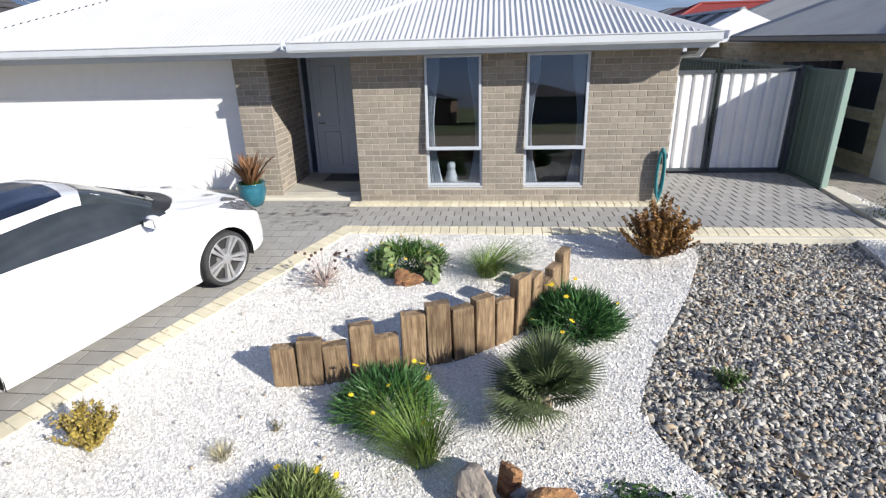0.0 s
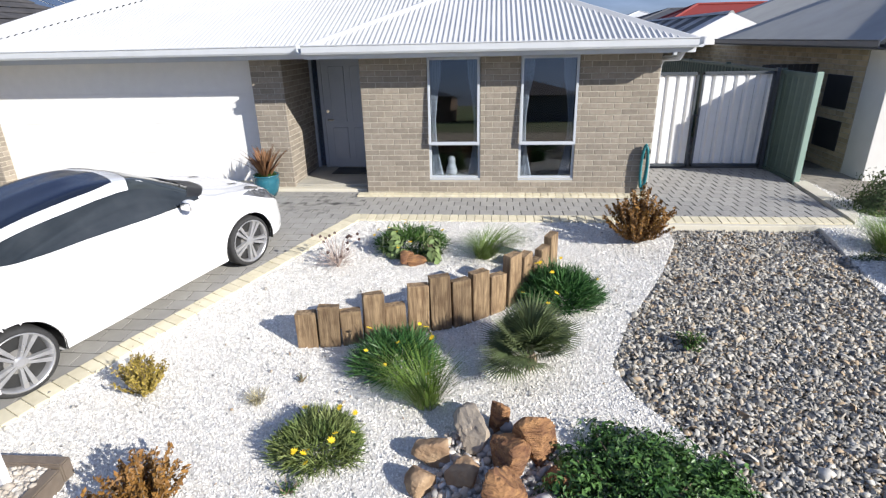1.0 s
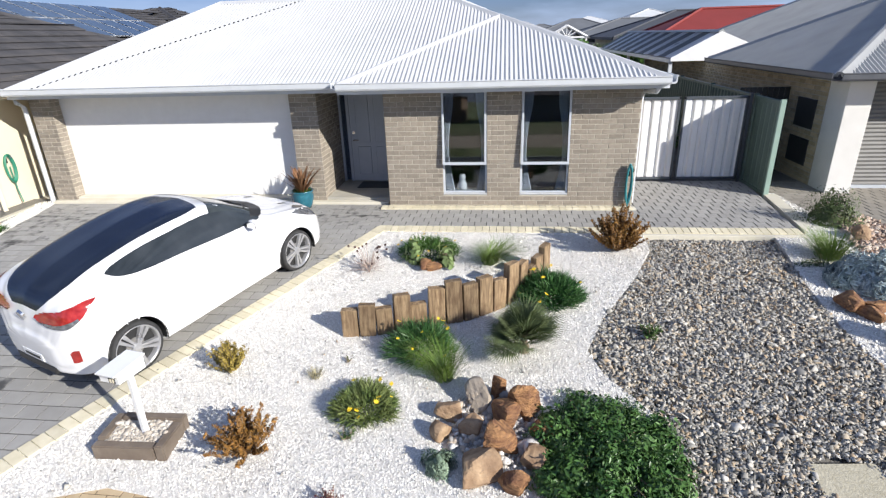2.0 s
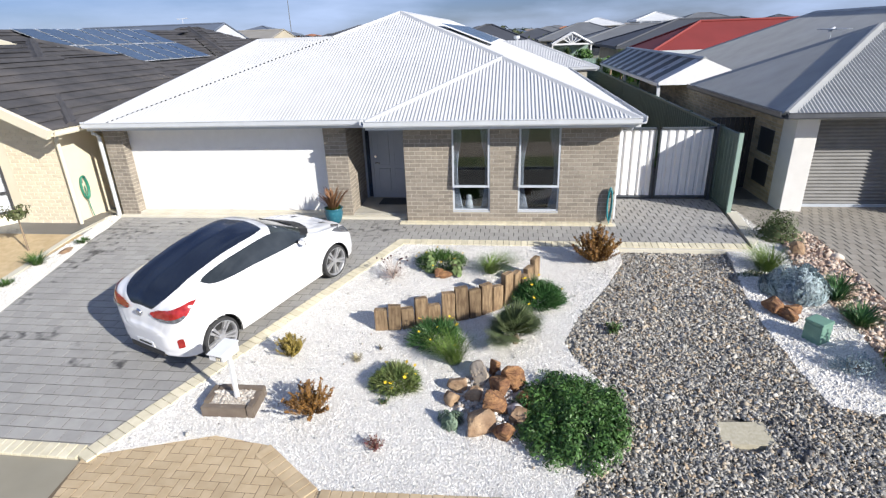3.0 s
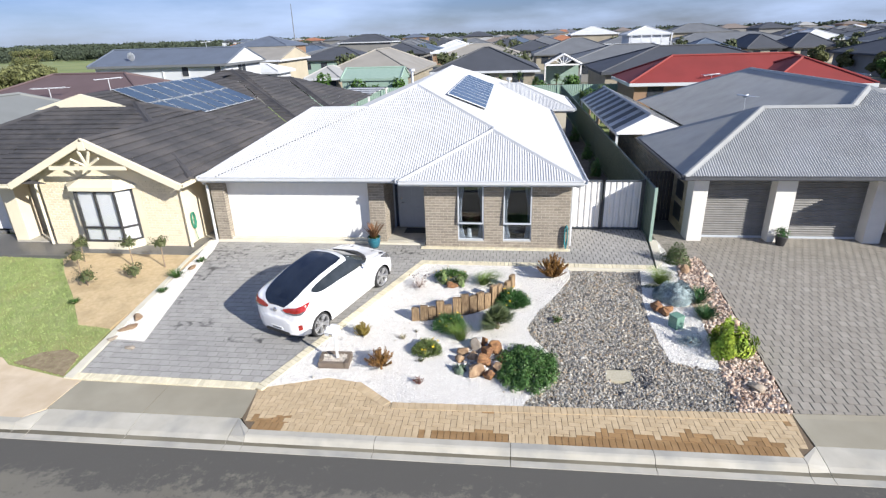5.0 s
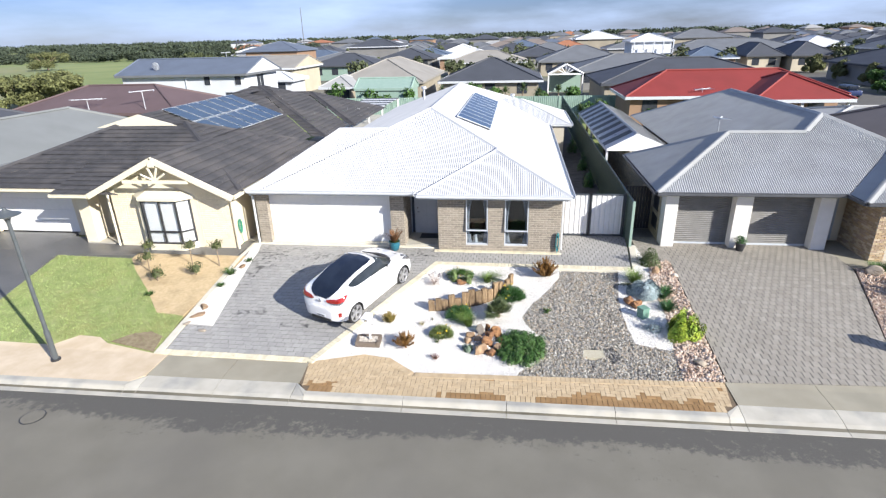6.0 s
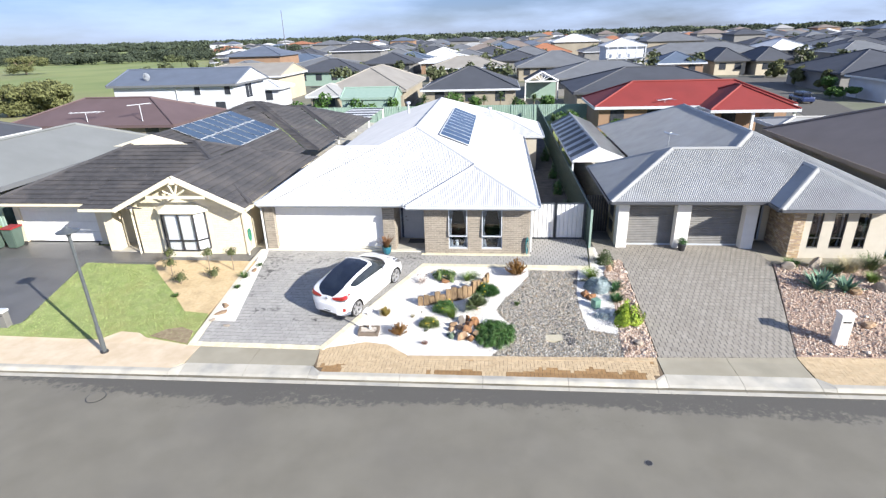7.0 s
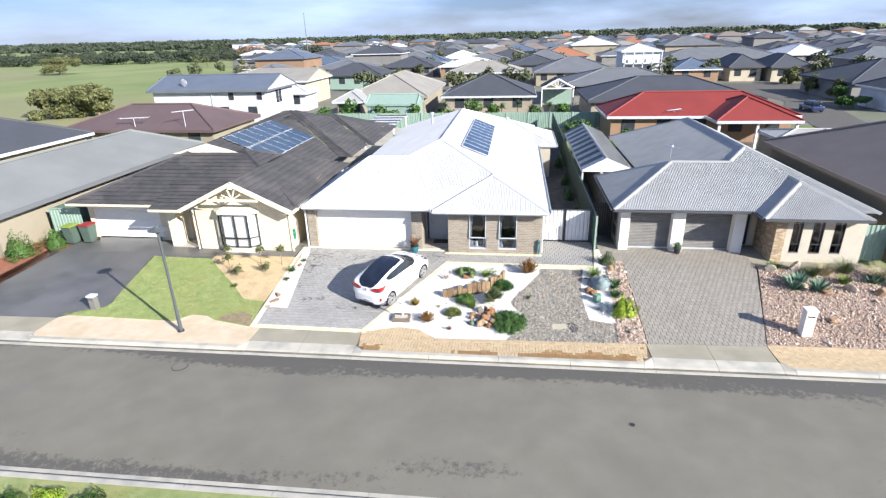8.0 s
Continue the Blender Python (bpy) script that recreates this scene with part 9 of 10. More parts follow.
# ---- roof fittings ----
def aerial(x, y, z, h, span, turn, r=0.03, group="roof aerials"):
    """A television aerial: mast, boom and crossbars."""
    a = thing("tv_aerial", "thin grey television aerial standing on a roof", "aerial", group, at=(x, y, z))
    part("mast", tube(bmesh.new(), [(0, 0, -0.6), (0, 0, h)], r, 6), FASCIA, a)
    c, s_ = math.cos(turn), math.sin(turn)
    part("boom", tube(bmesh.new(), [(-span * c, -span * s_, h), (span * c, span * s_, h + 0.1)], 0.035, 6), FASCIA, a)
    for k in range(7):
        u = -span + 2 * span * k / 6
        w = 0.28 + 0.05 * k
        part("crossbar", tube(bmesh.new(), [(u * c - w * s_, u * s_ + w * c, h + 0.05), (u * c + w * s_, u * s_ - w * c, h + 0.05)], 0.016, 4), FASCIA, a)
    return a


aerial(-36.8, 22.6, 2.3, 1.0, 1.3, 0.1)
aerial(-31.7, 22.6, 2.3, 1.6, 0.9, 0.5)
aerial(13.2, 28.9, 2.5, 0.35, 0.7, 0.4, r=0.02)
aerial(7.6, 8.0, 3.1, 0.5, 0.1, 0.4, r=0.01)
aerial(-36.0, 44.8, 5.3, 0.9, 0.5, 0.2)
dish = thing("satellite_dish", "round pale satellite dish on the slate-blue roof", "satellite dish", at=(-42.9, 41.2, 4.35))
bm = bmesh.new()
rings = [[bm.verts.new((r_ * math.cos(a), r_ * r_ * 0.35, 0.65 + r_ * math.sin(a))) for a in (2 * math.pi * k / 20 for k in range(20))] for r_ in (0.05, 0.25, 0.45)]
for p, q in zip(rings, rings[1:]):
    for k in range(20):
        bm.faces.new((p[k], p[(k + 1) % 20], q[(k + 1) % 20], q[k]))
bm.faces.new(rings[0])
bmesh.ops.solidify(bm, geom=bm.faces[:], thickness=0.02)
part("bowl", bm, FASCIA, dish)
part("stand", tube(bmesh.new(), [(0, 0.1, -0.2), (0, 0.1, 0.6)], 0.03, 6), FASCIA, dish)
for x0, x1, z0, z1 in ((-36.8, -36.1, 2.9, 3.9), (-33.1, -32.4, 2.9, 3.9)):
    w = settle(new("window"), white_two)
    part("pane", a_box(x0, 40.44, z0, x1, 40.5, z1), PANEL_FAR, w)
    part("window_frame", a_box(x0 - 0.06, 40.46, z0 - 0.06, x1 + 0.06, 40.5, z1 + 0.06), WHITE_PAINT, w)
w = settle(new("window"), white_two)
for y0 in (43.6, 44.5):
    part("pane", a_box(-32.01, y0, 2.2, -31.94, y0 + 0.7, 4.2), PANEL_FAR, w)
part("downpipe", tube(bmesh.new(), [(-39.0, 40.42, 4.0), (-39.0, 40.42, 0.0)], 0.06, 6), FASCIA, white_two)
# balcony front of the white two-storey house
part("balcony_floor", a_box(22.0, 104.4, 2.6, 30.0, 106.5, 2.8), W_WHITE, balcony_house)
part("balcony_rail", a_box(22.0, 104.4, 3.6, 30.0, 104.5, 3.72), W_WHITE, balcony_house)
for k in range(5):
    part("balcony_post", a_box(22.0 + 1.95 * k, 104.4, 0.0, 22.2 + 1.95 * k, 104.6, 5.2), W_WHITE, balcony_house)
# white pipe vents and a flue on the near roofs
for x, y, z in ((-7.6, 16.5, 4.0), (-2.0, 19.2, 3.2)):
    v = tagged(part("roof_vent", tube(bmesh.new(), [(x, y, z - 0.3), (x, y, z + 0.35), (x, y, z + 0.36), (x, y, z + 0.5)], [0.07, 0.07, 0.16, 0.16], 14), FASCIA, None), "pale round roof ventilator on the white roof", "roof vent", "roof vents")


# ---- palms over the rear fence ----
def yucca(x, y, h, seed):
    t = thing("palm", "spiky green garden palm behind the back fence", "palm", "palms at the back fence", at=(x, y, 0.0))
    r = random.Random(seed)
    part("trunk", tube(bmesh.new(), [(0, 0, -0.2), (0.05, 0, h * 0.5), (0.08, 0.03, h * 0.7)], [0.09, 0.07, 0.06], 8), BARK, t)
    V, F = [], []
    for k in range(110):
        az, el = r.uniform(0, 6.28), math.radians(r.uniform(-15, 80))
        d = Vector((math.cos(az) * math.cos(el), math.sin(az) * math.cos(el), math.sin(el)))
        s_ = d.cross(Vector((0, 0, 1))).normalized() * 0.035
        b = Vector((0.08, 0.03, h * 0.68))
        L = r.uniform(0.6, 1.0)
        tip = b + d * L - Vector((0, 0, 0.18 * L))
        mid = b + d * L * 0.5
        n0 = len(V)
        V += [tuple(b - s_ * 0.5), tuple(b + s_ * 0.5), tuple(mid + s_), tuple(mid - s_), tuple(tip)]
        F += [(n0, n0 + 1, n0 + 2), (n0, n0 + 2, n0 + 3), (n0 + 3, n0 + 2, n0 + 4)]
    raw("crown", V, F, YUCCA_GREEN, t)


YUCCA_GREEN = leaf_mat("yucca_leaf", (0.06, 0.1, 0.035), (0.12, 0.17, 0.07), rough=0.6)
for i, (x, y, h) in enumerate(((3.6, 23.6, 2.6), (4.5, 25.0, 3.0), (3.2, 25.6, 2.4), (5.4, 23.4, 2.4), (-9.6, 39.0, 3.0), (-3.0, 38.8, 2.8), (-1.2, 39.4, 3.2), (0.4, 38.7, 2.6), (2.4, 39.0, 2.9), (-6.8, 38.6, 2.3))):
    yucca(x, y, h, i + 50)

# ---- loose stones ----
OCTA = np.array([(1, 0, 0), (-1, 0, 0), (0, 1, 0), (0, -1, 0), (0, 0, 1), (0, 0, -1)], float)
OCTA_F = np.array([(0, 2, 4), (2, 1, 4), (1, 3, 4), (3, 0, 4), (2, 0, 5), (1, 2, 5), (3, 1, 5), (0, 3, 5)])
CHIP = np.array([(x, y, z) for z in (-1, 1) for y in (-1, 1) for x in (-1, 1)], float) * 0.66
CHIP_F = np.array([(0, 2, 3), (0, 3, 1), (4, 5, 7), (4, 7, 6), (0, 1, 5), (0, 5, 4), (2, 6, 7), (2, 7, 3), (0, 4, 6), (0, 6, 2), (1, 3, 7), (1, 7, 5)])
PHI = (1 + 5**0.5) / 2
ICO = np.array([(-1, PHI, 0), (1, PHI, 0), (-1, -PHI, 0), (1, -PHI, 0), (0, -1, PHI), (0, 1, PHI), (0, -1, -PHI), (0, 1, -PHI), (PHI, 0, -1), (PHI, 0, 1), (-PHI, 0, -1), (-PHI, 0, 1)]) / 1.9
ICO_F = np.array([(0, 11, 5), (0, 5, 1), (0, 1, 7), (0, 7, 10), (0, 10, 11), (1, 5, 9), (5, 11, 4), (11, 10, 2), (10, 7, 6), (7, 1, 8), (3, 9, 4), (3, 4, 2), (3, 2, 6), (3, 6, 8), (3, 8, 9), (4, 9, 5), (2, 4, 11), (6, 2, 10), (8, 6, 7), (9, 8, 1)])


def shards(n, r):
    """Broken flat stones: uneven four-sided plates with a smaller upper face."""
    a = (np.arange(4)[None] + r.uniform(-0.42, 0.42, (n, 4))) * math.pi / 2
    d = r.uniform(0.6, 1.25, (n, 4))
    up = d * r.uniform(0.7, 0.98, (n, 4))
    lo = np.stack([np.cos(a) * d, np.sin(a) * d, np.full((n, 4), -0.8)], 2)
    hi = np.stack([np.cos(a) * up, np.sin(a) * up, r.uniform(0.5, 1.0, (n, 4))], 2)
    return np.concatenate([lo, hi], 1)


SHARD_F = np.array([(4, 5, 6), (4, 6, 7)] + [t for i in range(4) for t in ((i, (i + 1) % 4, 4 + (i + 1) % 4), (i, 4 + (i + 1) % 4, 4 + i))])


def stones(poly, n, size, flat, seed, material, label, dz=0.0, shape="octa", rough=0.3, spread=0.4, keep_out=(), name="loose_stones", lift=0.45, dip=0.0):
    r = np.random.RandomState(seed)
    xs, ys = np.array([p[0] for p in poly]), np.array([p[1] for p in poly])
    px, py = r.uniform(xs.min(), xs.max(), n), r.uniform(ys.min(), ys.max(), n)
    ok = inside(poly, px, py)
    for kx, ky, kr in keep_out:
        ok &= np.hypot(px - kx, py - ky) > kr
    px, py = px[ok], py[ok]
    n = len(px)
    T, TF = {"octa": (OCTA, OCTA_F), "grain": (OCTA[:5], OCTA_F[:4]), "chip": (CHIP, CHIP_F), "ico": (ICO, ICO_F), "shard": (np.zeros((8, 3)), SHARD_F)}[shape]
    s = size * np.exp(r.normal(0, spread, n))
    P = shards(n, r) if shape == "shard" else np.repeat(T[None], n, 0) * (1 + r.normal(0, rough, (n, len(T), 1)))
    P = P * np.stack([np.ones(n), r.uniform(0.42, 0.95, n), r.uniform(flat * 0.7, flat * 1.3, n)], 1)[:, None, :]
    q = r.normal(0, 1, (n, 4)) * np.array([1, 0.42, 0.42, 1])
    q /= np.linalg.norm(q, axis=1)[:, None]
    w, x, y, z = q.T
    R = np.stack([np.stack([1 - 2 * (y * y + z * z), 2 * (x * y - z * w), 2 * (x * z + y * w)], 1), np.stack([2 * (x * y + z * w), 1 - 2 * (x * x + z * z), 2 * (y * z - x * w)], 1), np.stack([2 * (x * z - y * w), 2 * (y * z + x * w), 1 - 2 * (x * x + y * y)], 1)], 1)
    P = np.einsum("nij,nkj->nki", R, P) * s[:, None, None]
    zg_ = np.where(py > -1.1, 0.0, np.maximum(-0.487, -0.0832 * (-1.1 - py)))
    zg_ = zg_ - dip * np.clip((py + 2.5) / 0.9, 0, 1)
    P += np.stack([px, py, zg_ + dz + s * flat * lift + r.uniform(0, lift * 0.65, n) * s], 1)[:, None, :]
    F = (np.arange(n)[:, None, None] * len(T) + TF[None]).reshape(-1, 3)
    return tagged(raw(name, P.reshape(-1, 3), F, material), label, "gravel", kind="stuff")


stones(WHITE, 290000, 0.0072, 0.6, 1, WHITE_PEBBLE, "small angular white stones of the front garden", dz=0.001, lift=0.12, shape="grain", spread=0.3)
stones(WHITE_R, 30000, 0.0105, 0.5, 2, WHITE_PEBBLE, "small white stones between the shrubs", dz=0.0, lift=0.12)
stones([(-11.5, -5.5), (-10.52, -5.55), (-11.35, -0.65), (-11.62, 0.2), (-11.95, 0.2), (-11.6, -1.1)], 26000, 0.009, 0.5, 3, WHITE_PEBBLE, "small white stones beside the driveway", dz=0.012)
stones(GREY, 44000, 0.0275, 0.2, 14, GREY_STONE, "sharp grey and tan stones of the dry creek bed", dz=-0.02, shape="shard", spread=0.24, lift=0.7, keep_out=((0.5, -6.0, 0.26),), dip=0.055)
stones(GREY, 48000, 0.016, 0.3, 4, GREY_STONE, "mixed angular grey stones of the dry creek bed", dz=-0.024, shape="shard", spread=0.3, keep_out=((0.5, -6.0, 0.26),), dip=0.055)
stones(PINK, 14000, 0.026, 0.42, 5, PINK_STONE, "pinkish brown stones at the driveway edge", dz=-0.006, shape="shard")
stones(PINK_NR, 34000, 0.024, 0.6, 6, PINK_STONE, "pinkish brown stones of the neighbour's garden", dz=-0.006, shape="octa")
stones([(-2.75, -5.9), (-2.1, -6.1), (-1.85, -5.5), (-2.2, -5.15), (-2.75, -5.3)], 1000, 0.028, 0.6, 7, palette("smooth_pebble", [(0.6, 0.57, 0.53), (0.7, 0.68, 0.65), (0.42, 0.4, 0.38), (0.3, 0.29, 0.28), (0.5, 0.42, 0.34)], rough=0.6, bump=0.05), "smooth pebbles between the boulders", dz=0.015, shape="ico", rough=0.1)
stones([(-5.86, -6.13), (-5.33, -6.11), (-5.35, -5.84), (-5.88, -5.86)], 2600, 0.014, 0.45, 8, palette("planter_pebble", [(0.5, 0.45, 0.38), (0.6, 0.56, 0.5), (0.42, 0.37, 0.31)], rough=0.8), "flat tan pebbles filling the planter", dz=0.1, shape="ico", rough=0.08)
tagged(part("planter_fill", drape([(-5.87, -6.15), (-5.31, -6.13), (-5.33, -5.82), (-5.91, -5.84)], 0.085, skirt=0.1), GREY_BED, None), "gravel filling of the planter", "gravel", kind="structure")
stones([(0.82, -6.3), (1.1, -6.36), (1.26, -6.05), (1.05, -5.7), (0.84, -5.76)], 300, 0.021, 0.5, 15, palette("dark_patch_stone", [(0.07, 0.07, 0.075), (0.12, 0.12, 0.125), (0.09, 0.085, 0.08)], rough=0.5), "patch of darker stones beside the drain cover", dz=-0.014, shape="chip", rough=0.3)
# dark stray chips on the white stones
stones(WHITE, 420, 0.012, 0.5, 9, GREY_STONE, "stray dark chips on the white stones", dz=0.014, shape="octa")


# ---- paving ----
def pavers(region, long, wide, material, joined, parent_ob, near, seed=0, turn=0.0, pick=300, dz=0.0, offset=0.5, thick=0.03, gap=0.006, name="paver", bond="run", damp=None, damp_material=None, end_gap=None):
    """Pavers in running or herringbone bond cut to a convex region; those near the given spot are objects of their own."""
    rng = random.Random(seed)
    cx = sum(p[0] for p in region) / len(region)
    cy = sum(p[1] for p in region) / len(region)
    c, s = math.cos(turn), math.sin(turn)
    cells = []
    R = max(math.hypot(px - cx, py - cy) for px, py in region) + long
    if bond == "run":
        rows = int(2 * R / wide) + 2
        for j in range(rows):
            v = -R + j * wide
            u = -R + (offset * long if j % 2 else 0)
            while u < R:
                eg = gap if end_gap is None else end_gap
                cells.append((u + eg / 2, v + gap / 2, u + long - eg / 2, v + wide - gap / 2))
                u += long
    else:
        k = int(2 * R / wide) + 4
        for i in range(-k, k):
            for j in range(-k, k):
                if (i - j) % 4 == 0:
                    cells.append((i * wide, j * wide, (i + 2) * wide, (j + 1) * wide))
                elif (i - j) % 4 == 3:
                    cells.append((i * wide, j * wide, (i + 1) * wide, (j + 2) * wide))
        cells = [(a + gap / 2, b + gap / 2, e - gap / 2, f - gap / 2) for a, b, e, f in cells]
    todo = []
    for a, b, e, f in cells:
        quad = [(cx + c * u - s * v, cy + s * u + c * v) for u, v in ((a, b), (e, b), (e, f), (a, f))]
        poly = clip_poly(quad, region)
        if len(poly) < 3:
            continue
        area = abs(sum(p[0] * q[1] - q[0] * p[1] for p, q in zip(poly, poly[1:] + poly[:1]))) / 2
        if area < 0.0006:
            continue
        mx, my = sum(p[0] for p in poly) / len(poly), sum(p[1] for p in poly) / len(poly)
        todo.append((math.hypot(mx - near[0], my - near[1]), mx, my, poly))
    todo.sort(key=lambda q: q[0])
    V, F4 = [], []
    rest, wet = bmesh.new(), bmesh.new()
    for n_, (_, mx, my, poly) in enumerate(todo):
        z = rng.uniform(-0.001, 0.001) + dz
        ch = 0.0015

        def fill(bm, ox, oy, oz):
            lo = [bm.verts.new((px - ox, py - oy, ground_z(py) + z - thick - oz)) for px, py in poly]
            hi = [bm.verts.new((px - ox, py - oy, ground_z(py) + z - ch - oz)) for px, py in poly]
            tp = [bm.verts.new((px + (mx - px) / max(0.05, math.hypot(mx - px, my - py)) * ch - ox, py + (my - py) / max(0.05, math.hypot(mx - px, my - py)) * ch - oy, ground_z(py) + z - oz)) for px, py in poly]
            bm.faces.new(tp)
            for i in range(len(poly)):
                k = (i + 1) % len(poly)
                bm.faces.new((lo[i], lo[k], hi[k], hi[i]))
                bm.faces.new((hi[i], hi[k], tp[k], tp[i]))
        soaked = bool(damp and damp(mx, my, rng))
        if soaked and n_ >= pick:
            fill(wet, 0, 0, 0)
        elif n_ < pick:
            bm = bmesh.new()
            fill(bm, mx, my, ground_z(my))
            me = bpy.data.meshes.new(name)
            bm.to_mesh(me)
            bm.free()
            me.materials.append(damp_material if soaked else material)
            ob = new(name, me)
            ob.parent = parent_ob
            ob.location = (mx, my, ground_z(my))
        else:
            fill(rest, 0, 0, 0)
    for bm, name_, mat_ in ((rest, "paving_field", joined), (wet, "damp_paving", damp_material)):
        if len(bm.faces):
            me = bpy.data.meshes.new(name_)
            bm.to_mesh(me)
            me.materials.append(mat_)
            ob = new(name_, me)
            ob.parent = parent_ob
            ob["kind"] = "stuff"
        bm.free()


def at_name(n):
    return bpy.data.objects[n]




def drive_damp(x, y, r):
    """Pavers still wet by the garage, along the west edge and beside the path."""
    p = 0.0
    for cx_, cy_, rx_, ry_, k in ((-10.9, -0.7, 0.9, 0.6, 0.95), (-10.7, -1.7, 0.45, 1.3, 0.85), (-10.0, -0.3, 0.9, 0.25, 0.6), (-8.7, -0.8, 0.7, 0.4, 0.6), (-9.0, -1.9, 0.3, 0.35, 0.7), (-5.2, -0.6, 0.8, 0.6, 0.8), (-10.8, -3.4, 0.25, 0.6, 0.6), (-10.2, -4.85, 0.4, 0.2, 0.6), (-9.2, -4.75, 0.7, 0.25, 0.35), (-8.2, -5.2, 0.8, 0.2, 0.3)):
        q = ((x - cx_) / rx_) ** 2 + ((y - cy_) / ry_) ** 2
        p = max(p, k * (1 - q * 0.6)) if q < 1.6 else p
    return r.random() < p


def verge_damp(x, y, r):
    """The soaked stretches of verge beside the kerb."""
    d = y - kerb_y(x)
    if -6.75 < x < -6.0:
        return d < 0.42 + 0.08 * math.sin(x * 9)
    if x < -3.2 or x > 3.0:
        return r.random() < 0.006
    reach = 0.16 + 0.1 * math.sin(x * 2.3 + 1.0) + 0.08 * math.sin(x * 5.1) + 0.42 * math.exp(-((x - 1.6) / 1.1) ** 2) + 0.2 * math.exp(-((x + 0.2) / 0.6) ** 2)
    return d < reach + r.uniform(-0.03, 0.02) or r.random() < 0.004


pavers(DRIVE, 0.24, 0.19, GREY_PAVER_ONE, GREY_PAVER, at_name("driveway"), (-5.4, -2.0), seed=1, gap=0.014, end_gap=0.009, damp=drive_damp, damp_material=DAMP_PAVER)
pavers(PATH_A, 0.2, 0.22, GREY_PAVER_ONE, GREY_PAVER, at_name("front_path"), (-2.2, -0.6), seed=2, pick=100, gap=0.008, end_gap=0.014)
pavers(PATIO, 0.2, 0.22, GREY_PAVER_ONE, GREY_PAVER, at_name("side_yard_paving"), (1.0, 0.0), seed=3, pick=130, gap=0.004, end_gap=0.02)
BROWN_PAVER = surf("brown_grey_paver", (0.265, 0.24, 0.2), (0.32, 0.294, 0.25), scale=5, rough=0.85, bump=0.3, bscale=100, vary="island", amount=0.08)
BROWN_PAVER_ONE = surf("brown_grey_paver_single", (0.265, 0.24, 0.2), (0.32, 0.294, 0.25), scale=5, rough=0.85, bump=0.3, bscale=100, vary="object", amount=0.08)
pavers(NR_DRIVE, 0.2, 0.22, BROWN_PAVER_ONE, BROWN_PAVER, at_name("neighbour_driveway"), (4.0, -4.0), seed=4, pick=120, gap=0.005, end_gap=0.022)
pavers([(2.87, -0.5), (3.76, -0.5), (3.76, 1.9), (2.8, 1.9)], 0.24, 0.16, BROWN_PAVER_ONE, BROWN_PAVER, at_name("side_path"), (3.0, 0.0), seed=8, pick=40, gap=0.01)
VERGE_A = [(-6.8, kerb_y(-6.8) + KB + 0.226), (3.36, kerb_y(3.36) + KB + 0.226), (3.5, -6.86), (-4.1, -7.16)]
VERGE_B = [(-6.8, kerb_y(-6.8) + KB + 0.226), (-4.1, -7.16), (-4.85, -6.6), (-5.6, -6.5), (-7.0, -6.93)]
pavers(VERGE_A, 0.23, 0.115, TAN_PAVER_ONE, TAN_PAVER, at_name("verge"), (-2.0, -7.6), seed=5, pick=220, bond="herring", dz=-0.004, gap=0.01, damp=verge_damp, damp_material=DAMP_TAN)
pavers(VERGE_B, 0.23, 0.115, TAN_PAVER_ONE, TAN_PAVER, at_name("verge"), (-5.5, -7.0), seed=6, pick=80, bond="herring", dz=-0.004, gap=0.01, damp=verge_damp, damp_material=DAMP_TAN)
pavers([(7.98, kerb_y(7.98) + KB), (22.0, kerb_y(22) + KB), (22.0, -6.4), (7.64, -6.62), (7.66, kerb_y(7.66) + 0.32)], 0.23, 0.115, TAN_PAVER_ONE, TAN_PAVER, at_name("verge_right"), (8.0, -7.0), seed=7, pick=0, bond="herring", dz=-0.004)


def soldier(a, b, wide, long, parent_ob, seed, dz=0.02, step=0.118, material=CREAM_PAVER, name="edge_paver"):
    """A soldier course of cream pavers from a to b, laid to the right of the way."""
    a, b = Vector((*a, 0)), Vector((*b, 0))
    d = (b - a).normalized()
    n = Vector((d.y, -d.x, 0))
    rng = random.Random(seed)
    k = int((b - a).length / step)
    for i in range(k):
        p = a + d * (i * step)
        q = [p + d * 0.004, p + d * (step - 0.004), p + d * (step - 0.004) + n * long, p + d * 0.004 + n * long]
        m = sum(q, Vector()) / 4
        bm = bmesh.new()
        z0 = ground_z(m.y)
        j = rng.uniform(-0.002, 0.003)
        lo = [bm.verts.new((v.x - m.x, v.y - m.y, ground_z(v.y) - z0 - 0.04)) for v in q]
        hi = [bm.verts.new((v.x - m.x, v.y - m.y, ground_z(v.y) - z0 + dz - 0.004 + j)) for v in q]
        tp = [bm.verts.new((v.x + (m.x - v.x) * 0.06 - m.x, v.y + (m.y - v.y) * 0.06 - m.y, ground_z(v.y) - z0 + dz + j)) for v in q]
        bm.faces.new(tp)
        for s in range(4):
            t = (s + 1) % 4
            bm.faces.new((lo[s], lo[t], hi[t], hi[s]))
            bm.faces.new((hi[s], hi[t], tp[t], tp[s]))
        bmesh.ops.recalc_face_normals(bm, faces=bm.faces)
        me = bpy.data.meshes.new(name)
        bm.to_mesh(me)
        bm.free()
        me.materials.append(material)
        ob = new(name, me)
        ob.parent = parent_ob
        ob.location = (m.x, m.y, z0)


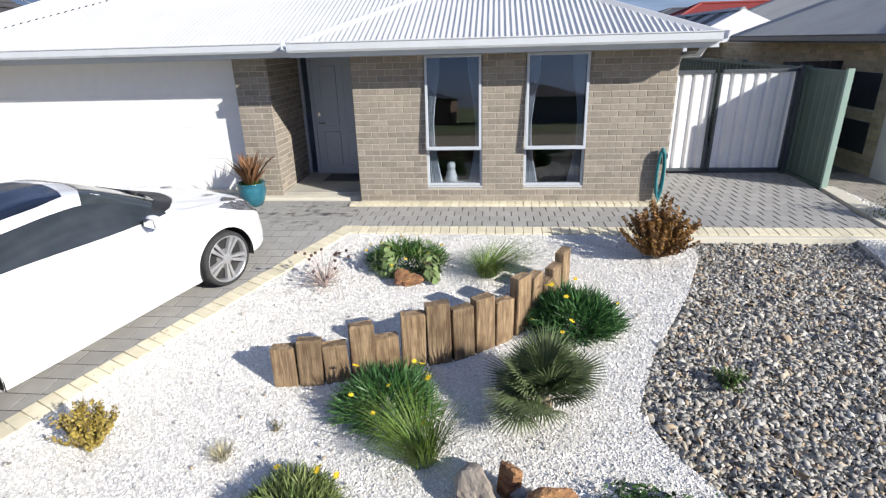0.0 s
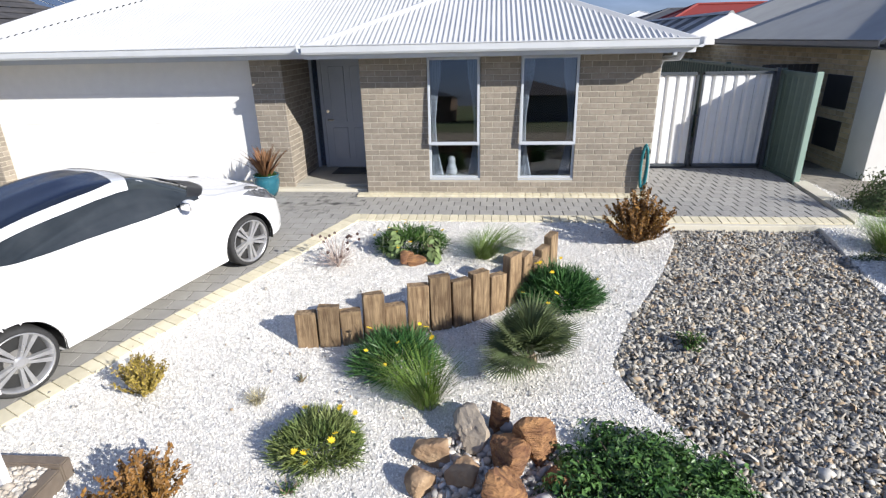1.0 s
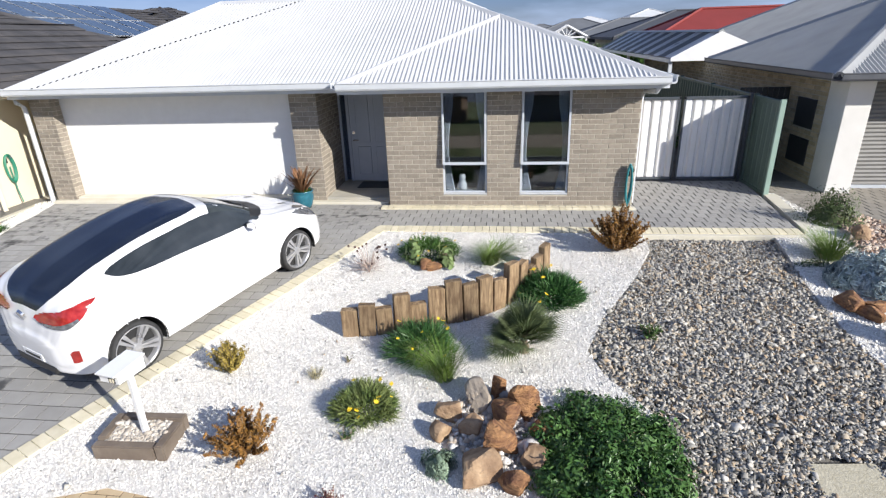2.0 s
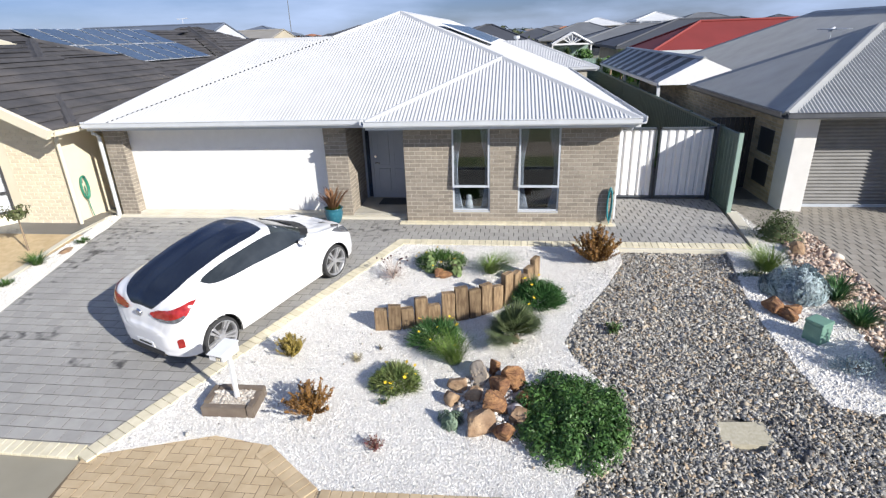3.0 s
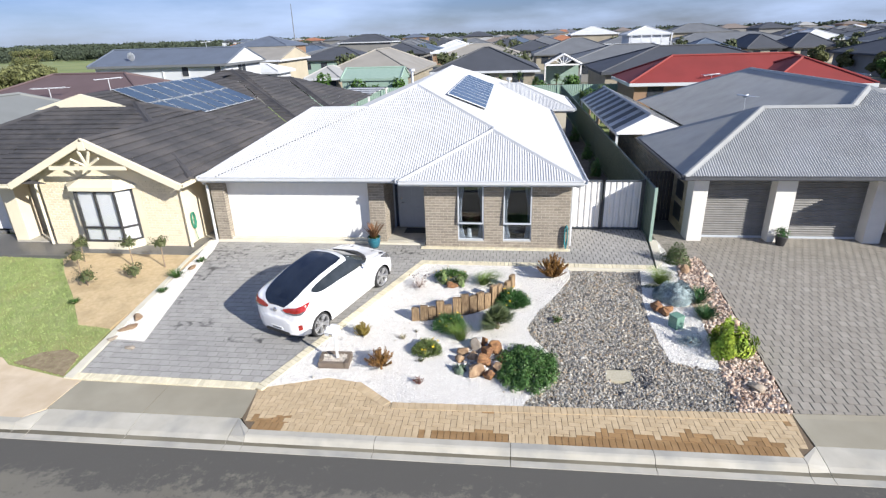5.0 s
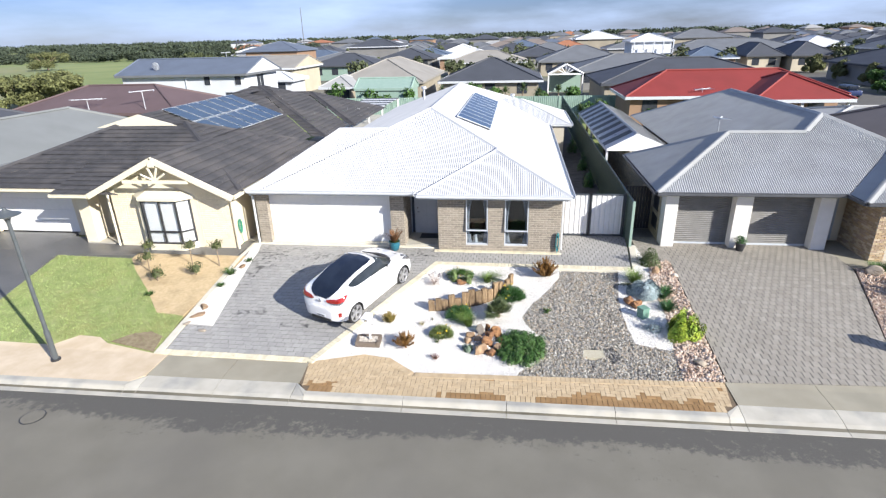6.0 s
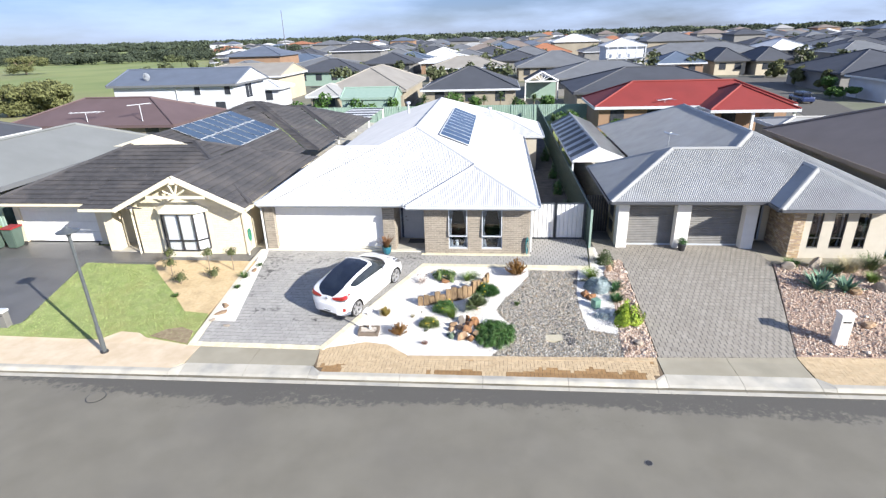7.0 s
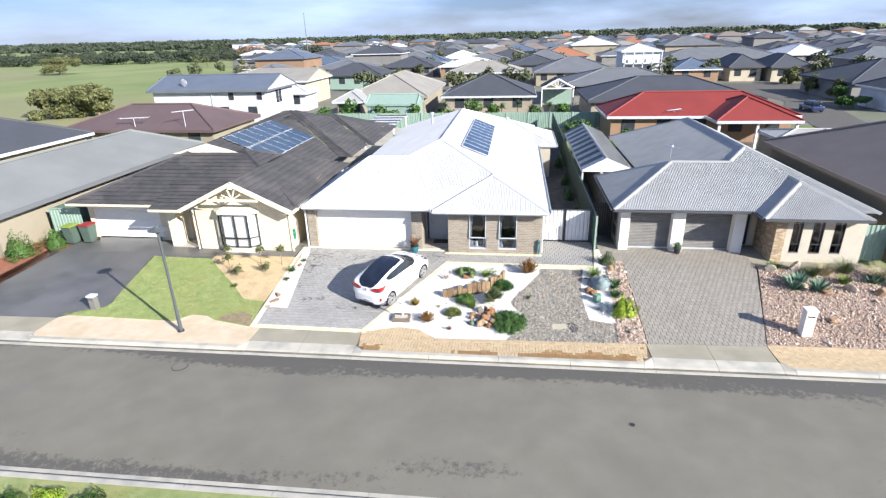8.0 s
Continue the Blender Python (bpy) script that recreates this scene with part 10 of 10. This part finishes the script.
soldier((-7.08, -6.93), (-4.42, -1.12), 0.118, 0.21, at_name("driveway"), 1)
soldier((-4.42, -1.12), (2.34, -1.12), 0.118, 0.21, at_name("front_path"), 2)
soldier((-4.6, -0.005), (0.1, -0.005), 0.118, 0.17, at_name("front_path"), 3, dz=0.035)
soldier((-11.3, -6.76), (-7.0, -6.78), 0.118, 0.2, at_name("driveway"), 4)


def kerb_course(x0, x1, parent_ob, seed):
    """A course of tan pavers laid square to the kerb."""
    rng = random.Random(seed)
    x = x0
    while x < x1:
        me = bpy.data.meshes.new("paver")
        bm = bmesh.new()
        y0 = kerb_y(x) + KB + 0.004
        box(bm, 0.005, 0, -0.03, 0.113, 0.218, rng.uniform(-0.002, 0.002) + 0.001)
        bm.to_mesh(me)
        bm.free()
        me.materials.append(DAMP_TAN if verge_damp(x + 0.06, y0 + 0.1, rng) else TAN_PAVER_ONE)
        ob = new("paver", me)
        ob.parent = parent_ob
        ob.location = (x, y0, -0.487)
        x += 0.118


# the kerb course in front of the herringbone
kerb_course(-6.6, 3.1, at_name("verge"), 11)
# the upper rim of the verge
soldier((-4.88, -6.58), (-4.1, -7.15), 0.118, 0.2, at_name("verge"), 21, dz=0.006, material=TAN_PAVER_ONE, name="paver")
soldier((-4.08, -7.15), (3.4, -6.87), 0.118, 0.2, at_name("verge"), 22, dz=0.006, material=TAN_PAVER_ONE, name="paver")

# ---- bricks of the front walls ----
lay_bricks((-4.45, 0.0), (0.0, 0.0), -0.04, 2.17, holes, front, BRICK, BRICK_JOINED)
lay_bricks((-6.3, 0.27), (-5.78, 0.27), -0.04, 2.17, [], pier_r, BRICK, BRICK_JOINED)
lay_bricks((-5.78, 0.27), (-5.78, 1.65), -0.04, 2.17, [], pier_rs, BRICK, BRICK_JOINED)
lay_bricks((-11.61, 0.27), (-11.17, 0.27), -0.04, 2.17, [], pier_l, BRICK, BRICK_JOINED)
lay_bricks((-11.17, 0.272), (-11.17, 0.5), -0.04, 2.17, [], pier_l, BRICK, BRICK_JOINED)
lay_bricks((0.0, 0.0), (0.0, 15.05), -0.04, 2.17, [], side_r, BRICK, BRICK_JOINED, pick=0)
lay_bricks((-4.45, 1.65), (-4.45, 0.0), -0.04, 2.17, [], side_e, BRICK, BRICK_JOINED, pick=0)
